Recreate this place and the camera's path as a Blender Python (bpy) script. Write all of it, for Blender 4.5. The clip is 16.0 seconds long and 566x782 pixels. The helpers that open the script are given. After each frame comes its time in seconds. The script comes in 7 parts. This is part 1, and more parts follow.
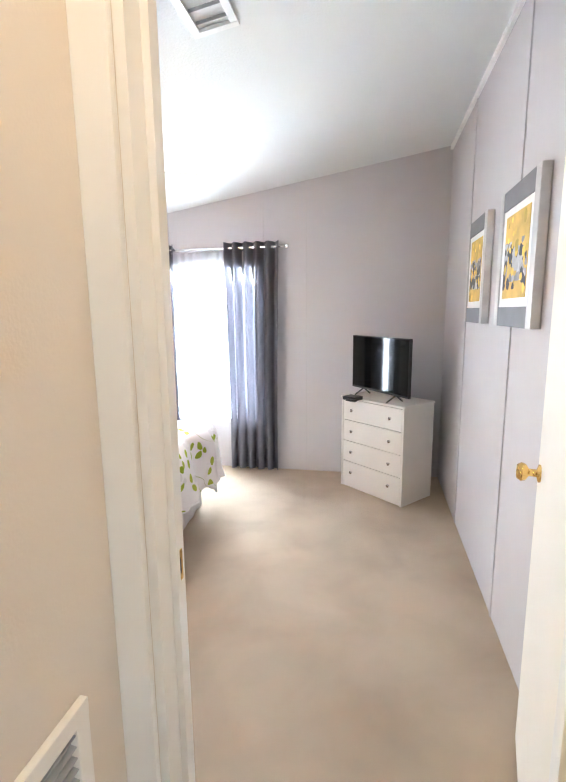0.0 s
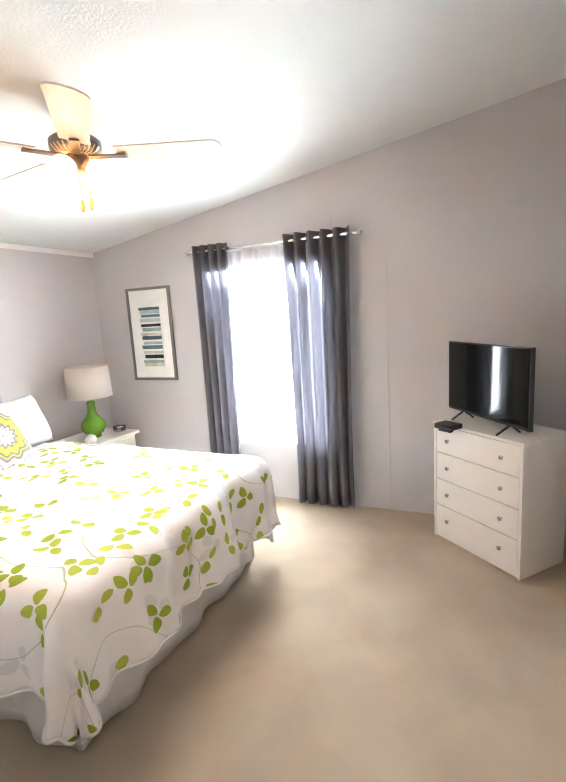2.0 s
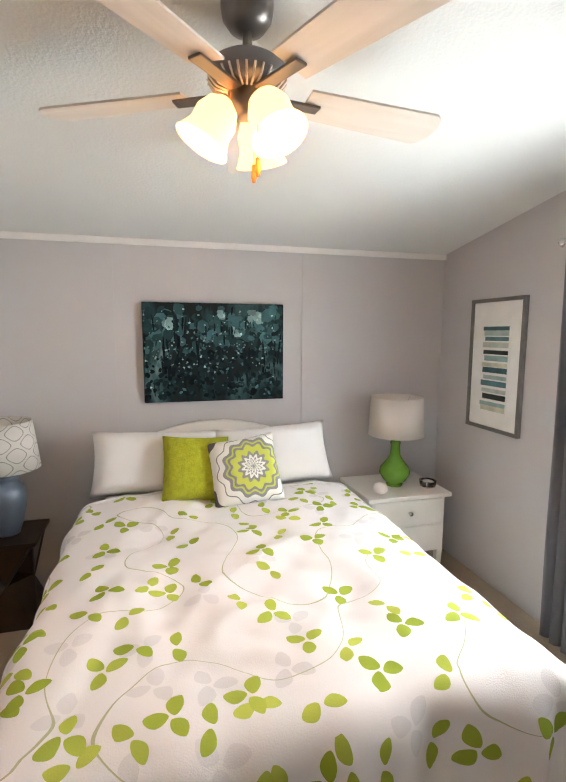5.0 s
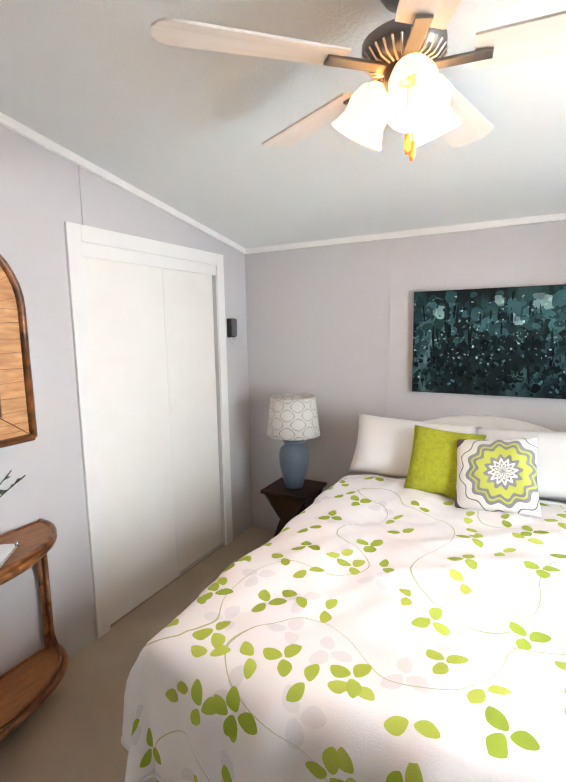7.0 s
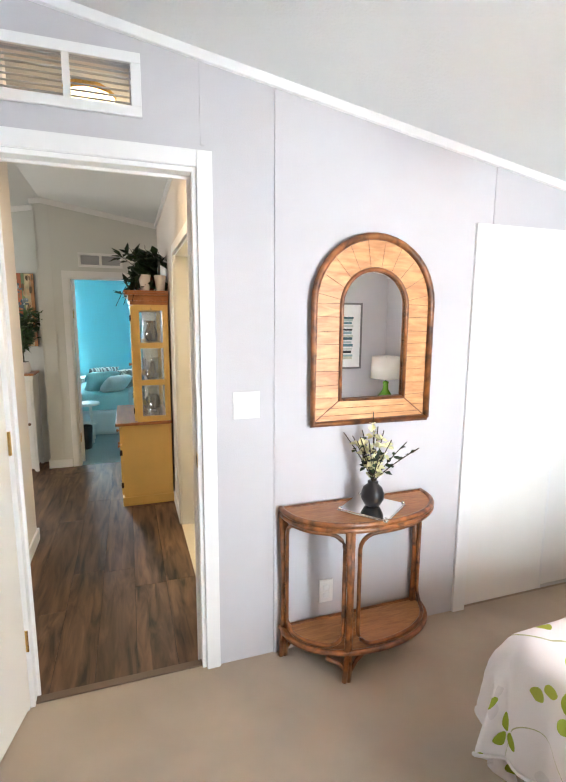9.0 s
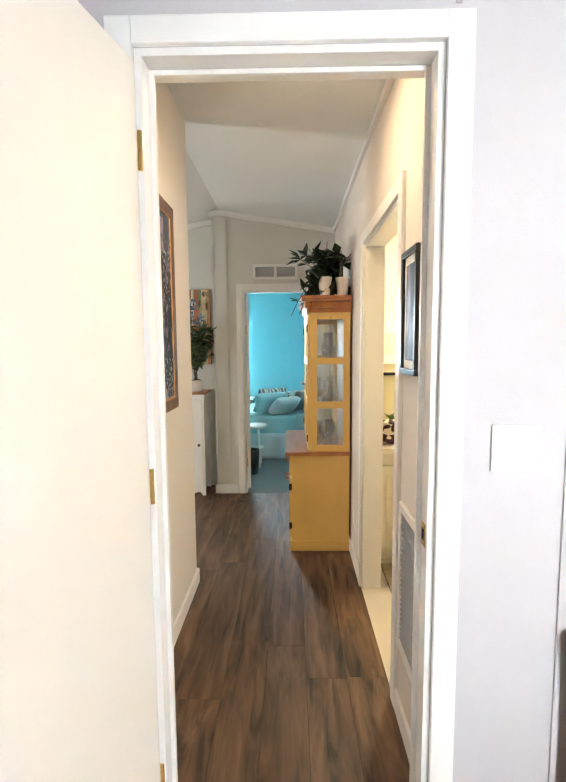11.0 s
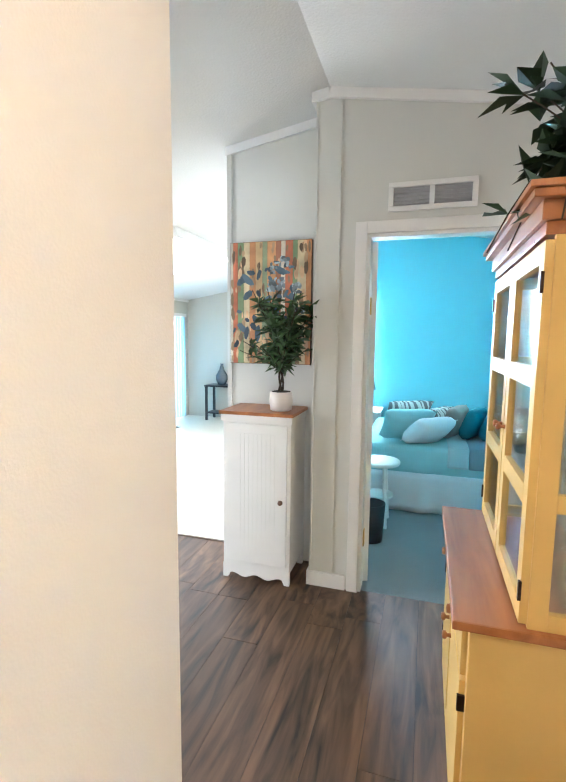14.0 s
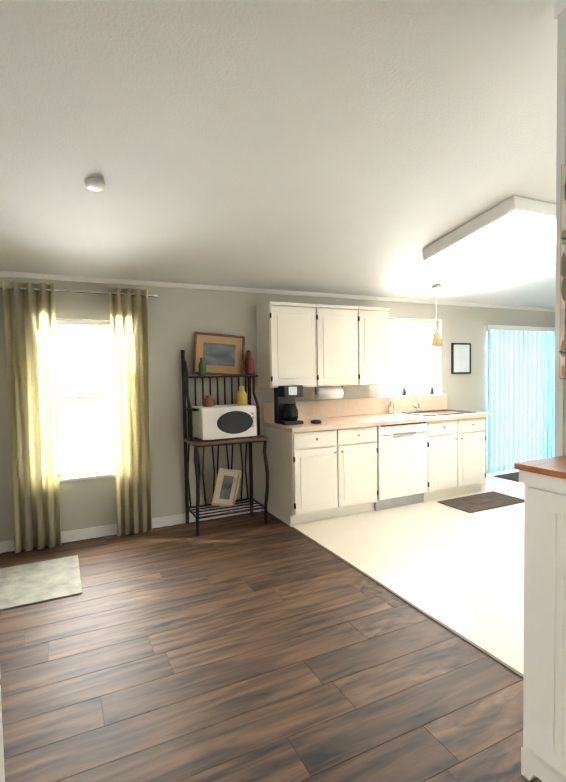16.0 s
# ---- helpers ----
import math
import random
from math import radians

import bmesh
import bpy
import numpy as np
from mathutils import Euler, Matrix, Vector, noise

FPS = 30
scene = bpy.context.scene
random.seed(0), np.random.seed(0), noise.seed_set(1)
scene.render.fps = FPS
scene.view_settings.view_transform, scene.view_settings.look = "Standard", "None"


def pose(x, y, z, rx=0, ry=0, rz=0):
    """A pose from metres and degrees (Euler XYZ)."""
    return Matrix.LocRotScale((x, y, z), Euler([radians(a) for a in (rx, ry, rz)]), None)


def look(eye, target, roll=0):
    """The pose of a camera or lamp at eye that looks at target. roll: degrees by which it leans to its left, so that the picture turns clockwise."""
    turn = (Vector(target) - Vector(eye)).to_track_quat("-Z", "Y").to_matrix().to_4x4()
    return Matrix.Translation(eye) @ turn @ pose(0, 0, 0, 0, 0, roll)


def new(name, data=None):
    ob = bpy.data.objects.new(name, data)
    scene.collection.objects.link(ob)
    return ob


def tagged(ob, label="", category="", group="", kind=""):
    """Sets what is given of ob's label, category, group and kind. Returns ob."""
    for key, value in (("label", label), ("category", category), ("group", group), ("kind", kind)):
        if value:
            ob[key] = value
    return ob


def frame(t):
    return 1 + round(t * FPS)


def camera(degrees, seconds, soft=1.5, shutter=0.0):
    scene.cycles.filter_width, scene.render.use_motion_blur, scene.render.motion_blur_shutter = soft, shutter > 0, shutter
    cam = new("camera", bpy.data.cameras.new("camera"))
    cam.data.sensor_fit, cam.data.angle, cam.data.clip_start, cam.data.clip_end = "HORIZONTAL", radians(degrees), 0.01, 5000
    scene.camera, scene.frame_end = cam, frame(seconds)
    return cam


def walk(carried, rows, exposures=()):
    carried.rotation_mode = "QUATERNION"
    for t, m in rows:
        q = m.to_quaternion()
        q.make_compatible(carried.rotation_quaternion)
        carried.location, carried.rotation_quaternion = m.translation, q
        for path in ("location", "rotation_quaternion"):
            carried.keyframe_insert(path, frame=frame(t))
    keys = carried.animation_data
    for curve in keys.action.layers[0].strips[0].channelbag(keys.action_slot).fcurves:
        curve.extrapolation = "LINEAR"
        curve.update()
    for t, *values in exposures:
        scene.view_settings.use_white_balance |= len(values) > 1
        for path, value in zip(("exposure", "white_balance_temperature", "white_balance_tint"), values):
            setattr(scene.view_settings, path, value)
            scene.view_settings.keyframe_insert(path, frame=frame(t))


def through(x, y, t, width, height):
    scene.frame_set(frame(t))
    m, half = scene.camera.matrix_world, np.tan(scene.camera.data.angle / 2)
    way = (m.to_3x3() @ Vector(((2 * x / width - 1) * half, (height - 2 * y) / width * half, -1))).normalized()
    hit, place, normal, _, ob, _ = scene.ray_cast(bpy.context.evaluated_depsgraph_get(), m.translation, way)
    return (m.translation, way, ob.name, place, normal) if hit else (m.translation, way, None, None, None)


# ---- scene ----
cam = camera(63.0, 16.0, soft=1.7)
PATH = [
    (0, (0.427, -0.773, 1.43), (0.048, 1.161, 1.092), -0.6),
    (0.5, (0.413, -0.651, 1.375), (0.133, 1.306, 1.068), -0.5),
    (1, (0.531, -0.306, 1.426), (0.086, 1.616, 1.096), -1.5),
    (1.5, (0.557, -0.061, 1.462), (-0.063, 1.806, 1.1), -2.5),
    (2, (0.459, 0.011, 1.474), (-0.333, 1.817, 1.139), -3.4),
    (2.5, (0.299, 0.136, 1.478), (-0.702, 1.836, 1.147), -2.6),
    (3, (0.165, 0.399, 1.474), (-1.066, 1.946, 1.172), -2.1),
    (3.2, (0.146, 0.49, 1.475), (-1.174, 1.965, 1.188), -1.6),
    (5.3, (0.181, 1.428, 1.549), (-1.786, 1.686, 1.292), -1.0),
    (5.5, (0.173, 1.503, 1.55), (-1.809, 1.579, 1.29), -2.0),
    (6, (0.138, 1.654, 1.546), (-1.822, 1.368, 1.268), -2.1),
    (6.5, (0.153, 1.78, 1.53), (-1.73, 1.172, 1.236), -1.7),
    (7, (0.156, 1.852, 1.531), (-1.585, 0.908, 1.253), -1.0),
    (7.5, (0.286, 1.932, 1.564), (-1.272, 0.712, 1.27), -1.6),
    (8, (0.378, 1.857, 1.605), (-1.009, 0.449, 1.3), 0.5),
    (8.5, (0.318, 1.806, 1.621), (-0.729, 0.142, 1.255), 1.1),
    (9, (0.336, 1.876, 1.55), (-0.293, 0.003, 1.244), 0.3),
    (9.5, (0.376, 1.793, 1.521), (0.044, -0.163, 1.267), 1.3),
    (10, (0.443, 1.635, 1.486), (0.246, -0.345, 1.279), 1.5),
    (10.2, (0.459, 1.547, 1.475), (0.303, -0.438, 1.279), 1.1),
    (12.5, (0.296, 0.157, 1.419), (0.648, -1.802, 1.223), -0.9),
    (13, (0.332, -0.16, 1.432), (0.745, -2.107, 1.244), 0.0),
    (13.5, (0.371, -0.47, 1.437), (0.885, -2.388, 1.202), 0.7),
    (14, (0.553, -0.816, 1.422), (1.139, -2.715, 1.193), 0.6),
    (14.5, (0.573, -1.145, 1.367), (1.407, -2.952, 1.18), 1.0),
    (15, (0.641, -1.404, 1.315), (1.766, -3.051, 1.165), 1.7),
    (15.5, (0.702, -1.657, 1.294), (2.171, -3.008, 1.164), 2.5),
    (16, (0.7, -1.934, 1.303), (2.497, -2.808, 1.219), -1.0),
]
walk(cam, [(t, look(eye, target, roll)) for t, eye, target, roll in PATH],
     exposures=[(0, 1.1, 6150, 10), (2, 0.92, 6700, 10), (3, 0.28, 7400, 10), (5.5, -0.05, 6800, 10), (6.5, 0.28, 6600, 10), (7.5, 0.35, 6450, 10), (8.5, 0.75, 6250, 10), (9, 0.92, 6250, 10),
                (10, 0.93, 6400, 10), (12.5, 1.35, 6000, 10), (13, 1.4, 5380, 10), (13.5, 1.55, 5380, 10), (14.5, 1.55, 6100, 10), (15.5, 1.35, 6600, 10), (16, 1.05, 6500, 10)])

# ---- world and light ----
world = bpy.data.worlds.new("sky")
scene.world = world
world.use_nodes = True
wn = world.node_tree.nodes
sky = wn.new("ShaderNodeTexSky")
sky.sky_type, sky.sun_disc = "NISHITA", False
sky.sun_elevation, sky.sun_rotation = radians(48), radians(60)
world.node_tree.links.new(sky.outputs[0], wn["Background"].inputs[0])
wn["Background"].inputs[1].default_value = 0.12


def area_light(name, m, sx, sy, watts, color):
    data = bpy.data.lights.new(name, "AREA")
    data.spread = radians(140)
    data.shape, data.size, data.size_y, data.energy, data.color = "RECTANGLE", sx, sy, watts, color
    ob = new(name, data)
    ob.matrix_world = m
    return ob


def point_light(name, x, y, z, watts, color, radius=0.05):
    data = bpy.data.lights.new(name, "POINT")
    data.energy, data.color, data.shadow_soft_size = watts, color, radius
    ob = new(name, data)
    ob.location = (x, y, z)
    return ob


sun_data = bpy.data.lights.new("sun", "SUN")
sun_data.energy, sun_data.angle, sun_data.color = 2.0, radians(0.6), (1, 0.95, 0.88)
sun = new("sun", sun_data)
sun.matrix_world = look((0, 0, 9), (-1.2, -2.0, 6.4))

DAY = (0.86, 0.95, 1.0)
WARM = (1.0, 0.74, 0.46)
area_light("bedroom_window_daylight", look((-1.05, 3.3, 1.15), (-1.05, 0, 0.55)), 0.95, 1.35, 172, DAY)
area_light("dining_window_daylight", look((4.7, -2.15, 1.15), (0, -2.15, 0.2)), 0.7, 1.25, 28, (1, 0.98, 0.93))
area_light("sink_window_daylight", look((4.7, -5.5, 1.45), (0, -5.5, 1.1)), 0.9, 0.85, 32, (1, 0.98, 0.94))
area_light("patio_door_daylight", look((4.7, -7.3, 0.9), (0, -7.0, 0.8)), 1.6, 1.7, 29, (0.9, 0.97, 1.0))
# Added lamp in an assumed window, to brighten the guest room.
area_light("guest_window_daylight", look((1.375, -6.39, 1.4), (0.5, -4, 1.0)), 0.44, 1.15, 85, (0.8, 0.94, 1.0))

# ---- materials ----


def mat(name, color, rough=0.6, metal=0.0, var=0.06, scale=8.0, bump=0.0, bump_scale=60.0, fine=0.0, spec=0.5, island=0.0, rand=0.0):
    """A procedural surface: base colour with two scales of variation, roughness and relief."""
    m = bpy.data.materials.new(name)
    m.use_nodes = True
    n, l = m.node_tree.nodes, m.node_tree.links
    b = n["Principled BSDF"]
    b.inputs["Roughness"].default_value, b.inputs["Metallic"].default_value = rough, metal
    b.inputs["Specular IOR Level"].default_value = spec
    co = n.new("ShaderNodeTexCoord")
    big = n.new("ShaderNodeTexNoise")
    big.inputs["Scale"].default_value, big.inputs["Detail"].default_value = scale, 4
    l.new(co.outputs["Object"], big.inputs["Vector"])
    small = n.new("ShaderNodeTexNoise")
    small.inputs["Scale"].default_value, small.inputs["Detail"].default_value = bump_scale, 3
    l.new(co.outputs["Object"], small.inputs["Vector"])
    add = n.new("ShaderNodeMath")
    add.operation = "MULTIPLY_ADD"
    l.new(small.outputs[0], add.inputs[0])
    add.inputs[1].default_value = fine
    l.new(big.outputs[0], add.inputs[2])
    ramp = n.new("ShaderNodeMapRange")
    ramp.inputs[1].default_value, ramp.inputs[2].default_value = 0.25, 0.75 + fine
    ramp.inputs[3].default_value, ramp.inputs[4].default_value = 1 - var, 1 + var
    l.new(add.outputs[0], ramp.inputs[0])
    value = ramp.outputs[0]
    if island or rand:
        info = n.new("ShaderNodeObjectInfo") if rand else n.new("ShaderNodeNewGeometry")
        r2 = n.new("ShaderNodeMapRange")
        amount = rand or island
        r2.inputs[3].default_value, r2.inputs[4].default_value = 1 - amount, 1 + amount
        l.new(info.outputs["Random" if rand else "Random Per Island"], r2.inputs[0])
        mul = n.new("ShaderNodeMath")
        mul.operation = "MULTIPLY"
        l.new(value, mul.inputs[0])
        l.new(r2.outputs[0], mul.inputs[1])
        value = mul.outputs[0]
    mix = n.new("ShaderNodeMix")
    mix.data_type, mix.blend_type = "RGBA", "MULTIPLY"
    mix.inputs["Factor"].default_value = 1
    mix.inputs["A"].default_value = (*color, 1)
    l.new(value, mix.inputs["B"])
    l.new(mix.outputs["Result"], b.inputs["Base Color"])
    if bump:
        bp = n.new("ShaderNodeBump")
        bp.inputs["Strength"].default_value, bp.inputs["Distance"].default_value = bump, 0.01
        l.new(small.outputs[0], bp.inputs["Height"])
        l.new(bp.outputs[0], b.inputs["Normal"])
    return m


def glow(name, color, strength):
    m = bpy.data.materials.new(name)
    m.use_nodes = True
    b = m.node_tree.nodes["Principled BSDF"]
    b.inputs["Base Color"].default_value = (*color, 1)
    b.inputs["Emission Color"].default_value = (*color, 1)
    b.inputs["Emission Strength"].default_value = strength
    return m


def glass(name, color=(1, 1, 1), rough=0.0):
    m = bpy.data.materials.new(name)
    m.use_nodes = True
    b = m.node_tree.nodes["Principled BSDF"]
    b.inputs["Base Color"].default_value, b.inputs["Roughness"].default_value = (*color, 1), rough
    b.inputs["Transmission Weight"].default_value, b.inputs["IOR"].default_value = 1, 1.45
    return m


def cloth(name, color, through=0.35, var=0.06, rough=0.9, bump=0.25, bump_scale=300.0, scale=4.0):
    """Fabric that lets some light through."""
    m = mat(name, color, rough, 0, var, scale, bump, bump_scale, 0.2, spec=0.2)
    n, l = m.node_tree.nodes, m.node_tree.links
    b, out = n["Principled BSDF"], n["Material Output"]
    tr = n.new("ShaderNodeBsdfTranslucent")
    tr.inputs[0].default_value = (*color, 1)
    mx = n.new("ShaderNodeMixShader")
    mx.inputs[0].default_value = through
    l.new(b.outputs[0], mx.inputs[1])
    l.new(tr.outputs[0], mx.inputs[2])
    l.new(mx.outputs[0], out.inputs[0])
    return m


def wood(name, dark, light, rough=0.45, along=(1, 12, 12), rand=0.0, scale=2.0, bump=0.1):
    """Wood grain that runs along one axis."""
    m = bpy.data.materials.new(name)
    m.use_nodes = True
    n, l = m.node_tree.nodes, m.node_tree.links
    b = n["Principled BSDF"]
    b.inputs["Roughness"].default_value = rough
    co, mp = n.new("ShaderNodeTexCoord"), n.new("ShaderNodeMapping")
    mp.inputs["Scale"].default_value = along
    l.new(co.outputs["Object"], mp.inputs["Vector"])
    no = n.new("ShaderNodeTexNoise")
    no.noise_dimensions = "4D"
    no.inputs["Scale"].default_value, no.inputs["Detail"].default_value, no.inputs["Distortion"].default_value = scale, 6, 0.8
    l.new(mp.outputs[0], no.inputs["Vector"])
    info = n.new("ShaderNodeObjectInfo")
    w = n.new("ShaderNodeMath")
    w.operation = "MULTIPLY"
    w.inputs[1].default_value = 40
    l.new(info.outputs["Random"], w.inputs[0])
    l.new(w.outputs[0], no.inputs["W"])
    ramp = n.new("ShaderNodeValToRGB")
    ramp.color_ramp.elements[0].position, ramp.color_ramp.elements[1].position = 0.32, 0.68
    ramp.color_ramp.elements[0].color, ramp.color_ramp.elements[1].color = (*dark, 1), (*light, 1)
    l.new(no.outputs[0], ramp.inputs[0])
    colour = ramp.outputs[0]
    if rand:
        r2 = n.new("ShaderNodeMapRange")
        r2.inputs[3].default_value, r2.inputs[4].default_value = 1 - rand, 1 + rand
        l.new(info.outputs["Random"], r2.inputs[0])
        mix = n.new("ShaderNodeMix")
        mix.data_type, mix.blend_type = "RGBA", "MULTIPLY"
        mix.inputs["Factor"].default_value = 1
        l.new(colour, mix.inputs["A"])
        l.new(r2.outputs[0], mix.inputs["B"])
        colour = mix.outputs["Result"]
    l.new(colour, b.inputs["Base Color"])
    bp = n.new("ShaderNodeBump")
    bp.inputs["Strength"].default_value, bp.inputs["Distance"].default_value = bump, 0.004
    l.new(no.outputs[0], bp.inputs["Height"])
    l.new(bp.outputs[0], b.inputs["Normal"])
    return m


def painted_art(name, colors, scale, stretch=(1, 1, 1), detail=6.0, distortion=0.6, rough=0.5, kind="noise"):
    """Brush work: noise or cells mapped onto a row of colours."""
    m = bpy.data.materials.new(name)
    m.use_nodes = True
    n, l = m.node_tree.nodes, m.node_tree.links
    b = n["Principled BSDF"]
    b.inputs["Roughness"].default_value, b.inputs["Specular IOR Level"].default_value = rough, 0.15
    co, mp = n.new("ShaderNodeTexCoord"), n.new("ShaderNodeMapping")
    mp.inputs["Scale"].default_value = stretch
    l.new(co.outputs["Object"], mp.inputs["Vector"])
    no = n.new("ShaderNodeTexNoise")
    no.inputs["Scale"].default_value, no.inputs["Detail"].default_value, no.inputs["Distortion"].default_value = scale, detail, distortion
    l.new(mp.outputs[0], no.inputs["Vector"])
    ramp = n.new("ShaderNodeValToRGB")
    e = ramp.color_ramp.elements
    for i, (p, c) in enumerate(colors):
        x = e[i] if i < 2 else e.new(p)
        x.position, x.color = p, (*c, 1)
    l.new(no.outputs[0], ramp.inputs[0])
    l.new(ramp.outputs[0], b.inputs["Base Color"])
    return m


M_WALL = mat("wall_lavender_grey_paint", (0.55, 0.53, 0.54), 0.75, var=0.02, scale=2, bump=0.08, bump_scale=180)
M_HALL = mat("wall_warm_white_paint", (0.72, 0.66, 0.60), 0.75, var=0.02, scale=2, bump=0.08, bump_scale=180)
M_KIT = mat("wall_sage_grey_paint", (0.55, 0.54, 0.48), 0.75, var=0.02, scale=2, bump=0.08, bump_scale=180)
M_PALE = mat("wall_pale_panel_paint", (0.66, 0.66, 0.62), 0.7, var=0.02, scale=2, bump=0.06, bump_scale=180)
# One even turquoise base colour for all guest room walls.
M_BLUE = mat("wall_turquoise_tone", (0.29, 0.67, 0.73), 0.75, var=0.02, scale=2, bump=0.06, bump_scale=180)
M_BATH = mat("wall_cream_paint", (0.86, 0.80, 0.62), 0.75, var=0.02, scale=2)
M_CEIL = mat("ceiling_white_texture", (0.74, 0.75, 0.74), 0.85, var=0.02, scale=1.5, bump=0.25, bump_scale=90)
M_TRIM = mat("white_trim_paint", (0.82, 0.81, 0.79), 0.4, var=0.02, scale=6)
M_WHITE = mat("white_lacquer", (0.83, 0.81, 0.77), 0.35, var=0.02, scale=5)
M_DOOR = mat("off_white_door_paint", (0.84, 0.80, 0.72), 0.45, var=0.02, scale=3, bump=0.05, bump_scale=120)
M_CREAM = mat("cream_cabinet_paint", (0.86, 0.82, 0.72), 0.4, var=0.02, scale=4)
M_CARPET = mat("beige_cut_pile_carpet", (0.48, 0.395, 0.305), 0.95, var=0.22, scale=2.2, bump=0.9, bump_scale=420, fine=0.6, spec=0.1)
for q in M_CARPET.node_tree.nodes:
    if q.type == "MAP_RANGE":
        q.inputs[1].default_value, q.inputs[2].default_value = 0.42, 0.92
    if q.type == "TEX_NOISE" and q.inputs["Scale"].default_value < 5:
        q.inputs["Distortion"].default_value, q.inputs["Detail"].default_value = 0.35, 7
M_CARPET_BLUE = mat("grey_carpet", (0.30, 0.34, 0.34), 0.95, var=0.1, scale=2.5, bump=0.8, bump_scale=400, fine=0.3, spec=0.1)
M_PLANK = wood("brown_vinyl_plank", (0.016, 0.009, 0.005), (0.185, 0.100, 0.052), 0.58, along=(11, 1.3, 11), rand=0.25, scale=1.7)
M_JOINT = mat("dark_floor_joint", (0.03, 0.022, 0.018), 0.8)
M_VINYL = mat("cream_sheet_vinyl", (0.72, 0.66, 0.55), 0.3, var=0.03, scale=3)
M_PINE = wood("orange_pine", (0.30, 0.10, 0.03), (0.46, 0.18, 0.055), 0.35, along=(8, 1, 8))
M_YELLOW = mat("mustard_yellow_paint", (0.72, 0.47, 0.14), 0.45, var=0.06, scale=5, bump=0.06)
M_RATTAN = wood("honey_rattan", (0.040, 0.012, 0.004), (0.34, 0.12, 0.032), 0.28, along=(3, 3, 3), scale=5, bump=0.25)
M_RATTAN_TOP = wood("woven_rattan_top", (0.23, 0.090, 0.027), (0.40, 0.175, 0.055), 0.4, along=(2, 14, 2), scale=6, bump=0.3)
M_BAMBOO = wood("pale_split_bamboo", (0.42, 0.18, 0.065), (0.70, 0.38, 0.165), 0.4, along=(2, 2, 9), scale=4, bump=0.3)
M_BLACK = mat("black_plastic", (0.012, 0.012, 0.014), 0.35, var=0.2, scale=20)
M_SCREEN = mat("dark_glossy_screen", (0.006, 0.007, 0.008), 0.06, var=0.05, spec=0.35)
M_IRON = mat("dark_wrought_iron", (0.035, 0.026, 0.024), 0.5, 0.6, var=0.3, scale=30, bump=0.2)
M_BRONZE = mat("dark_bronze_hinge", (0.05, 0.03, 0.02), 0.4, 0.8)
M_BRASS = mat("polished_brass", (0.80, 0.55, 0.20), 0.2, 1.0, var=0.05)
M_CHROME = mat("brushed_chrome", (0.72, 0.72, 0.72), 0.22, 1.0, var=0.05)
M_MIRROR = mat("silvered_mirror", (0.93, 0.94, 0.94), 0.01, 1.0, var=0.0)
M_GLASS = glass("clear_glass")
M_THIN = bpy.data.materials.new("thin_clear_glassware")
M_THIN.use_nodes = True
n_, l_ = M_THIN.node_tree.nodes, M_THIN.node_tree.links
tr_, gl_, mx_ = n_.new("ShaderNodeBsdfTransparent"), n_.new("ShaderNodeBsdfGlossy"), n_.new("ShaderNodeMixShader")
mx_.inputs[0].default_value, gl_.inputs["Roughness"].default_value = 0.13, 0.05
tr_.inputs[0].default_value = (0.975, 0.985, 0.98, 1)
l_.new(tr_.outputs[0], mx_.inputs[1])
l_.new(gl_.outputs[0], mx_.inputs[2])
l_.new(mx_.outputs[0], n_["Material Output"].inputs[0])
M_PANE = glass("window_glass")
M_GREENGLASS = mat("green_glazed_ceramic", (0.11, 0.27, 0.02), 0.12, var=0.2, scale=9)
M_BLUECER = mat("slate_blue_ceramic", (0.10, 0.13, 0.175), 0.3, var=0.12, scale=9)
M_SHADE = cloth("cream_lamp_shade", (0.78, 0.72, 0.66), 0.3, 0.03)
M_LINEN = cloth("white_cotton", (0.86, 0.85, 0.85), 0.1, 0.03, bump=0.2, bump_scale=200)
M_SKIRT = cloth("white_bed_skirt", (0.80, 0.79, 0.79), 0.12, 0.04)
M_GREYCURTAIN = cloth("slate_grey_curtain", (0.24, 0.24, 0.27), 0.5, 0.08)
M_SHEER = cloth("white_sheer", (0.9, 0.9, 0.92), 0.7, 0.02)
n_, l_ = M_SHEER.node_tree.nodes, M_SHEER.node_tree.links
clear, thin = n_.new("ShaderNodeBsdfTransparent"), n_.new("ShaderNodeMixShader")
thin.inputs[0].default_value = 0.45
l_.new(n_["Material Output"].inputs[0].links[0].from_socket, thin.inputs[1])
l_.new(clear.outputs[0], thin.inputs[2])
l_.new(thin.outputs[0], n_["Material Output"].inputs[0])
M_GOLDCURTAIN = cloth("khaki_gold_curtain", (0.56, 0.53, 0.43), 0.5, 0.08)
for q in M_GOLDCURTAIN.node_tree.nodes:
    if q.type == "BSDF_TRANSLUCENT":
        q.inputs[0].default_value = (0.84, 0.79, 0.56, 1)
M_OUT = glow("bright_overcast_outdoors", (0.93, 0.97, 1.0), 2.6)
M_BULB = glow("frosted_glass_lit", (1.0, 0.58, 0.25), 2.7)
M_TUBE = glow("lit_acrylic_diffuser", (1.0, 0.98, 0.94), 3.0)
M_VANITYBULB = glow("lit_vanity_bulb", (1.0, 0.86, 0.6), 8.0)
M_BLADE = wood("whitewashed_blade", (0.62, 0.56, 0.50), (0.74, 0.68, 0.62), 0.5, along=(1, 9, 9))
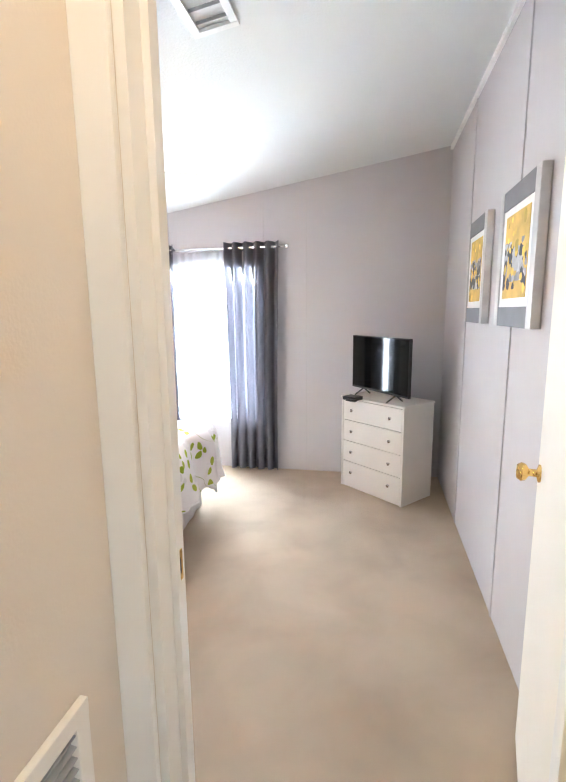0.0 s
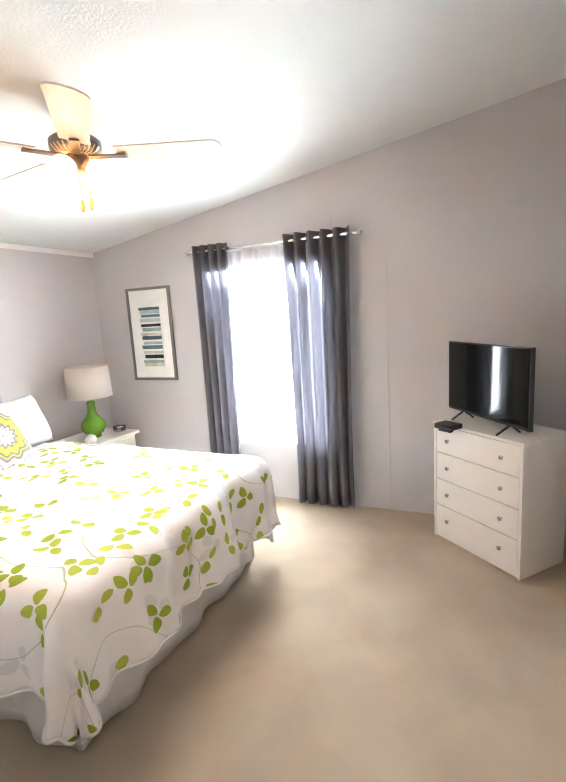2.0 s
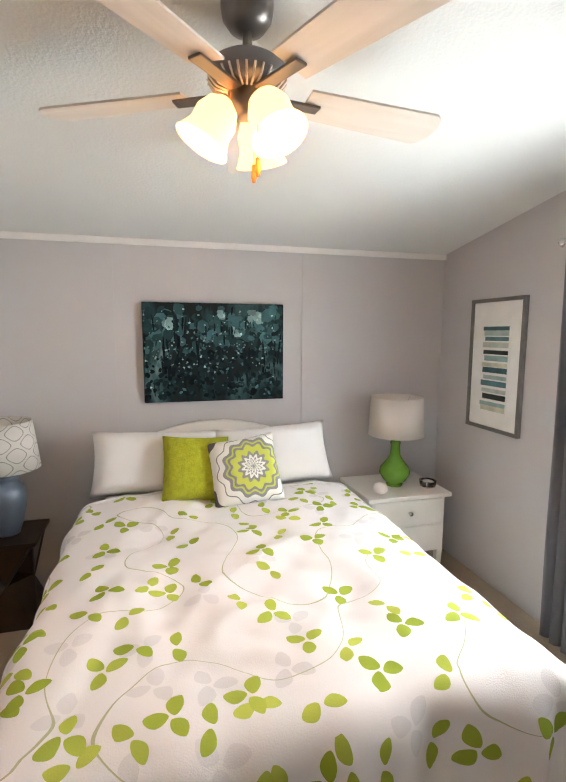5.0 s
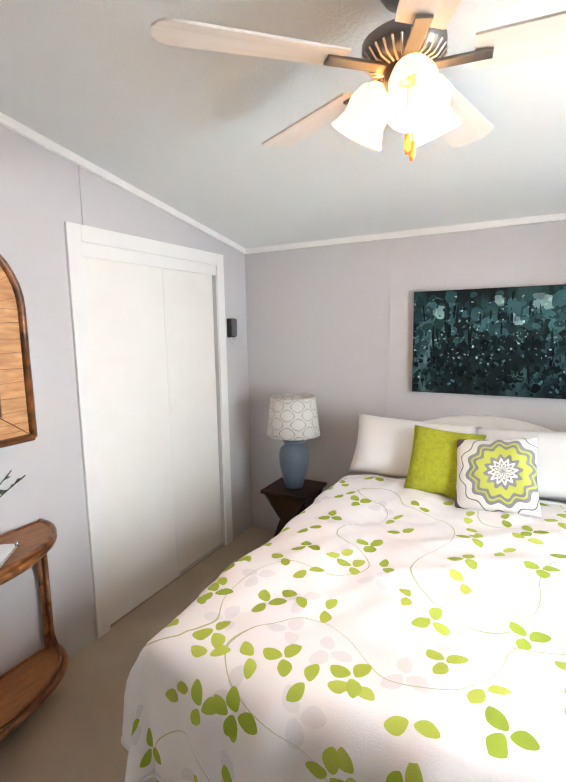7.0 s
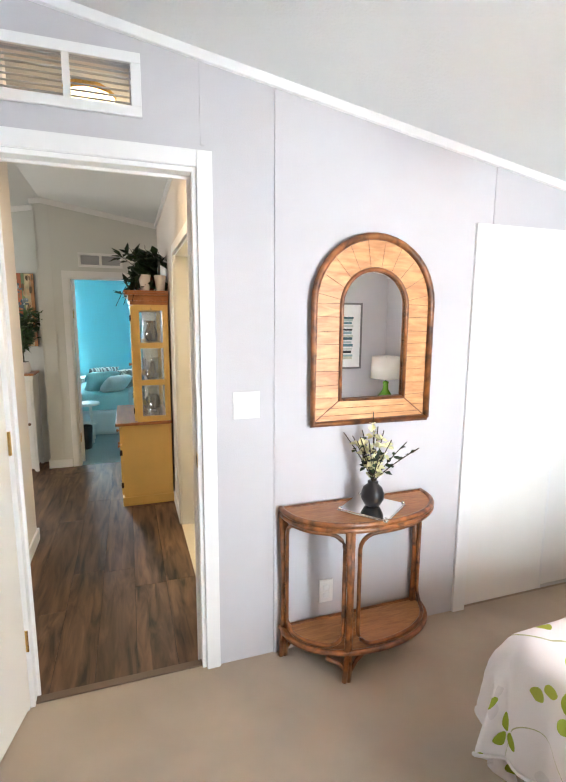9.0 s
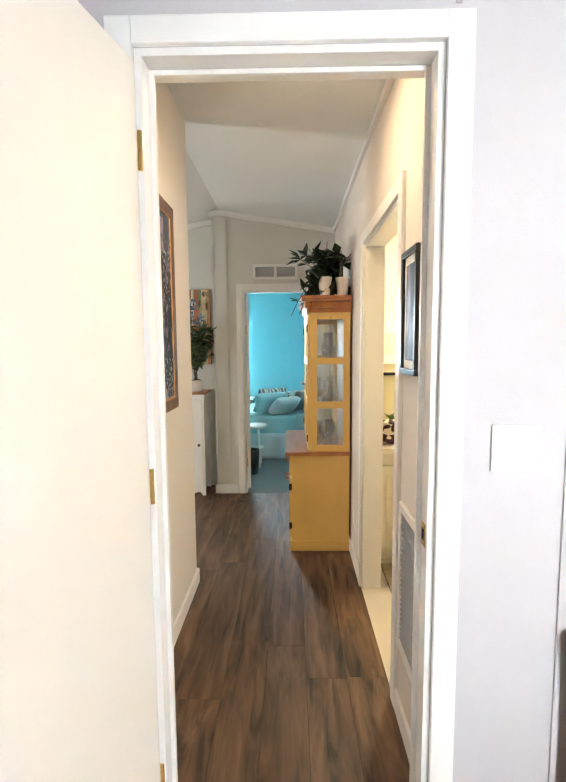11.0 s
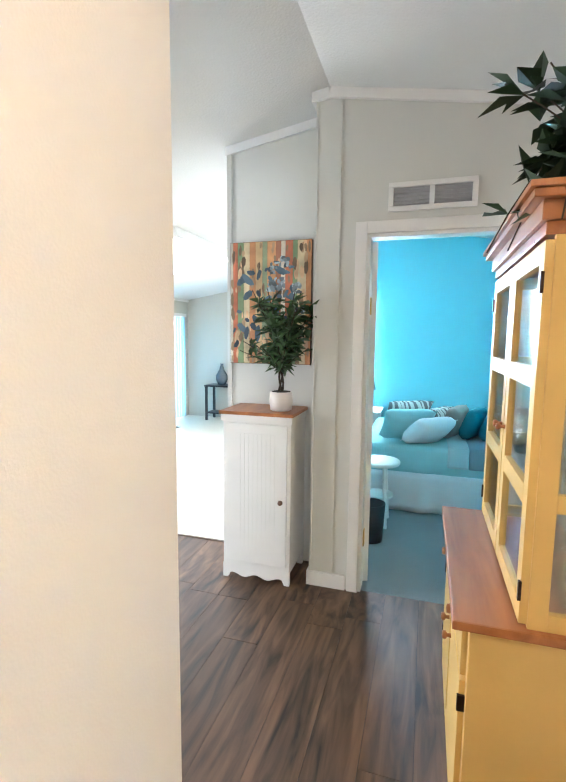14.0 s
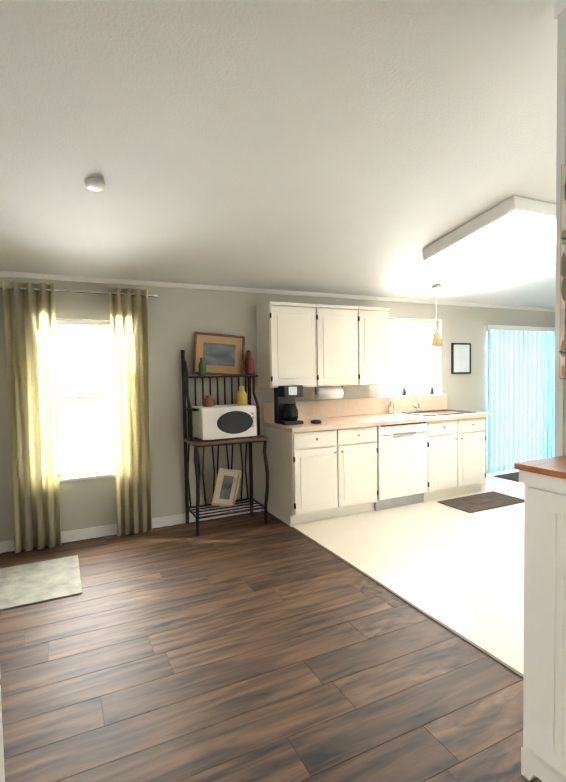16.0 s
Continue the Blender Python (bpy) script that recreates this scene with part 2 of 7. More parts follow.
M_FANBODY = mat("pewter_fan_metal", (0.20, 0.18, 0.17), 0.35, 0.7, var=0.1)
M_ORANGE = mat("amber_pull", (0.80, 0.25, 0.04), 0.4)
M_LEAF = mat("dark_green_leaf", (0.018, 0.040, 0.014), 0.5, var=0.4, scale=15, island=0.4)
M_LEAF2 = mat("fern_green_leaf", (0.06, 0.11, 0.04), 0.5, var=0.4, scale=15, island=0.5)
M_STEM = mat("brown_twig", (0.05, 0.035, 0.02), 0.8, var=0.3)
M_PETAL = mat("pale_yellow_petal", (0.75, 0.72, 0.42), 0.7, var=0.2, scale=20, island=0.3)
M_POT = mat("white_glazed_pot", (0.72, 0.66, 0.62), 0.4, var=0.06)
M_TERRA = mat("maroon_pot", (0.13, 0.03, 0.02), 0.5)
M_SOIL = mat("dark_soil", (0.03, 0.02, 0.015), 0.95, var=0.4, scale=40)
M_SILVER = mat("silver_leaf_frame", (0.58, 0.57, 0.56), 0.35, 0.7, var=0.15)
M_GREYFRAME = mat("grey_wood_frame", (0.16, 0.155, 0.15), 0.5, var=0.2, scale=14)
M_MAT = mat("white_picture_mat", (0.86, 0.86, 0.84), 0.8)
M_WALNUT = wood("walnut_frame", (0.06, 0.028, 0.014), (0.18, 0.088, 0.042), 0.35, along=(4, 4, 4))
M_LIME = mat("lime_green_shag", (0.40, 0.42, 0.02), 0.95, var=0.35, scale=40, bump=1.0, bump_scale=140, fine=0.4)
M_COUNTER = mat("pinkish_beige_laminate", (0.74, 0.58, 0.44), 0.35, var=0.06, scale=30)
M_STEEL = mat("stainless_steel", (0.45, 0.45, 0.45), 0.3, 1.0)
M_RUG = mat("brown_door_mat", (0.10, 0.075, 0.06), 0.95, var=0.3, scale=12, bump=0.8, bump_scale=200)
M_SHAG = mat("taupe_shag_rug", (0.36, 0.29, 0.20), 0.95, var=0.5, scale=16, bump=1.0, bump_scale=60, fine=0.5)
M_BLIND = cloth("pale_blue_vertical_blind", (0.52, 0.76, 0.87), 0.38, 0.03)
M_VENT = mat("grey_vent_slat", (0.42, 0.43, 0.45), 0.5, 0.2)
# Near-black colour stands in for the shade inside holes, ducts and gaps.
M_DARK = mat("dark_recess_shade", (0.02, 0.02, 0.022), 0.9)
M_TEAL = cloth("aqua_bed_cover", (0.42, 0.68, 0.68), 0.1, 0.12)
M_TEALDARK = cloth("deep_teal_cushion", (0.03, 0.22, 0.27), 0.05, 0.15)
M_PLUM = cloth("plum_towel", (0.20, 0.09, 0.08), 0.1, 0.15, bump=0.7, bump_scale=120)
M_YELLOWCARD = mat("yellow_packet", (0.65, 0.48, 0.08), 0.5, var=0.2, scale=20)

# ---- building helpers ----


def ceil_z(x):
    return 2.08 + 0.162 * (x + 2.72) if x <= 1.08 else 2.696 - 0.175 * (x - 1.08)


def part(name, bm, material, parent=None, label="", smooth=False):
    """Links a bmesh as one mesh object, under a thing or a part."""
    me = bpy.data.meshes.new(name)
    bmesh.ops.recalc_face_normals(bm, faces=bm.faces)
    bm.to_mesh(me)
    bm.free()
    if smooth:
        me.shade_smooth()
    for m in material if isinstance(material, (list, tuple)) else [material]:
        me.materials.append(m)
    ob = new(name, me)
    ob.parent = parent
    if label:
        ob["label"] = label
    return ob


def thing(name, label, category, m=None, group="", kind=""):
    ob = new(name)
    ob.empty_display_size = 0.1
    if m is not None:
        ob.matrix_basis = m
    return tagged(ob, label, category, group, kind)


def box(bm, x0, x1, y0, y1, z0, z1, bevel=0.0):
    x0, x1, y0, y1, z0, z1 = min(x0, x1), max(x0, x1), min(y0, y1), max(y0, y1), min(z0, z1), max(z0, z1)
    vs = [bm.verts.new(p) for p in ((x0, y0, z0), (x1, y0, z0), (x1, y1, z0), (x0, y1, z0), (x0, y0, z1), (x1, y0, z1), (x1, y1, z1), (x0, y1, z1))]
    fs = [bm.faces.new([vs[i] for i in q]) for q in ((0, 3, 2, 1), (4, 5, 6, 7), (0, 1, 5, 4), (1, 2, 6, 5), (2, 3, 7, 6), (3, 0, 4, 7))]
    if bevel:
        es = {e for f in fs for e in f.edges}
        bmesh.ops.bevel(bm, geom=list(es), offset=bevel, segments=2, affect="EDGES", profile=0.7)
    return vs


def bx(x0, x1, y0, y1, z0, z1, bevel=0.0):
    bm = bmesh.new()
    box(bm, x0, x1, y0, y1, z0, z1, bevel)
    return bm


def high(bm, x0, x1, y0, y1, z0):
    """A piece of wall up to the sloping ceiling."""
    xs = [x0] + [1.08] * (x0 < 1.08 < x1) + [x1]
    for a, b in zip(xs, xs[1:]):
        vs = box(bm, a, b, y0, y1, z0, z0 + 1)
        for v in vs[4:]:
            v.co.z = ceil_z(v.co.x) + 0.02


def beam(bm, p, q, w, h, bevel=0.0):
    """A bar of w by h from p to q."""
    p, q = Vector(p), Vector(q)
    d = q - p
    m = Matrix.Translation(p) @ d.to_track_quat("X", "Z").to_matrix().to_4x4()
    n = len(bm.verts)
    box(bm, 0, d.length, -w / 2, w / 2, -h / 2, h / 2, bevel)
    bm.verts.ensure_lookup_table()
    for v in bm.verts[n:]:
        v.co = m @ v.co


def lathe(profile, seg=28, cap=True):
    """A turned body from (radius, height) rows."""
    bm = bmesh.new()
    rings = [[bm.verts.new((r * math.cos(a), r * math.sin(a), z)) for a in (2 * math.pi * i / seg for i in range(seg))] for r, z in profile]
    for a, b in zip(rings, rings[1:]):
        for i in range(seg):
            bm.faces.new((a[i], a[(i + 1) % seg], b[(i + 1) % seg], b[i]))
    if cap:
        bm.faces.new(rings[0][::-1])
        bm.faces.new(rings[-1])
    return bm


def rod(bm, pts, r, seg=8):
    """A round bar through points."""
    pts = [Vector(p) for p in pts]
    upright = max(p.y for p in pts) - min(p.y for p in pts) < 1e-5
    rings = []
    for i, p in enumerate(pts):
        d = (pts[min(i + 1, len(pts) - 1)] - pts[max(i - 1, 0)]).normalized()
        up = Vector((0, 1, 0)) if upright else Vector((0, 0, 1)) if abs(d.z) < 0.9 else Vector((1, 0, 0))
        a = d.cross(up).normalized()
        b = d.cross(a)
        rings.append([bm.verts.new(p + r * (math.cos(t) * a + math.sin(t) * b)) for t in (2 * math.pi * k / seg for k in range(seg))])
    for a, b in zip(rings, rings[1:]):
        for k in range(seg):
            bm.faces.new((a[k], a[(k + 1) % seg], b[(k + 1) % seg], b[k]))
    bm.faces.new(rings[0][::-1])
    bm.faces.new(rings[-1])


def rod_bm(pts, r, seg=8):
    bm = bmesh.new()
    rod(bm, pts, r, seg)
    return bm


def frame_bm(w, h, t, d, z0=0.0):
    """A flat frame in the xz plane, centred in x, from z0 up, its front at y = d."""
    bm = bmesh.new()
    box(bm, -w / 2, w / 2, 0, d, z0, z0 + t, 0.003)
    box(bm, -w / 2, w / 2, 0, d, z0 + h - t, z0 + h, 0.003)
    box(bm, -w / 2, -w / 2 + t, 0, d - 0.001, z0 + t, z0 + h - t, 0.003)
    box(bm, w / 2 - t, w / 2, 0, d - 0.001, z0 + t, z0 + h - t, 0.003)
    return bm


def setting(name, bm, material, label):
    return tagged(part(name, bm, material), label, "", "", "structure")


# ---- structure: bedroom ----
bm = bmesh.new()
box(bm, -2.84, 1.1, -0.02, 3.36, -0.06, 0)
setting("floor_bedroom", bm, M_CARPET, "beige cut-pile carpet with vacuum marks in the bedroom")
bm = bmesh.new()
high(bm, -2.84, -1.47, 3.24, 3.36, 0)
high(bm, -0.60, 1.1, 3.24, 3.36, 0)
box(bm, -1.47, -0.60, 3.24, 3.36, 0, 0.46)
high(bm, -1.47, -0.60, 3.24, 3.36, 1.84)
setting("wall_north", bm, M_WALL, "lavender-grey panelled bedroom wall around the window")
bm = bmesh.new()
high(bm, -2.84, -2.72, -0.11, 3.24, 0)
setting("wall_west", bm, M_WALL, "lavender-grey panelled bedroom wall behind the bed")
bm = bmesh.new()
high(bm, 1.0, 1.05, 0.0, 3.24, 0)
setting("wall_east", bm, M_WALL, "lavender-grey bedroom wall with two pictures")
bm = bmesh.new()
Y0, Y1 = -0.055, 0.0
high(bm, -2.72, -2.36, Y0, Y1, 0)
high(bm, -2.36, -1.33, Y0, Y1, 1.93)
high(bm, -1.33, 0.06, Y0, Y1, 0)
box(bm, 0.06, 0.77, Y0, Y1, 2.12, 2.29)
box(bm, 0.06, 0.29, Y0, Y1, 2.29, 2.45)
box(bm, 0.70, 0.77, Y0, Y1, 2.29, 2.45)
high(bm, 0.06, 0.77, Y0, Y1, 2.45)
high(bm, 0.77, 1.0, Y0, Y1, 0)
setting("wall_south", bm, M_WALL, "lavender-grey bedroom wall with doorway, mirror and closet")
bm = bmesh.new()
box(bm, -2.45, -1.25, -0.62, -0.57, 0, 2.2)
box(bm, -2.45, -2.40, -0.57, -0.055, 0, 2.2)
box(bm, -1.30, -1.25, -0.57, -0.055, 0, 2.2)
box(bm, -2.45, -1.25, -0.62, -0.055, -0.06, 0)
setting("wall_closet", bm, M_WALL, "plain walls of the bedroom closet behind its sliding doors")

# ---- structure: hall, dining area, kitchen ----
bm = bmesh.new()
Y0, Y1 = -0.11, -0.055
high(bm, -0.11, 0.06, Y0, Y1, 0)
box(bm, 0.06, 0.77, Y0, Y1, 2.12, 2.29)
box(bm, 0.06, 0.29, Y0, Y1, 2.29, 2.45)
box(bm, 0.70, 0.77, Y0, Y1, 2.29, 2.45)
high(bm, 0.06, 0.77, Y0, Y1, 2.45)
high(bm, 0.77, 1.0, Y0, Y1, 0)
setting("wall_hall_north", bm, M_HALL, "warm white hall side of the bedroom doorway wall")
bm = bmesh.new()
high(bm, 1.0, 1.1, -1.58, -0.0, 0)
high(bm, 1.05, 1.1, 0.0, 3.24, 0)
setting("wall_hall_east", bm, M_HALL, "warm white hall wall with a large framed painting")
bm = bmesh.new()
high(bm, -0.055, 0, -3.30, -1.53, 0)
high(bm, -0.055, 0, -1.53, -0.66, 2.0)
high(bm, -0.055, 0, -0.66, -0.11, 0)
setting("wall_hall_west", bm, M_HALL, "warm white hall wall with the bathroom doorway")
bm = bmesh.new()
high(bm, -0.11, 0.16, -3.35, -3.30, 0)
high(bm, 0.16, 0.87, -3.35, -3.30, 1.96)
high(bm, 0.87, 1.15, -3.35, -3.30, 0)
high(bm, 1.09, 1.15, -3.56, -3.35, 0)
high(bm, 1.09, 1.76, -3.62, -3.56, 0)
high(bm, 1.71, 1.76, -8.30, -3.62, 0)
setting("wall_hall_south", bm, M_PALE, "pale panelled wall at the end of the hall")
bm = bmesh.new()
EW0, EW1 = 4.66, 4.78
for a, b, z0, z1 in ((-1.75, -2.45, 0.50, 1.74), (-5.0, -5.88, 1.02, 1.86), (-6.62, -8.1, 0, 1.80)):
    if z0:
        box(bm, EW0, EW1, a, b, 0, z0)
    high(bm, EW0, EW1, b, a, z1)
for a, b in ((-0.12, -1.75), (-2.45, -5.0), (-5.88, -6.62), (-8.1, -8.42)):
    high(bm, EW0, EW1, b, a, 0)
setting("wall_kitchen_east", bm, M_KIT, "sage-grey outer wall of the dining area and kitchen")
bm = bmesh.new()
high(bm, 1.1, 4.66, -0.12, 0.0, 0)
setting("wall_dining_north", bm, M_KIT, "plain sage-grey wall closing the dining area")
bm = bmesh.new()
high(bm, 1.66, 4.66, -8.42, -8.30, 0)
setting("wall_kitchen_south", bm, M_KIT, "sage-grey end wall of the kitchen")
bm = bmesh.new()
box(bm, 1.0, 4.66, -3.65, 0.0, -0.06, -0.004)
box(bm, -0.06, 1.0, -3.32, -0.02, -0.06, -0.004)
box(bm, 1.0, 1.76, -3.65, -3.3, -0.06, -0.0045)
floor_hall = setting("floor_hall", bm, M_JOINT, "brown wood-look vinyl plank floor of hall and dining area")
bm = bmesh.new()
box(bm, 1.71, 4.78, -8.42, -3.65, -0.06, 0.0)
setting("floor_kitchen", bm, M_VINYL, "cream sheet vinyl kitchen floor")
bm = bmesh.new()
beam(bm, (1.76, -3.65, 0.003), (4.10, -3.65, 0.003), 0.018, 0.008, 0.002)
beam(bm, (0.06, -0.03, 0.004), (0.77, -0.03, 0.004), 0.035, 0.01, 0.003)
setting("trim_threshold", bm, mat("bronze_floor_strip", (0.13, 0.085, 0.055), 0.5, var=0.1), "dark metal floor transition strips")

# ---- structure: guest room and bathroom ----
bm = bmesh.new()
high(bm, -1.7, 0.16, -3.40, -3.35, 0)
high(bm, 0.16, 0.87, -3.40, -3.35, 1.96)
high(bm, 0.87, 1.09, -3.40, -3.35, 0)
high(bm, 1.03, 1.09, -3.67, -3.40, 0)
high(bm, 1.09, 1.66, -3.67, -3.62, 0)
high(bm, 1.66, 1.71, -6.4, -3.62, 0)
high(bm, -1.7, 1.15, -6.5, -6.4, 0)
box(bm, 1.15, 1.60, -6.5, -6.4, 0, 0.8)
high(bm, 1.15, 1.60, -6.5, -6.4, 2.0)
high(bm, 1.60, 1.71, -6.5, -6.4, 0)
high(bm, -1.8, -1.7, -6.5, -3.35, 0)
setting("wall_guest_room", bm, M_BLUE, "turquoise walls of the guest room")
bm = bmesh.new()
box(bm, -1.8, 1.06, -6.5, -3.325, -0.06, 0.0)
box(bm, 1.06, 1.71, -6.5, -3.655, -0.06, 0.0)
setting("floor_guest_room", bm, M_CARPET_BLUE, "grey carpet of the guest room")
bm = bmesh.new()
high(bm, -0.11, -0.055, -2.45, -1.53, 0)
high(bm, -0.11, -0.055, -1.53, -0.66, 2.0)
high(bm, -0.11, -0.055, -0.66, -0.50, 0)
high(bm, -2.0, -0.11, -2.45, -2.35, 0)
high(bm, -2.0, -1.25, -0.70, -0.63, 0)
high(bm, -1.25, -1.20, -0.70, -0.50, 0)
high(bm, -1.20, -0.11, -0.56, -0.50, 0)
high(bm, -2.1, -2.0, -2.45, -0.62, 0)
setting("wall_bathroom", bm, M_BATH, "cream bathroom walls")
bm = bmesh.new()
box(bm, -2.1, -1.2, -2.45, -0.64, -0.06, -0.001)
box(bm, -1.2, -0.06, -2.45, -0.52, -0.06, -0.001)
box(bm, -0.061, 0.004, -1.53, -0.66, -0.06, 0.002)
setting("floor_bathroom", bm, M_VINYL, "cream vinyl bathroom floor")

# ---- ceilings ----
bm = bmesh.new()
for a, b in ((-2.84, 1.08), (1.08, 4.78)):
    vs = box(bm, a, b, -8.42, 3.36, 0, 1)
    for v in vs:
        v.co.z = ceil_z(v.co.x) + (0.06 if v.co.z > 0.5 else 0.0)
setting("ceiling", bm, M_CEIL, "white textured vaulted ceiling with its ridge over the hall")

# ---- trim ----
bm = bmesh.new()
C = 0.018


def crown(p, q, h=0.036):
    for a, b in (((p, q),) if not (min(p[0], q[0]) < 1.08 < max(p[0], q[0])) else ((p, (1.08, p[1])), ((1.08, p[1]), q))):
        beam(bm, (*a, ceil_z(a[0]) - h / 2), (*b, ceil_z(b[0]) - h / 2), 0.02, h, 0.004)


crown((-2.72, 0.01), (1.0, 0.01))
crown((-2.71, 0.02), (-2.71, 3.24))
crown((0.99, 0.02), (0.99, 3.24), 0.03)
crown((0.01, -0.12), (0.01, -3.30))
crown((0.0, -3.29), (1.165, -3.29), 0.05)
crown((1.165, -3.28), (1.165, -3.55), 0.05)
crown((1.165, -3.55), (1.775, -3.55), 0.05)
crown((1.775, -3.55), (1.775, -8.3), 0.05)
crown((4.65, -0.12), (4.65, -8.3), 0.04)
setting("trim_crown", bm, M_TRIM, "narrow white crown moulding along the ceiling")
bm = bmesh.new()
for x0, x1, y0, y1 in ((0.985, 1.0, -1.58, -0.12), (0.985, 1.115, -1.595, -1.58), (1.1, 1.115, -1.58, -0.12), (0, 0.014, -3.3, -1.60), (0, 0.014, -0.60, -0.12), (0.94, 1.15, -3.30, -3.286), (1.15, 1.164, -3.56, -3.286),
                       (4.646, 4.66, -3.6, -0.12), (1.1, 4.66, -0.134, -0.12), (4.646, 4.66, -6.55, -5.95)):
    box(bm, x0, x1, y0, y1, 0, 0.085, 0.004)
setting("baseboard", bm, M_TRIM, "white baseboards in hall and dining area")
bm = bmesh.new()
for x in (-0.52, -0.15, 0.62):
    beam(bm, (x, 3.237, 0), (x, 3.237, ceil_z(x)), 0.006, 0.012)
for y in (1.05, 2.21):
    beam(bm, (-2.717, y, 0), (-2.717, y, 2.08), 0.012, 0.006)
for x in (-0.26, 0.035, -1.36):
    beam(bm, (x, 0.003, 0 if x > -1 and x < 0 else 2.2 if x > 0 else 1.98), (x, 0.003, ceil_z(x)), 0.006, 0.014)
for y in (1.35, 2.35):
    beam(bm, (0.997, y, 0), (0.997, y, ceil_z(1)), 0.014, 0.006)
setting("trim_batten", bm, M_WALL, "thin batten strips over the wall panel joints")
bm = bmesh.new()
for x in (1.02, 1.145):
    beam(bm, (x, -3.297, 0.085), (x, -3.297, ceil_z(x) - 0.05), 0.006, 0.012)
beam(bm, (1.755, -3.557, 0), (1.755, -3.557, ceil_z(1.75) - 0.05), 0.02, 0.03)
setting("trim_batten_hall", bm, M_PALE, "thin batten strips over the hall panel joints")


def casing(name, label, axis, at, a, b, top, side, w=0.06, t=0.016):
    """Door casing on the plane axis = at, round an opening from a to b."""
    bm = bmesh.new()
    lo, hi = (at, at + t * side)
    for u0, u1, z0, z1 in ((a - w, a, 0, top + w), (b, b + w, 0, top + w), (a, b, top, top + w)):
        if axis == "y":
            box(bm, u0, u1, lo, hi, z0, z1, 0.004)
        else:
            box(bm, lo, hi, u0, u1, z0, z1, 0.004)
    return setting(name, bm, M_TRIM, label)


def jamb(name, label, axis, lo, hi, a, b, top, t=0.018):
    bm = bmesh.new()
    for u0, u1, z0, z1 in ((a, a + t, 0, top), (b - t, b, 0, top), (a + t, b - t, top - t, top)):
        if axis == "y":
            box(bm, u0, u1, lo, hi, z0, z1, 0.002)
        else:
            box(bm, lo, hi, u0, u1, z0, z1, 0.002)
    return setting(name, bm, M_TRIM, label)


casing("trim_bedroom_door", "white door casing on the bedroom side", "y", 0.0, 0.06, 0.77, 2.12, 1)
casing("trim_bedroom_door_hall", "white door casing on the hall side", "y", -0.11, 0.06, 0.77, 2.12, -1)
jamb_bed = jamb("trim_bedroom_jamb", "white door jamb with brass strike plate", "y", -0.11, 0.0, 0.06, 0.77, 2.12)
bm = bmesh.new()
box(bm, 0.078, 0.092, -0.062, -0.05, 0, 2.10, 0.002)
box(bm, 0.74, 0.752, -0.062, -0.05, 0, 2.10, 0.002)
box(bm, 0.092, 0.74, -0.062, -0.05, 2.088, 2.10, 0.002)
part("door_stop", bm, M_TRIM, jamb_bed)
part("strike_plate", bx(0.0775, 0.080, -0.045, -0.012, 0.93, 0.99, 0.001), M_BRASS, jamb_bed, "worn brass strike plate")
# No hole is cut; a dark patch paints its shade.
part("latch_hole", bx(0.0795, 0.0806, -0.037, -0.021, 0.945, 0.975), M_DARK, jamb_bed, "dark patch painted as the shade in the latch hole")
casing("trim_bathroom_door", "white bathroom door casing", "x", 0.0, -1.53, -0.66, 2.0, 1)
jamb("trim_bathroom_jamb", "white bathroom door jamb", "x", -0.11, 0.0, -1.53, -0.66, 2.0)
casing("trim_guest_door", "white guest room door casing", "y", -3.30, 0.16, 0.87, 1.96, 1)
jamb_g = jamb("trim_guest_jamb", "white guest room door jamb with a brass hinge", "y", -3.40, -3.30, 0.16, 0.87, 1.96)
for z in (0.25, 1.55):
    part("hinge", bx(0.846, 0.853, -3.39, -3.345, z, z + 0.09, 0.001), M_BRASS, jamb_g, "brass door hinge")
casing("trim_closet", "white closet casing with a deep header", "y", 0.0, -2.36, -1.33, 1.93, 1, w=0.075)

# ---- doors ----
door = thing("door_1", "off-white flush bedroom door standing open with a brass knob", "door", pose(0.768, 0.004, 0, 0, 0, 77), kind="structure")
part("door_leaf", bx(0.0, 0.70, -0.036, 0.0, 0.012, 2.09, 0.003), M_DOOR, door)
for side, y in ((1, 0.0), (-1, -0.036)):
    kn = part("door_knob", lathe([(0.026, 0), (0.026, 0.006), (0.011, 0.010), (0.011, 0.03), (0.024, 0.038), (0.028, 0.05), (0.02, 0.062), (0.0, 0.064)], 20, False), M_BRASS, door, "polished brass door knob", True)
    kn.matrix_basis = pose(0.635, y, 0.96, -90 * side)
for z in (0.25, 1.05, 1.85):
    part("hinge", rod_bm([(-0.006, 0.004, z), (-0.006, 0.004, z + 0.09)], 0.006), M_BRASS, door, "brass hinge knuckle")
gd = thing("door_2", "white guest room door standing open inside the room", "door", pose(0.858, -3.402, 0, 0, 0, -68), kind="structure")
part("door_leaf", bx(0.0, 0.68, -0.036, 0.0, 0.012, 1.94, 0.003), M_TRIM, gd)
bd = thing("door_3", "white bathroom door standing open inside the bathroom", "door", pose(-0.114, -0.675, 0, 0, 0, 174), kind="structure")
part("door_leaf", bx(0.0, 0.68, 0.0, 0.036, 0.012, 1.98, 0.003), M_DOOR, bd)
cl = thing("closet_doors", "pair of plain white sliding closet doors with a header rail", "closet door", pose(0, 0, 0), kind="structure")
part("sliding_panel", bx(-1.87, -1.332, -0.020, 0.0, 0.015, 1.88, 0.002), M_WHITE, cl)
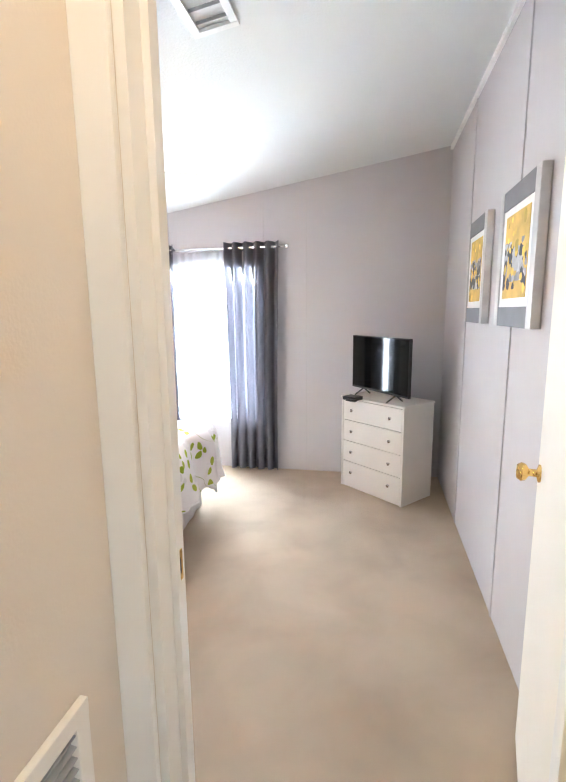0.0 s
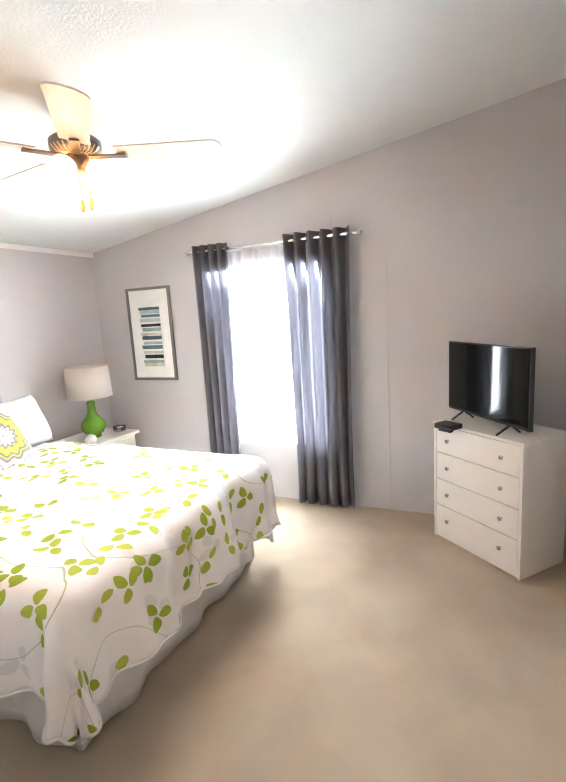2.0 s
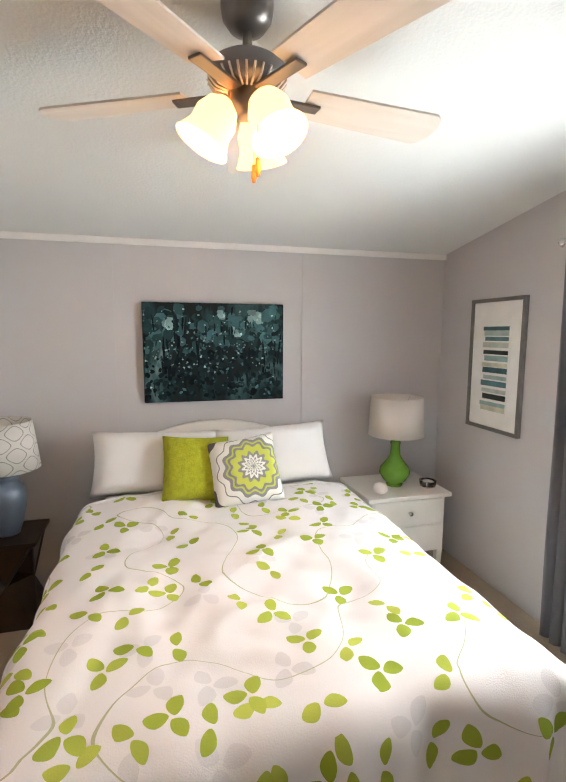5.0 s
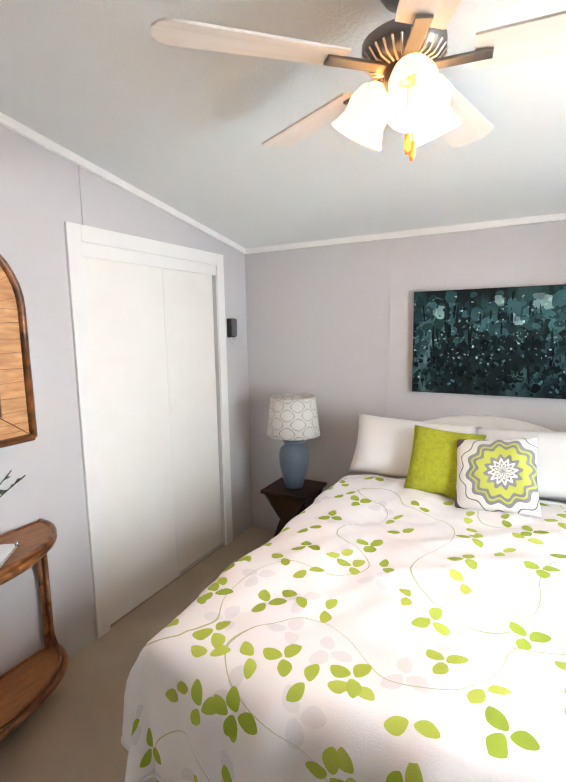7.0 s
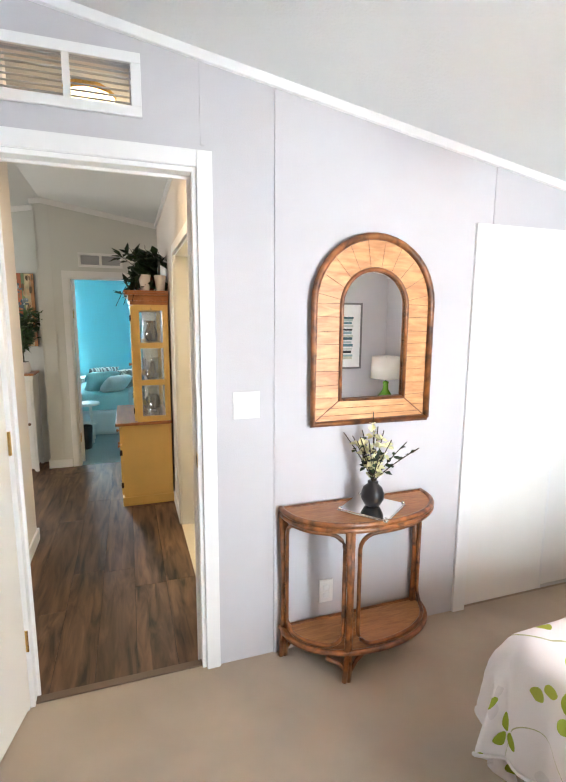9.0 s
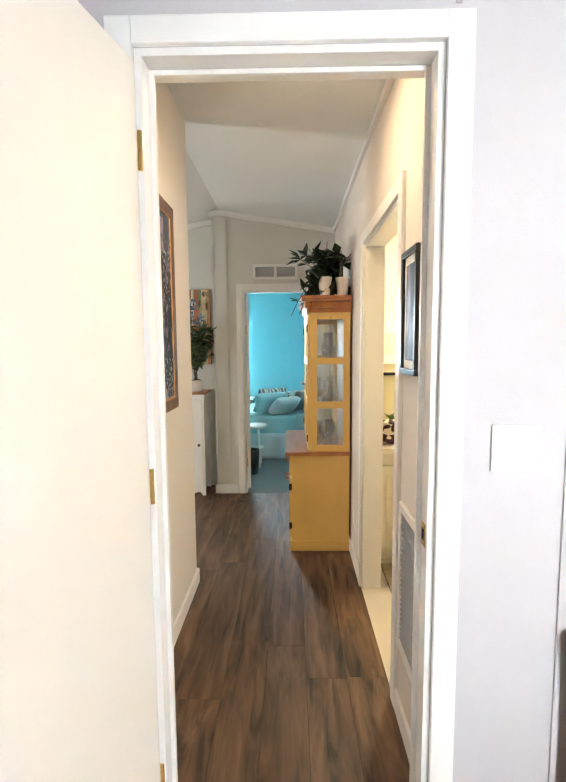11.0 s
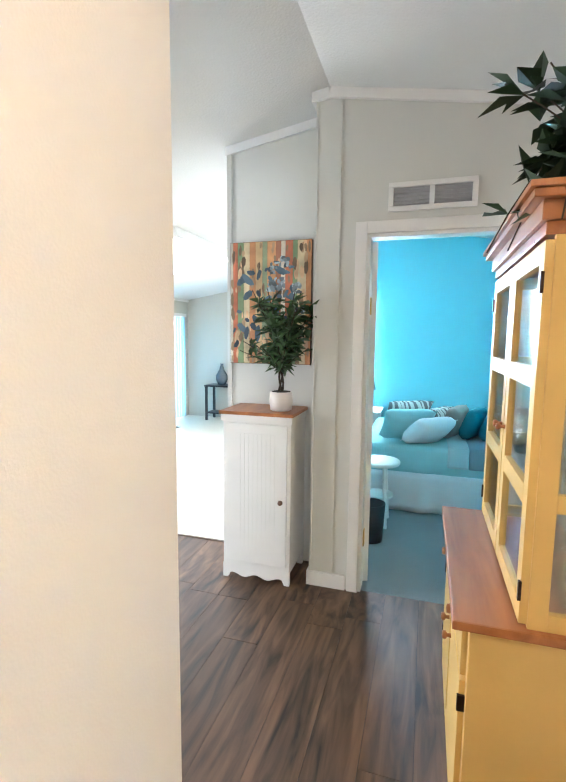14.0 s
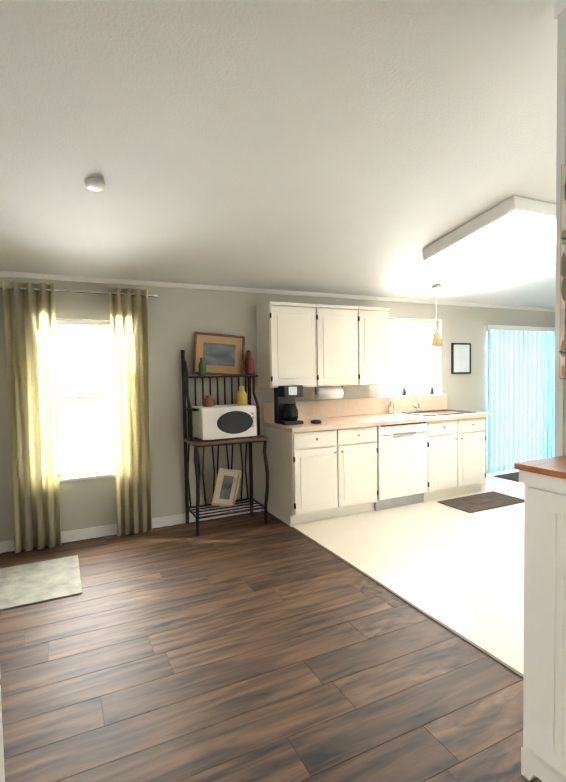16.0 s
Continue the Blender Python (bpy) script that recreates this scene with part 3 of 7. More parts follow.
part("sliding_panel", bx(-2.358, -1.84, -0.048, -0.026, 0.015, 1.88, 0.002), M_WHITE, cl)
part("panel_edge", bx(-1.876, -1.862, -0.021, 0.002, 0.015, 1.88, 0.001), M_TRIM, cl)
part("header_rail", bx(-2.36, -1.33, -0.005, 0.008, 1.865, 1.93, 0.002), M_TRIM, cl)
part("floor_track", bx(-2.36, -1.33, -0.052, -0.002, 0.0, 0.013, 0.002), M_CHROME, cl)


# ---- windows ----
def window(name, label, axis_m, w, z0, z1, rails=1, slider=False):
    win = thing(name, label, "window", axis_m, kind="structure")
    part("window_frame", frame_bm(w, z1 - z0, 0.035, 0.05, z0), M_TRIM, win)
    for k in range(rails):
        z = z0 + (z1 - z0) * (k + 1) / (rails + 1)
        part("meeting_rail", bx(-w / 2 + 0.036, w / 2 - 0.036, 0.005, 0.04, z - 0.018, z + 0.018, 0.002), M_TRIM, win)
    pane = part("pane", bx(-w / 2 + 0.03, w / 2 - 0.03, 0.018, 0.022, z0 + 0.03, z1 - 0.03), M_PANE, win)
    pane.visible_shadow = False
    return win


window("window_1", "white sash window over-bright with daylight behind grey curtains", pose(-1.035, 3.37, 0, 0, 0, 180), 0.87, 0.46, 1.84)
window("window_2", "white sash window between khaki curtains in the dining area", pose(4.79, -2.10, 0, 0, 0, 90), 0.70, 0.50, 1.74)
window("window_3", "bright white window over the kitchen sink", pose(4.79, -5.44, 0, 0, 0, 90), 0.88, 1.02, 1.86)
window("window_4", "sliding glass patio door behind blinds", pose(4.79, -7.36, 0, 0, 0, 90), 1.48, 0.0, 1.80, 0)
# window_5 is assumed: added in the south wall as the guest room's light source.
window("window_5", "added guest room window that lets in pale daylight", pose(1.375, -6.51, 0, 0, 0, 0), 0.45, 0.8, 2.0)
bm = bmesh.new()
box(bm, -1.55, -0.52, 3.225, 3.25, 0.435, 0.46, 0.004)
for a, b in ((-1.70, -2.50), (-4.97, -5.91)):
    box(bm, 4.64, 4.665, a, b, 0.475 if a > -3 else 0.995, 0.50 if a > -3 else 1.02, 0.003)
setting("trim_window_sill", bm, M_TRIM, "white window sills")
bm = bmesh.new()
for x, y0, y1, z0, z1 in ((6.0, -9.5, 0.5, -1, 3.4),):
    box(bm, x, x + 0.02, y0, y1, z0, z1)
box(bm, -3.5, 1.5, 4.5, 4.52, -1, 3.4)
box(bm, 0.0, 1.7, -7.6, -7.58, -1, 3.4)
setting("backdrop", bm, M_OUT, "bright hazy daylight outside the windows")
bm = bmesh.new()
box(bm, -40, 40, -40, 40, -0.5, -0.45)
setting("ground", bm, mat("dry_lawn", (0.10, 0.12, 0.05), 0.95, var=0.3, scale=3), "plain lawn around the house")


# ---- things: bedroom ----
def pillow(w, h, t, n=18):
    """A stuffed cushion lying in the xz plane, its base at z = 0."""
    bm = bmesh.new()
    uv = bm.loops.layers.uv.new("uv")
    sides = []
    for s in (1, -1):
        grid = {}
        for i in range(n + 1):
            for j in range(n + 1):
                u, v = 2 * i / n - 1, 2 * j / n - 1
                k = max(0.0, (1 - u ** 4) * (1 - v ** 4)) ** 0.45
                pinch = 1 - 0.06 * (1 - abs(u) ** 2) * abs(v) ** 6
                pinch2 = 1 - 0.06 * (1 - abs(v) ** 2) * abs(u) ** 6
                wob = 0.012 * noise.noise((u * 2 + s, v * 2, w * 7))
                grid[i, j] = bm.verts.new((u * w / 2 * pinch2, s * (t / 2 * k + wob * k), h / 2 + v * h / 2 * pinch))
        sides.append(grid)
        for i in range(n):
            for j in range(n):
                f = bm.faces.new((grid[i, j], grid[i + 1, j], grid[i + 1, j + 1], grid[i, j + 1]))
                for lp, (a, b) in zip(f.loops, ((i, j), (i + 1, j), (i + 1, j + 1), (i, j + 1))):
                    lp[uv].uv = (a / n, b / n)
    bmesh.ops.remove_doubles(bm, verts=bm.verts, dist=0.0005)
    return bm


def leaf_print(name):
    """White cotton printed with clusters of lime leaves, pale grey shadow leaves and thin stems."""
    m = mat(name, (0.87, 0.85, 0.86), 0.85, 0, 0.02, 3, 0.15, 250, spec=0.2)
    n, l = m.node_tree.nodes, m.node_tree.links
    b = n["Principled BSDF"]
    base = b.inputs["Base Color"].links[0].from_socket
    co = n.new("ShaderNodeTexCoord")

    def math_node(op, a, c):
        q = n.new("ShaderNodeMath")
        q.operation = op
        for k, s in ((0, a), (1, c)):
            if isinstance(s, (int, float)):
                q.inputs[k].default_value = s
            else:
                l.new(s, q.inputs[k])
        return q.outputs[0]

    def cluster(prev, scale, share, leaves, dark, light, seed):
        """Leaves set round the middle of scattered cells, each cluster turned at random."""
        mp = n.new("ShaderNodeMapping")
        mp.inputs["Location"].default_value = (seed, seed * 0.7, 0)
        mp.inputs["Scale"].default_value = (scale, scale, 0)
        l.new(co.outputs["UV"], mp.inputs["Vector"])
        v = n.new("ShaderNodeTexVoronoi")
        v.voronoi_dimensions = "2D"
        v.inputs["Scale"].default_value, v.inputs["Randomness"].default_value = 1, 0.65
        l.new(mp.outputs[0], v.inputs["Vector"])
        sub = n.new("ShaderNodeVectorMath")
        sub.operation = "SUBTRACT"
        l.new(mp.outputs[0], sub.inputs[0])
        l.new(v.outputs["Position"], sub.inputs[1])
        sep = n.new("ShaderNodeSeparateColor")
        l.new(v.outputs["Color"], sep.inputs[0])
        rot = n.new("ShaderNodeVectorRotate")
        rot.rotation_type = "Z_AXIS"
        l.new(sub.outputs[0], rot.inputs["Vector"])
        l.new(math_node("MULTIPLY", sep.outputs[1], 6.28), rot.inputs["Angle"])
        total = None
        for x, y, turn, a, c in leaves:
            lf = n.new("ShaderNodeMapping")
            lf.vector_type = "TEXTURE"
            lf.inputs["Location"].default_value = (x, y, 0)
            lf.inputs["Rotation"].default_value = (0, 0, radians(turn))
            lf.inputs["Scale"].default_value = (a, c, 1)
            l.new(rot.outputs[0], lf.inputs["Vector"])
            sp = n.new("ShaderNodeSeparateXYZ")
            l.new(lf.outputs[0], sp.inputs[0])
            xx = math_node("POWER", math_node("ABSOLUTE", sp.outputs[0], 0), 1.7)
            yy = math_node("POWER", math_node("ABSOLUTE", math_node("ADD", sp.outputs[1], math_node("MULTIPLY", math_node("MULTIPLY", sp.outputs[0], sp.outputs[0]), 0.25)), 0), 1.6)
            inside = math_node("LESS_THAN", math_node("ADD", xx, yy), 1)
            total = inside if total is None else math_node("MAXIMUM", total, inside)
        both = math_node("MULTIPLY", total, math_node("LESS_THAN", sep.outputs[0], share))
        tint = n.new("ShaderNodeMix")
        tint.data_type = "RGBA"
        l.new(sep.outputs[2], tint.inputs["Factor"])
        tint.inputs["A"].default_value, tint.inputs["B"].default_value = (*dark, 1), (*light, 1)
        mix = n.new("ShaderNodeMix")
        mix.data_type = "RGBA"
        l.new(both, mix.inputs["Factor"])
        l.new(prev, mix.inputs["A"])
        l.new(tint.outputs["Result"], mix.inputs["B"])
        return mix.outputs["Result"]

    three = ((0.18, 0.03, 12, 0.165, 0.115), (-0.09, 0.17, 112, 0.16, 0.11), (-0.10, -0.16, 236, 0.15, 0.105))
    two = ((0.20, 0.10, 40, 0.19, 0.125), (-0.18, -0.10, 190, 0.18, 0.115))
    c = cluster(base, 5.0, 0.45, three, (0.74, 0.72, 0.73), (0.79, 0.77, 0.79), 3.1)
    no = n.new("ShaderNodeTexNoise")
    no.inputs["Scale"].default_value, no.inputs["Detail"].default_value = 2.3, 0.3
    l.new(co.outputs["UV"], no.inputs["Vector"])
    line = math_node("LESS_THAN", math_node("ABSOLUTE", math_node("SUBTRACT", no.outputs[0], 0.53), 0), 0.0018)
    mx = n.new("ShaderNodeMix")
    mx.data_type = "RGBA"
    l.new(line, mx.inputs["Factor"])
    l.new(c, mx.inputs["A"])
    mx.inputs["B"].default_value = (0.50, 0.52, 0.34, 1)
    c = cluster(mx.outputs["Result"], 6.6, 0.42, two, (0.34, 0.44, 0.05), (0.50, 0.56, 0.10), 0.0)
    c = cluster(c, 5.4, 0.46, three, (0.30, 0.41, 0.04), (0.44, 0.52, 0.08), 7.3)
    l.new(c, b.inputs["Base Color"])
    return m


M_QUILT = leaf_print("leaf_print_cotton")
BX0, BX1, BY0, BY1, BTOP = -2.62, -0.81, 0.97, 2.29, 0.62
bed = thing("bed", "made double bed with white arched headboard and bed skirt", "bed", pose((BX0 + BX1) / 2, (BY0 + BY1) / 2, 0))
HX, HY = (BX1 - BX0) / 2, (BY1 - BY0) / 2
part("mattress", bx(-HX, HX, -HY, HY, 0.34, BTOP - 0.02, 0.06), M_LINEN, bed, "white mattress", True)
part("box_spring", bx(-HX, HX, -HY, HY, 0.12, 0.335, 0.03), M_LINEN, bed)
for sx in (-1, 1):
    for sy in (-1, 1):
        part("leg", rod_bm([(sx * (HX - 0.1), sy * (HY - 0.1), 0), (sx * (HX - 0.1), sy * (HY - 0.1), 0.12)], 0.025), M_BLACK, bed)


def hanging(path, z0, z1, folds, depth, nz=6, slit=None):
    """A gathered cloth strip that hangs along a path."""
    bm = bmesh.new()
    prev = None
    for i, (x, y, nx, ny, s) in enumerate(path):
        ring = []
        for k in range(nz + 1):
            f = k / nz
            w = depth * (0.25 + f) * (0.6 * math.sin(s * folds) + 0.4 * math.sin(s * folds * 1.7 + 1.3))
            ring.append(bm.verts.new((x + nx * w, y + ny * w, z1 + (z0 - z1) * f)))
        if prev and not (slit and any(a < s < a + 0.02 for a in slit)):
            for k in range(nz):
                bm.faces.new((prev[k], ring[k], ring[k + 1], prev[k + 1]))
        prev = ring
    return bm


def line_path(x0, y0, x1, y1, nx, ny, step=0.02, s0=0.0):
    d = math.hypot(x1 - x0, y1 - y0)
    n = max(2, int(d / step))
    return [(x0 + (x1 - x0) * i / n, y0 + (y1 - y0) * i / n, nx, ny, s0 + d * i / n) for i in range(n + 1)]


for name, path, slit in (("bed_skirt", line_path(-HX, -HY - 0.01, HX, -HY - 0.01, 0, -1), None),
                         ("bed_skirt", line_path(HX + 0.01, -HY, HX + 0.01, HY, 1, 0, s0=3), (3.0 + HY,)),
                         ("bed_skirt", line_path(HX, HY + 0.01, -HX, HY + 0.01, 0, 1, s0=6), None)):
    sk = part(name, hanging(path, 0.008, 0.33, 16, 0.02, slit=slit), M_SKIRT, bed, "white gathered bed skirt", True)
    so = sk.modifiers.new("thickness", "SOLIDIFY")
    so.thickness = 0.004

bm = bmesh.new()
n = 24
front, back = [], []
for i in range(n + 1):
    y = -0.62 + 1.24 * i / n
    z = 0.64 + 0.36 * math.sqrt(max(0, 1 - (y / 0.63) ** 2))
    front.append((y, z))
for xx, store in ((-HX - 0.035, "f"), (-HX - 0.075, "b")):
    lo = [bm.verts.new((xx, y, 0.25)) for y, z in front]
    hi = [bm.verts.new((xx, y, z)) for y, z in front]
    for i in range(n):
        bm.faces.new((lo[i], lo[i + 1], hi[i + 1], hi[i]))
    if store == "f":
        l0, h0 = lo, hi
for i in range(n):
    bm.faces.new((h0[i], h0[i + 1], hi[i + 1], hi[i]))
    bm.faces.new((l0[i], l0[i + 1], lo[i + 1], lo[i]))
bm.faces.new((l0[0], h0[0], hi[0], lo[0]))
bm.faces.new((l0[n], h0[n], hi[n], lo[n]))
head = part("headboard", bm, M_WHITE, bed, "white arched wooden headboard")
bm = bmesh.new()
rod(bm, [(-HX - 0.03, y * 0.93, 0.62 + (z - 0.64) * 0.88) for y, z in front], 0.008, 6)
part("bead", bm, M_WHITE, head)

# comforter, draped over the foot and both sides
bm = bmesh.new()
uvl = bm.loops.layers.uv.new("uv")
X_IN = -HX + 0.32
nx, ny = 110, 120
over_f, over_s = 0.45, 0.42
grid = {}
for i in range(nx + 1):
    for j in range(ny + 1):
        cx = X_IN + (HX + 0.02 + over_f - X_IN) * i / nx
        cy = -(HY + over_s) + 2 * (HY + over_s) * j / ny
        dx, dy = max(0.0, cx - HX - 0.02), max(0.0, abs(cy) - HY - 0.01)
        d = math.hypot(dx, dy)
        px, py = min(cx, HX + 0.02), max(-HY - 0.01, min(HY + 0.01, cy))
        sg = 1 if cy > 0 else -1
        puff = 0.030 * noise.noise((cx * 2.2, cy * 2.2, 0.3)) + 0.010 * noise.noise((cx * 6, cy * 6, 1.7)) + 0.010 * abs(noise.noise((cx * 11, cy * 8, 4.7))) - 0.022 * abs(noise.noise((cx * 4 + cy * 3, cy * 5, 9.1)))
        if d > 0:
            r = 0.09
            a = min(d / r, math.pi / 2)
            out = r * math.sin(a)
            drop = r * (1 - math.cos(a)) + max(0.0, d - r * math.pi / 2)
            s = cy * sg if dx > dy else cx
            ang = math.atan2(dy, dx)
            wave = math.sin((cy if dx >= dy else cx) * 13 + 2.2 * noise.noise((cx * 1.5, cy * 1.5, 7))) + 0.6 * math.sin(ang * 7) + 0.45 * math.sin((cy if dx >= dy else cx) * 37 + 3 * noise.noise((cx * 3, cy * 3, 3)))
            out += (0.014 + 0.050 * drop) * (0.95 + wave) * min(1, drop / 0.12)
            ux, uy = (dx / d, dy / d * sg)
            wob = 0.018 * noise.noise((cx * 5, cy * 5, 2.2))
            z = BTOP + 0.035 + puff * 0.5 - drop
            z = max(z, 0.03 + 0.01 * (wave + 1))
            p = (px + ux * out + wob, py + uy * out + wob, z)
        else:
            edge = min(1.0, (HX + 0.02 - cx) / 0.15, (HY + 0.01 - abs(cy)) / 0.15)
            p = (px, py, BTOP + 0.035 + puff * max(0.4, edge) + 0.02 * edge)
        grid[i, j] = (bm.verts.new(p), (cx, cy))
for i in range(nx):
    for j in range(ny):
        q = [grid[i, j], grid[i + 1, j], grid[i + 1, j + 1], grid[i, j + 1]]
        f = bm.faces.new([a for a, _ in q])
        for lp, (_, c) in zip(f.loops, q):
            lp[uvl].uv = c
EDGE = {k: v[0].co.copy() for k, v in grid.items()}
quilt = part("comforter", bm, M_QUILT, None, "", True)
quilt.location = bed.location
tagged(quilt, "white comforter printed with lime-green leaves, draped over the bed", "comforter")
so = quilt.modifiers.new("thickness", "SOLIDIFY")
so.thickness, so.offset = 0.014, -1
edge = [EDGE[i, 0] for i in range(nx + 1)] + [EDGE[nx, j] for j in range(1, ny + 1)] + [EDGE[i, ny] for i in range(nx - 1, -1, -1)]
part("piped_edge", rod_bm(edge, 0.006, 6), M_LINEN, quilt, "plain white piped edge", True)
part("turned_edge", rod_bm([EDGE[0, j] for j in range(12, ny - 11)], 0.010, 6), M_LINEN, quilt, "turned-back white top edge", True)

for y, lean, tilt in ((1.27, 24, 2), (1.95, 24, -3)):
    p = part("pillow", pillow(0.70, 0.36, 0.25), M_LINEN, None, "", True)
    p.matrix_basis = pose(-2.36, y, BTOP + 0.035, -lean, tilt, 90)
    tagged(p, "white cotton bed pillow leaning against the headboard", "pillow", "bed pillows")
p = part("cushion", pillow(0.36, 0.36, 0.16), M_LIME, None, "", True)
p.matrix_basis = pose(-2.18, 1.47, BTOP + 0.04, -28, 4, 92)
tagged(p, "lime-green shaggy square throw cushion", "cushion")


def suzani():
    """Lime and grey medallion print on white."""
    m = mat("medallion_print", (0.82, 0.80, 0.74), 0.9, 0, 0.03, 6, 0.2, 250)
    n, l = m.node_tree.nodes, m.node_tree.links
    b = n["Principled BSDF"]
    base = b.inputs["Base Color"].links[0].from_socket
    co = n.new("ShaderNodeTexCoord")
    mp = n.new("ShaderNodeMapping")
    mp.inputs["Location"].default_value = (-0.62, -0.5, 0)
    l.new(co.outputs["UV"], mp.inputs["Vector"])
    ln = n.new("ShaderNodeVectorMath")
    ln.operation = "LENGTH"
    l.new(mp.outputs[0], ln.inputs[0])
    sp = n.new("ShaderNodeSeparateXYZ")
    l.new(mp.outputs[0], sp.inputs[0])
    at = n.new("ShaderNodeMath")
    at.operation = "ARCTAN2"
    l.new(sp.outputs[0], at.inputs[0])
    l.new(sp.outputs[1], at.inputs[1])
    ml = n.new("ShaderNodeMath")
    ml.operation = "MULTIPLY"
    ml.inputs[1].default_value = 12
    l.new(at.outputs[0], ml.inputs[0])
    si = n.new("ShaderNodeMath")
    si.operation = "SINE"
    l.new(ml.outputs[0], si.inputs[0])
    ma = n.new("ShaderNodeMath")
    ma.operation = "MULTIPLY_ADD"
    ma.inputs[1].default_value = 0.026
    l.new(si.outputs[0], ma.inputs[0])
    l.new(ln.outputs["Value"], ma.inputs[2])
    ramp = n.new("ShaderNodeValToRGB")
    ramp.color_ramp.interpolation = "CONSTANT"
    e = ramp.color_ramp.elements
    rows = ((0.0, (0.25, 0.25, 0.27)), (0.035, (0.76, 0.75, 0.72)), (0.075, (0.22, 0.22, 0.24)), (0.10, (0.76, 0.75, 0.72)), (0.145, (0.24, 0.24, 0.26)), (0.20, (0.52, 0.56, 0.09)),
            (0.305, (0.22, 0.22, 0.24)), (0.345, (0.50, 0.54, 0.09)), (0.375, (0.23, 0.23, 0.25)), (0.42, (0.78, 0.77, 0.74)), (0.50, (0.20, 0.20, 0.21)), (0.515, (0.80, 0.79, 0.76)), (0.66, (0.10, 0.10, 0.11)))
    for i, (p, c) in enumerate(rows):
        x = e[i] if i < 2 else e.new(p)
        x.position, x.color = p, (*c, 1)
    l.new(ma.outputs[0], ramp.inputs[0])
    l.new(ramp.outputs[0], b.inputs["Base Color"])
    return m


p = part("cushion", pillow(0.37, 0.37, 0.13), suzani(), None, "", True)
p.matrix_basis = pose(-2.07, 1.74, BTOP + 0.04, -30, -8, 86)
tagged(p, "white throw cushion with a lime and grey medallion print", "cushion")


def table_lamp(label, m, body, body_mat, shade_rows, shade_mat, harp=0.05):
    la = thing("table_lamp", label, "lamp", m)
    part("base", lathe(body, 32), body_mat, la, "", True)
    top = body[-1][1]
    part("stem", rod_bm([(0, 0, top - 0.005), (0, 0, top + harp + 0.10)], 0.007), M_CHROME, la)
    sh = part("shade", lathe([(r, z + top + harp) for r, z in shade_rows], 36, False), shade_mat, la, "", True)
    so = sh.modifiers.new("thickness", "SOLIDIFY")
    so.thickness = 0.004
    bm = bmesh.new()
    for k in range(3):
        a = 2 * math.pi * k / 3
        rod(bm, [(0, 0, top + harp + 0.09), (shade_rows[-1][0] * math.cos(a), shade_rows[-1][0] * math.sin(a), shade_rows[-1][1] + top + harp - 0.01)], 0.002, 5)
    part("shade_ring", bm, M_CHROME, la)
    return la


def lattice_shade():
    """White shade with a grey quatrefoil lattice."""
    m = cloth("lattice_print_shade", (0.82, 0.80, 0.76), 0.3, 0.02)
    n, l = m.node_tree.nodes, m.node_tree.links
    b = n["Principled BSDF"]
    base = b.inputs["Base Color"].links[0].from_socket
    co = n.new("ShaderNodeTexCoord")
    sp = n.new("ShaderNodeSeparateXYZ")
    l.new(co.outputs["Object"], sp.inputs[0])
    at = n.new("ShaderNodeMath")
    at.operation = "ARCTAN2"
    l.new(sp.outputs[0], at.inputs[0])
    l.new(sp.outputs[1], at.inputs[1])

    def wave(src, k, ph=0.0):
        a = n.new("ShaderNodeMath")
        a.operation = "MULTIPLY_ADD"
        a.inputs[1].default_value, a.inputs[2].default_value = k, ph
        l.new(src, a.inputs[0])
        s = n.new("ShaderNodeMath")
        s.operation = "COSINE"
        l.new(a.outputs[0], s.inputs[0])
        return s.outputs[0]

    add = n.new("ShaderNodeMath")
    l.new(wave(at.outputs[0], 7), add.inputs[0])
    l.new(wave(sp.outputs[2], 56), add.inputs[1])
    ab = n.new("ShaderNodeMath")
    ab.operation = "ABSOLUTE"
    l.new(add.outputs[0], ab.inputs[0])
    ramp = n.new("ShaderNodeValToRGB")
    ramp.color_ramp.interpolation = "CONSTANT"
    e = ramp.color_ramp.elements
    e[0].position, e[0].color = 0.0, (0.82, 0.80, 0.76, 1)
    e[1].position, e[1].color = 0.42, (0.20, 0.20, 0.19, 1)
    x = e.new(0.62)
    x.color = (0.82, 0.80, 0.76, 1)
    l.new(ab.outputs[0], ramp.inputs[0])
    l.new(ramp.outputs[0], b.inputs["Base Color"])
    return m


def nightstand():
    ns = thing("nightstand", "white two-drawer nightstand on tapered legs beside the bed", "nightstand", pose(-2.46, 2.76, 0))
    part("top", bx(-0.23, 0.23, -0.28, 0.28, 0.535, 0.56, 0.005), M_WHITE, ns)
    part("body", bx(-0.20, 0.20, -0.25, 0.25, 0.18, 0.535, 0.003), M_WHITE, ns)
    for z in (0.20, 0.37):
        d = part("drawer", bx(0.20, 0.212, -0.235, 0.235, z, z + 0.155, 0.004), M_WHITE, ns)
        part("knob", lathe([(0.008, 0), (0.006, 0.012), (0.014, 0.018), (0.012, 0.026), (0, 0.028)], 14, False), M_CHROME, d, "round grey metal knob", True).matrix_basis = pose(0.212, 0, z + 0.078, 0, 90)
    for sx in (-1, 1):
        for sy in (-1, 1):
            bm = bmesh.new()
            vs = box(bm, -0.02, 0.02, -0.02, 0.02, 0, 0.20)
            for v in vs[:4]:
                v.co.x *= 0.65
                v.co.y *= 0.65
            part("leg", bm, M_WHITE, ns).matrix_basis = pose(sx * 0.18, sy * 0.23, 0)
    return ns


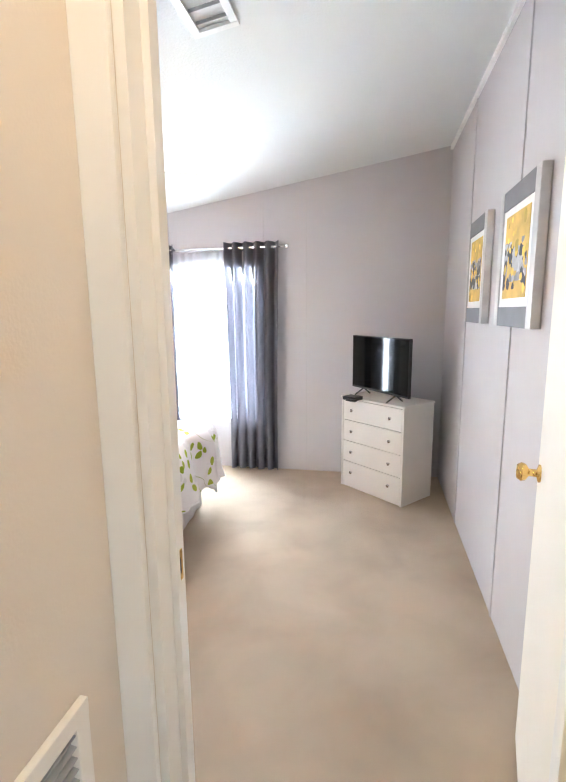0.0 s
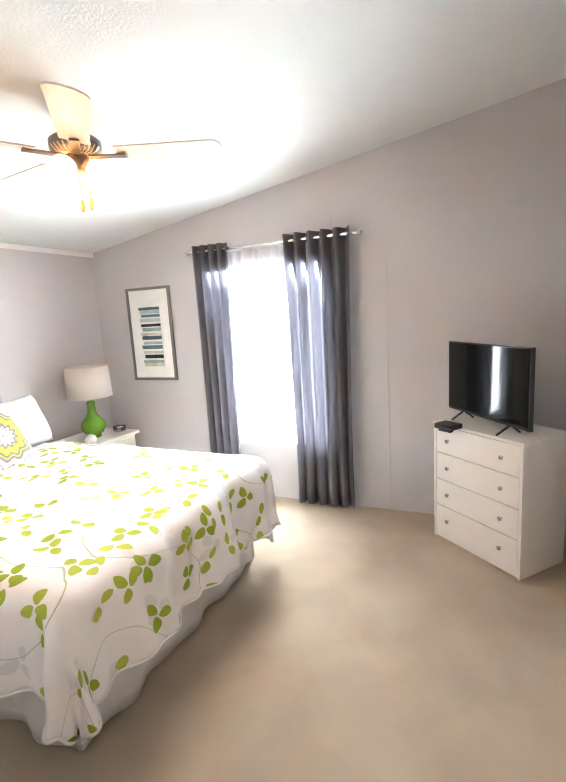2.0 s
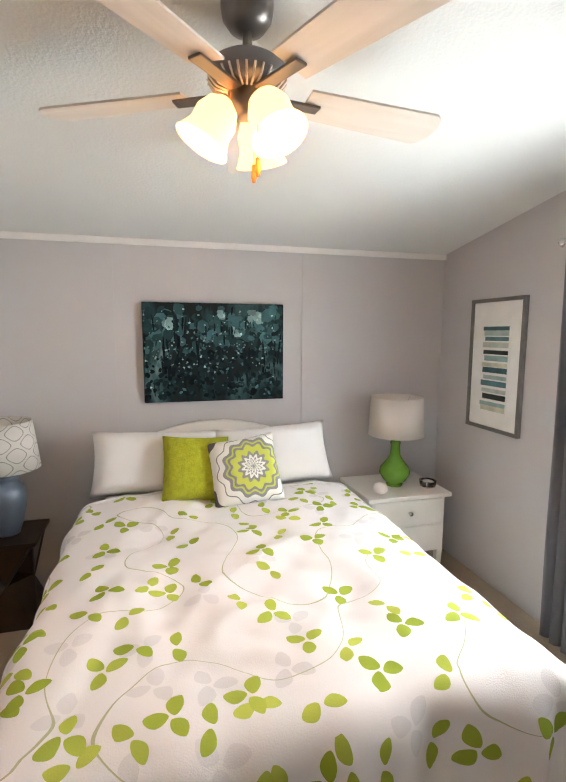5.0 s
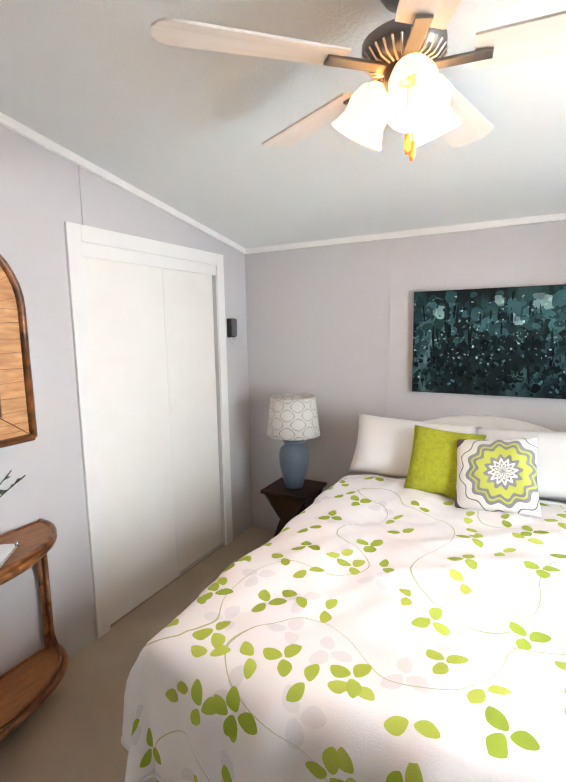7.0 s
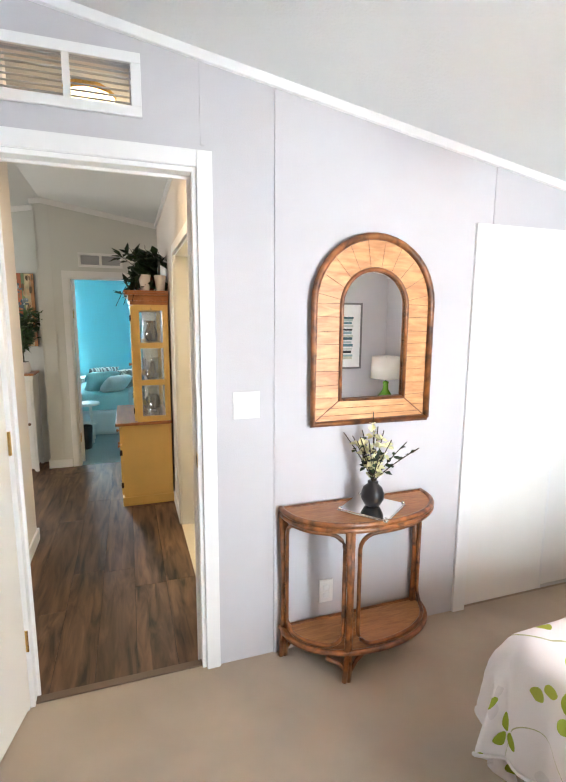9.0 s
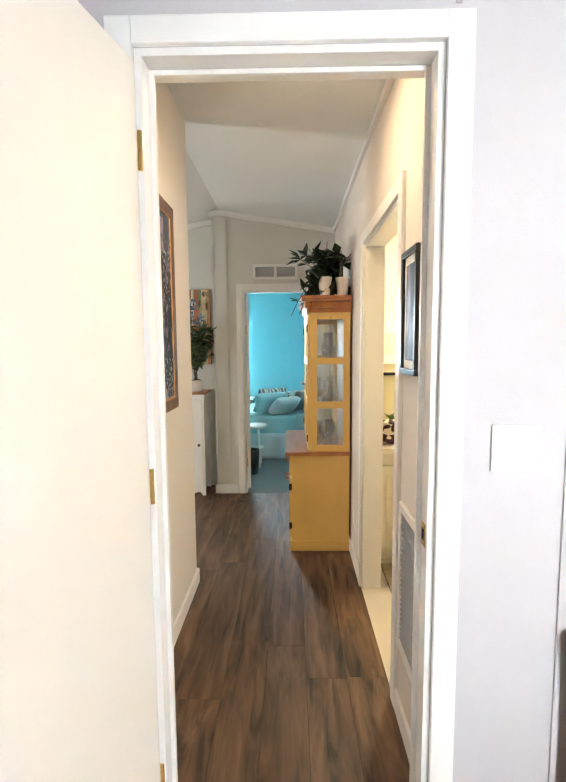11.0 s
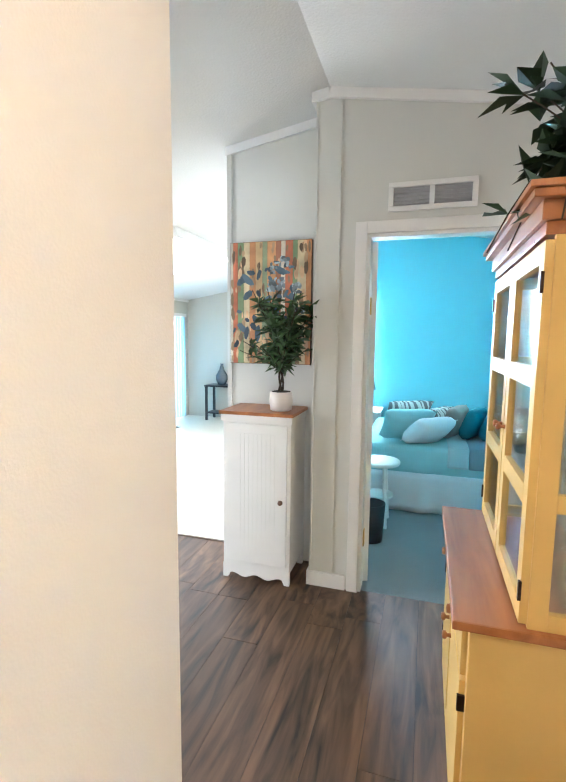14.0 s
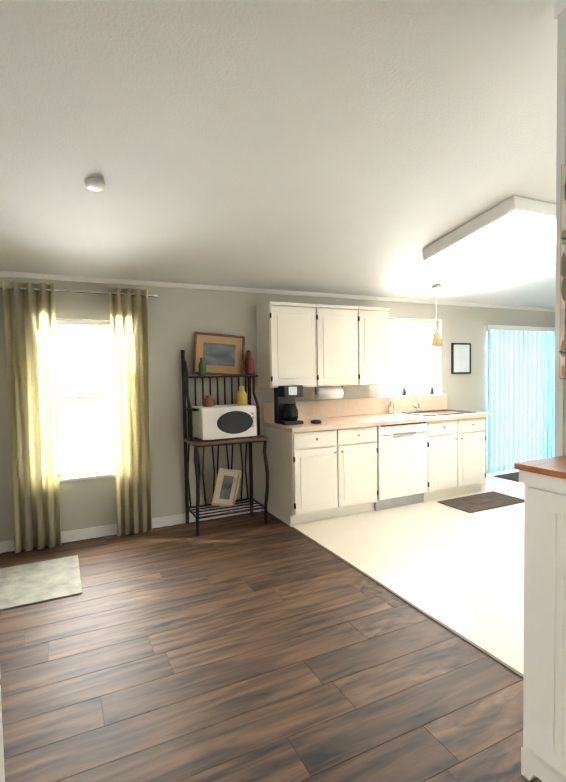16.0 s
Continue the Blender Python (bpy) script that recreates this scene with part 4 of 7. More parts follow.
nightstand()
table_lamp("green glass gourd lamp with cream drum shade on the nightstand", pose(-2.45, 2.76, 0.561),
           [(0.05, 0), (0.055, 0.012), (0.04, 0.018), (0.075, 0.04), (0.098, 0.085), (0.092, 0.12), (0.06, 0.16), (0.034, 0.20), (0.028, 0.26), (0.034, 0.285), (0.024, 0.30)],
           M_GREENGLASS, [(0.175, 0), (0.165, 0.245)], M_SHADE, 0.035)
ornament = part("bird_ornament", lathe([(0.03, 0), (0.045, 0.02), (0.04, 0.05), (0.02, 0.065), (0.0, 0.07)], 16), M_POT, None, "", True)
ornament.location = (-2.33, 2.60, 0.561)
tagged(ornament, "small white ceramic shell ornament on the nightstand", "ornament")
dish = part("glass_dish", lathe([(0.03, 0), (0.05, 0.01), (0.055, 0.045), (0.05, 0.045), (0.045, 0.012)], 18), M_GLASS, None, "", True)
dish.location = (-2.36, 2.95, 0.561)
tagged(dish, "small clear glass dish on the nightstand", "dish")

st = thing("side_table", "dark bronze geometric side table with a square top", "side table", pose(-2.47, 0.50, 0))
part("tabletop", bx(-0.165, 0.165, -0.165, 0.165, 0.455, 0.475, 0.003), M_BRONZE, st)
bm = bmesh.new()
ring0 = [bm.verts.new((0.145 * a, 0.145 * b, 0.455)) for a, b in ((1, 1), (-1, 1), (-1, -1), (1, -1))]
ring1 = [bm.verts.new((0.11 * a, 0.11 * b, 0.23)) for a, b in ((1, 0), (0, 1), (-1, 0), (0, -1))]
ring2 = [bm.verts.new((0.145 * a, 0.145 * b, 0.0)) for a, b in ((1, 1), (-1, 1), (-1, -1), (1, -1))]
for A, B, o in ((ring0, ring1, 0), (ring2, ring1, 0)):
    for i in range(4):
        bm.faces.new((A[i], B[i], A[(i - 1) % 4]))
        bm.faces.new((A[i], B[(i + 1) % 4], B[i]))
bm.faces.new(ring2)
part("faceted_body", bm, mat("bronze_mirror_panel", (0.09, 0.06, 0.045), 0.18, 0.8, var=0.2), st)
bm = bmesh.new()
for A in (ring0 and [(0.145, 0.145, 0.455), (-0.145, 0.145, 0.455), (-0.145, -0.145, 0.455), (0.145, -0.145, 0.455)],):
    for i, p in enumerate(A):
        a = [(0.11, 0, 0.23), (0, 0.11, 0.23), (-0.11, 0, 0.23), (0, -0.11, 0.23)]
        rod(bm, [p, a[i]], 0.006, 5)
        rod(bm, [p, a[(i + 1) % 4]], 0.006, 5)
part("edge_rod", bm, M_BLACK, st)
table_lamp("slate-blue ceramic table lamp with a white lattice-print shade", pose(-2.47, 0.50, 0.476),
           [(0.055, 0), (0.06, 0.02), (0.075, 0.06), (0.094, 0.15), (0.098, 0.22), (0.085, 0.265), (0.062, 0.285), (0.062, 0.30), (0.075, 0.315), (0.06, 0.325)],
           M_BLUECER, [(0.175, 0), (0.145, 0.25)], lattice_shade(), 0.03)


def picture(name, label, category, m, w, h, border, frame_mat, mat_border, mat_mat, art, depth=0.025):
    """A framed picture; its back lies on y = 0, its front looks along +y, its lower edge at z = 0."""
    th = thing(name, label, category, m)
    part("frame", frame_bm(w, h, border, depth), frame_mat, th)
    if mat_border:
        part("mount", bx(-w / 2 + border * 0.9, w / 2 - border * 0.9, 0.002, depth - 0.012, border * 0.9, h - border * 0.9), mat_mat, th, "white picture mount")
    b = border + mat_border
    part("picture_sheet", bx(-w / 2 + b * 0.98, w / 2 - b * 0.98, 0.003, depth - 0.009, b * 0.98, h - b * 0.98), art, th)
    return th


A_FOREST = painted_art("night_forest_paint", [(0.0, (0.002, 0.004, 0.005)), (0.46, (0.004, 0.010, 0.012)), (0.56, (0.012, 0.036, 0.040)), (0.66, (0.04, 0.09, 0.095)), (0.78, (0.14, 0.20, 0.20))], 5.0, (1, 1, 0.55), 9, 1.1)
cv = thing("canvas_painting", "dark teal abstract forest canvas above the bed", "painting", pose(-2.718, 1.64, 1.12, 0, 0, -90))
part("canvas", bx(-0.43, 0.43, 0, 0.035, 0, 0.60, 0.004), A_FOREST, cv)


def dabs(name, th, material, n, x0, x1, z0, z1, size, y, seed, tall=1.8, turn=0.5, low=None, label=""):
    """Loose brush marks: small leaf-shaped touches of paint standing a hair proud of a canvas."""
    rnd = random.Random(seed)
    bm = bmesh.new()
    for i in range(n):
        x = rnd.uniform(x0, x1)
        z = rnd.uniform(z0, z1) if low is None else rnd.triangular(z0, z1, low)
        s = size * rnd.uniform(0.35, 1.0)
        a, h = rnd.uniform(-turn, turn), s * tall * rnd.uniform(0.7, 1.3)
        pts = []
        for k in range(7):
            t = 2 * math.pi * k / 7
            u, v = s * 0.5 * math.cos(t) * rnd.uniform(0.7, 1.1), h * 0.5 * math.sin(t) * rnd.uniform(0.7, 1.1)
            px, pz = x + u * math.cos(a) - v * math.sin(a), z + u * math.sin(a) + v * math.cos(a)
            pts.append(bm.verts.new((min(x1, max(x0, px)), y + 0.0000015 * i, min(z1, max(z0, pz)))))
        bm.faces.new(pts[::-1])
    ob = part(name, bm, material, th, label)
    tagged(ob, label, "", "", "stuff")
    return ob


M_DABPALE = mat("pale_teal_paint", (0.20, 0.31, 0.31), 0.8, spec=0.12, var=0.5, scale=9, island=0.8)
M_DABDARK = mat("black_teal_paint", (0.006, 0.014, 0.017), 0.8, spec=0.12, var=0.4, scale=9, island=0.6)
M_DABMID = mat("mid_teal_paint", (0.030, 0.078, 0.085), 0.8, spec=0.12, var=0.4, scale=9, island=0.8)
dabs("brush_haze", cv, M_DABMID, 150, -0.425, 0.425, 0.26, 0.595, 0.09, 0.0354, 3, 1.0, low=0.5)
for x, z, s in ((-0.29, 0.475, 0.075), (0.24, 0.515, 0.095), (0.13, 0.43, 0.07), (0.04, 0.53, 0.06)):
    dabs("moon_patch", cv, M_DABPALE, 5, -x - s / 2, -x + s / 2, z - s / 2, z + s / 2, s * 0.9, 0.0358, int(z * 900), 1.1, low=z)
dabs("tree_strokes", cv, M_DABDARK, 90, -0.425, 0.425, 0.005, 0.58, 0.018, 0.0361, 5, 9.0, 0.12, low=0.2)
dabs("dark_undergrowth", cv, M_DABDARK, 260, -0.425, 0.425, 0.005, 0.34, 0.045, 0.0364, 6, 1.1, 1.5, low=0.05)
dabs("leaf_marks", cv, M_DABMID, 170, -0.425, 0.425, 0.03, 0.50, 0.020, 0.0368, 7, 1.7, 1.2)
dabs("light_marks", cv, M_DABPALE, 150, -0.425, 0.425, 0.08, 0.58, 0.013, 0.0373, 8, 1.5, 1.5, low=0.36)

sp = picture("striped_print", "framed print of teal, cream and black brush stripes", "picture", pose(-2.145, 3.238, 0.96, 0, 0, 180), 0.45, 0.79, 0.022, M_GREYFRAME, 0.085, M_MAT, M_MAT)
for i, z in enumerate((0.60, 0.57, 0.54, 0.50, 0.46, 0.42, 0.385, 0.35, 0.31, 0.27, 0.23, 0.19, 0.15, 0.12)):
    c = ((0.05, 0.12, 0.14), (0.40, 0.52, 0.48), (0.10, 0.22, 0.24), (0.55, 0.60, 0.55), (0.02, 0.03, 0.03), (0.30, 0.45, 0.45), (0.62, 0.62, 0.50))[i % 7]
    part("brush_stripe", bx(-0.108, 0.108 - 0.01 * (i % 3), 0.0165, 0.0178, z, z + 0.024 + 0.008 * (i % 2)), mat("stripe_paint", c, 0.7, var=0.3, scale=12), sp)

M_BAND = mat("slate_grey_band", (0.17, 0.175, 0.19), 0.5, var=0.1, scale=10)
for y, w, sd_ in ((1.99, 0.47, 1), (1.25, 0.51, 2)):
    pc = thing("framed_print", "silver-framed abstract print in yellow, black and grey", "picture", pose(0.998, y, 1.36, 0, 0, 90), "pair of yellow prints")
    for s in (-1, 1):
        part("side_rail", bx(s * w / 2, s * (w / 2 - 0.055), 0, 0.035, 0, 0.555, 0.004), M_SILVER, pc, "wide silver side rail")
    for z in (0, 0.475):
        part("band", bx(-w / 2 + 0.055, w / 2 - 0.055, 0, 0.033, z, z + 0.08, 0.002), M_BAND, pc, "dark grey band")
    part("mount", bx(-w / 2 + 0.055, w / 2 - 0.055, 0.0, 0.028, 0.08, 0.475), M_MAT, pc, "white picture mount")
    q = w / 2 - 0.10
    part("picture_sheet", bx(-q, q, 0.028, 0.030, 0.115, 0.445), mat("yellow_wash", (0.70, 0.47, 0.10), 0.6, var=0.35, scale=7), pc)
    dabs("grey_wash", pc, mat("grey_wash", (0.45, 0.45, 0.46), 0.6, var=0.4, island=0.5), 26, -q, q, 0.18, 0.34, 0.12, 0.0303, sd_, 0.8, 0.4)
    dabs("black_marks", pc, mat("black_ink", (0.02, 0.02, 0.022), 0.5, var=0.4, island=0.5), 16, -q, q, 0.15, 0.33, 0.07, 0.0306, sd_ + 4, 1.1, 0.6)
    dabs("yellow_pattern", pc, mat("yellow_paint", (0.75, 0.52, 0.08), 0.6, var=0.3, island=0.4), 22, -q, q, 0.12, 0.44, 0.05, 0.0309, sd_ + 9, 1.1, 0.8)


def curtain(name, label, m, w, h, material, folds=7, depth=0.035, grommets=True, cat="curtain", bottom=0.0):
    """A pleated curtain in the xz plane, hanging from z = h to bottom, with eyelets along its top."""
    cu = thing(name, label, cat, m)
    bm = bmesh.new()
    nxx, nz = folds * 10, 14
    prev = None
    for i in range(nxx + 1):
        u = i / nxx
        col = []
        for k in range(nz + 1):
            f = k / nz
            z = bottom + (h - bottom) * (1 - f)
            squeeze = 1 - 0.10 * math.sin(f * math.pi * 0.6)
            a = u * folds * 2 * math.pi
            y = depth * math.cos(a) * (1 - 0.25 * f) + 0.012 * noise.noise((u * 6, f * 3, w * 9)) * f
            x = (u - 0.5) * w * squeeze + 0.010 * math.sin(a * 2 + 1) * f
            col.append(bm.verts.new((x, y, z)))
        if prev:
            for k in range(nz):
                bm.faces.new((prev[k], col[k], col[k + 1], prev[k + 1]))
        prev = col
    pan = part("panel", bm, material, cu, "", True)
    so = pan.modifiers.new("thickness", "SOLIDIFY")
    so.thickness = 0.003
    if grommets:
        for i in range(folds):
            bm = bmesh.new()
            x = ((i + 0.25) / folds - 0.5) * w
            rod(bm, [(x - 0.004, 0.024 * math.cos(t), h - 0.045 + 0.024 * math.sin(t)) for t in (k * math.pi / 6 for k in range(13))], 0.004, 5)
            part("grommet", bm, M_CHROME, cu)
    return cu


def curtain_rod(label, m, w):
    cr = thing("curtain_rod", label, "curtain rod", m)
    part("pole", rod_bm([(-w / 2, 0, 0), (w / 2, 0, 0)], 0.010, 10), M_CHROME, cr)
    for s in (-1, 1):
        part("finial", lathe([(0.010, 0), (0.018, 0.008), (0.022, 0.02), (0.014, 0.034), (0, 0.038)], 14, False), M_CHROME, cr, "", True).matrix_basis = pose(s * w / 2, 0, 0, 0, 90 * s)
        bm = bmesh.new()
        rod(bm, [(s * (w / 2 - 0.05), 0, 0), (s * (w / 2 - 0.05), -0.07, 0)], 0.006, 6)
        part("bracket", bm, M_CHROME, cr)
    return cr


curtain_rod("chrome curtain rod over the bedroom window", pose(-0.98, 3.165, 1.97, 0, 0, 180), 1.32)
curtain("curtain", "slate-grey eyelet curtain beside the bedroom window", pose(-1.45, 3.165, 0, 0, 0, 180), 0.30, 2.015, M_GREYCURTAIN, 4, 0.04, bottom=0.02)
curtain("curtain", "slate-grey eyelet curtain half over the bedroom window", pose(-0.60, 3.165, 0, 0, 0, 180), 0.48, 2.015, M_GREYCURTAIN, 5, 0.045, bottom=0.02)
curtain("sheer_curtain", "white sheer voile curtain over the bedroom window", pose(-1.08, 3.205, 0, 0, 0, 180), 0.80, 1.95, M_SHEER, 11, 0.012, False, bottom=0.47)

# dresser across the corner
dr = thing("dresser", "white four-drawer dresser standing across the corner", "dresser", pose(0.42, 2.74, 0, 0, 0, 139) @ pose(0, -0.0, 0))
DW, DD, DH = 0.62, 0.36, 0.755
part("side_panel", bx(-DW / 2, -DW / 2 + 0.016, -DD, 0, 0, DH - 0.016, 0.001), M_WHITE, dr)
part("side_panel", bx(DW / 2 - 0.016, DW / 2, -DD, 0, 0, DH - 0.016, 0.001), M_WHITE, dr)
part("top", bx(-DW / 2 - 0.006, DW / 2 + 0.006, -DD - 0.004, 0.006, DH - 0.016, DH, 0.002), M_WHITE, dr)
part("back_panel", bx(-DW / 2 + 0.016, DW / 2 - 0.016, -DD, -DD + 0.006, 0.03, DH - 0.016), M_WHITE, dr)
part("plinth", bx(-DW / 2 + 0.016, DW / 2 - 0.016, -0.03, -0.012, 0, 0.045), M_WHITE, dr)
# The filler is near-black to paint the shade between the white drawers.
part("carcass", bx(-DW / 2 + 0.017, DW / 2 - 0.017, -DD + 0.01, -0.03, 0.05, DH - 0.018), M_DARK, dr)
for k in range(4):
    z = 0.05 + k * 0.172
    d = part("drawer", bx(-DW / 2 + 0.02, DW / 2 - 0.02, -0.02, -0.002, z, z + 0.166, 0.002), M_WHITE, dr)
    for x in (-0.19, 0.19):
        part("knob", lathe([(0.006, 0), (0.005, 0.01), (0.012, 0.014), (0.012, 0.02), (0, 0.021)], 14, False), M_CHROME, d, "small round grey knob", True).matrix_basis = pose(x, -0.002, z + 0.085, -90)

tv = thing("television", "small black flat-screen television on the dresser", "television", pose(0.47, 2.82, DH, 0, 0, 127))
part("casing", bx(-0.345, 0.345, -0.025, 0.0, 0.055, 0.48, 0.004), M_BLACK, tv)
part("screen", bx(-0.337, 0.337, 0.0, 0.002, 0.072, 0.472), M_SCREEN, tv, "dark glossy screen")
for x in (-0.2, 0.2):
    bm = bmesh.new()
    rod(bm, [(x, -0.012, 0.06), (x + 0.02, 0.06, 0.006)], 0.006, 6)
    rod(bm, [(x, -0.012, 0.06), (x + 0.02, -0.09, 0.006)], 0.006, 6)
    part("foot", bm, M_BLACK, tv)
cb = thing("cable_box", "small black set-top box beside the television", "set-top box", pose(0.28, 2.78, DH, 0, 0, 145))
part("body", bx(-0.06, 0.06, -0.05, 0.05, 0, 0.028, 0.004), M_BLACK, cb)
part("remote_control", bx(-0.08, 0.0, 0.055, 0.085, 0.0, 0.016, 0.003), M_BLACK, cb)

# ceiling fan with lamps
FX, FY = -1.06, 1.54
FZ = ceil_z(FX)
fan = thing("ceiling_fan", "five-blade whitewashed ceiling fan with three lit tulip glass shades", "ceiling fan", pose(FX, FY, 0.012))
part("canopy", lathe([(0.018, FZ - 0.075), (0.045, FZ - 0.068), (0.062, FZ - 0.045), (0.066, FZ - 0.02), (0.066, FZ + 0.012)], 28), M_FANBODY, fan, "pewter canopy on the ceiling", True)
FM = FZ - 0.05
part("downrod", rod_bm([(0, 0, FM - 0.11), (0, 0, FZ - 0.07)], 0.012, 10), M_FANBODY, fan)
part("motor_housing", lathe([(0.03, FM - 0.095), (0.085, FM - 0.10), (0.10, FM - 0.112), (0.10, FM - 0.14), (0.085, FM - 0.158), (0.05, FM - 0.165)], 36), M_FANBODY, fan, "", True)
bm = bmesh.new()
for k in range(30):
    a = radians(12 * k)
    rod(bm, [(0.05 * math.cos(a), 0.05 * math.sin(a), FM - 0.168), (0.08 * math.cos(a), 0.08 * math.sin(a), FM - 0.162), (0.101 * math.cos(a), 0.101 * math.sin(a), FM - 0.14)], 0.003, 4)
part("housing_ribs", bm, M_BLADE, fan, "pale ribs round the motor housing")
part("switch_housing", lathe([(0.045, FM - 0.16), (0.047, FM - 0.20), (0.04, FM - 0.22), (0.02, FM - 0.225)], 24), M_FANBODY, fan, "", True)
for k in range(5):
    a = radians(26 + 72 * k)
    bm = bmesh.new()
    rows = []
    for i in range(31):
        f = i / 30
        r = 0.16 + 0.43 * f
        w = 0.052 + 0.016 * f
        if f > 0.9:
            w *= math.sqrt(max(0.05, 1 - ((f - 0.9) / 0.105) ** 2))
        rows.append([bm.verts.new((r, s * w, -s * w * 0.2 + t)) for s, t in ((-1, 0), (1, 0), (1, 0.006), (-1, 0.006))])
    for p, q in zip(rows, rows[1:]):
        for i in range(4):
            bm.faces.new((p[i], p[(i + 1) % 4], q[(i + 1) % 4], q[i]))
    bm.faces.new(rows[0][::-1])
    bm.faces.new(rows[-1])
    bl = part("blade", bm, M_BLADE, fan, "whitewashed wooden blade")
    bl.matrix_basis = pose(0, 0, FM - 0.165, 0, 0, math.degrees(a))
    bm = bmesh.new()
    box(bm, 0.05, 0.20, -0.018, 0.018, -0.010, -0.002, 0.003)
    part("blade_iron", bm, M_FANBODY, bl)
for k in range(3):
    a = radians(30 + 120 * k)
    sh = part("lamp_shade", lathe([(0.02, 0), (0.042, -0.018), (0.055, -0.05), (0.054, -0.085), (0.066, -0.115), (0.072, -0.125)], 24, False), M_BULB, fan, "lit frosted tulip glass shade", True)
    sh.matrix_basis = pose(0.055 * math.cos(a), 0.055 * math.sin(a), FM - 0.19, 0, 0, math.degrees(a)) @ pose(0, 0, 0, 0, -30)
    point_light("fan_bulb", FX + 0.11 * math.cos(a), FY + 0.11 * math.sin(a), FM - 0.30, 3.0, (1.0, 0.52, 0.20), 0.04)
for x in (-0.02, 0.03):
    ch = part("pull_chain", rod_bm([(x, 0.02, FM - 0.20), (x, 0.02, FM - 0.33)], 0.0015, 5), M_BRASS, fan)
    part("pull_fob", lathe([(0.004, FM - 0.375), (0.008, FM - 0.362), (0.006, FM - 0.33)], 10), M_ORANGE, ch, "amber pull fob", True).location = (x, 0.02, 0)


def grille(label, m, w, h, border=0.035, slats=7, split=True, name="air_vent"):
    """A louvred grille in the xz plane, front along +y."""
    g = thing(name, label, "air vent", m)
    part("frame", frame_bm(w, h, border, 0.014), M_TRIM, g)
    if split:
        part("divider", bx(-0.012, 0.012, 0, 0.012, border, h - border), M_TRIM, g)
    for k in range(slats):
        z = border + (h - 2 * border) * (k + 0.5) / slats
        bm = bmesh.new()
        box(bm, -w / 2 + border, w / 2 - border, -0.010, 0.010, -0.001, 0.001)
        part("slat", bm, M_VENT, g).matrix_basis = pose(0, 0.0, z, -8)
    return g


grille("white two-part louvred transfer vent over the bedroom door", pose(0.495, 0.002, 2.265, 0, 0, 0), 0.49, 0.21)
g = grille("white two-part louvred vent over the guest room door", pose(0.56, -3.298, 2.06), 0.42, 0.14, 0.025, 5)
part("backing", bx(-0.19, 0.19, -0.001, 0.0005, 0.02, 0.12), M_VENT, g)
g = grille("white ceiling register in the bedroom", pose(-0.18, 0.95, ceil_z(-0.18) - 0.002, -90, 0, 0) @ pose(0, 0, 0), 0.18, 0.28, 0.03, 3, False)
g.matrix_basis = Matrix.Translation((-0.18, 0.82, ceil_z(-0.18) - 0.003)) @ Matrix.Rotation(-math.atan(0.162), 4, "Y") @ pose(0, 0, 0, -90, 0, 0) @ pose(0, 0, 0, 0, 0, 0)
# A dark sheet paints the shade of a duct that is not built.
part("backing", bx(-0.08, 0.08, -0.012, -0.0115, 0.03, 0.25), M_DARK, g, "dark sheet painted as the shade in the duct behind the slats")
g = grille("white louvred return-air grille low on the hall wall", pose(0.001, -0.40, 0.30, 0, 0, -90), 0.34, 0.56, 0.03, 26, False)
part("backing", bx(-0.15, 0.15, -0.0005, 0.0005, 0.03, 0.53), M_VENT, g)


def wall_plate(name, label, cat, m, gangs=0):
    p = thing(name, label, cat, m)
    part("plate", bx(-0.035 - 0.023 * gangs, 0.035 + 0.023 * gangs, 0, 0.006, -0.057, 0.057, 0.002), M_WHITE, p)
    if cat == "light switch":
        for k in range(gangs + 1):
            x = (k - gangs / 2) * 0.046
            part("rocker", bx(x - 0.016, x + 0.016, 0.006, 0.009, -0.033, 0.033, 0.001), M_TRIM, p)
    else:
        for z in (-0.02, 0.02):
            part("socket", bx(-0.016, 0.016, 0.006, 0.008, z - 0.014, z + 0.014, 0.003), M_TRIM, p)
    return p


wall_plate("light_switch", "white two-gang light switch beside the bedroom door", "light switch", pose(-0.13, 0.001, 1.19), 1)
wall_plate("wall_outlet", "white duplex outlet under the rattan console", "outlet", pose(-0.515, 0.001, 0.265))
wall_plate("wall_outlet", "white duplex outlet low on the hall wall by the hutch", "outlet", pose(0.001, -1.85, 0.30, 0, 0, -90))
ph = thing("wall_phone", "small dark grey wall-mounted cordless phone with a white cord", "telephone", pose(-2.50, 0.001, 1.46))
part("cradle", bx(-0.035, 0.035, 0, 0.03, 0, 0.13, 0.008), M_BLACK, ph)
part("handset", bx(-0.022, 0.022, 0.03, 0.05, 0.01, 0.125, 0.008), mat("grey_plastic", (0.12, 0.12, 0.13), 0.4), ph)
part("cord", rod_bm([(0, 0.012, 0), (-0.01, 0.014, -0.03), (-0.04, 0.014, -0.045), (-0.055, 0.012, -0.02)], 0.006, 6), M_WHITE, ph, "white coiled cord")

# arched rattan mirror
mi = thing("wall_mirror", "arched wall mirror in a honey bamboo and rattan frame", "mirror", pose(-0.715, 0.004, 1.09))


def arch(w, h, r, n=20):
    """Outline of an arch, w wide, h to its crown, from its lower left corner round to the lower right."""
    z = h - r
    return [(-w / 2, 0)] + [(-w / 2 * math.cos(math.pi * i / n), z + r * math.sin(math.pi * i / n)) for i in range(n + 1)] + [(w / 2, 0)]


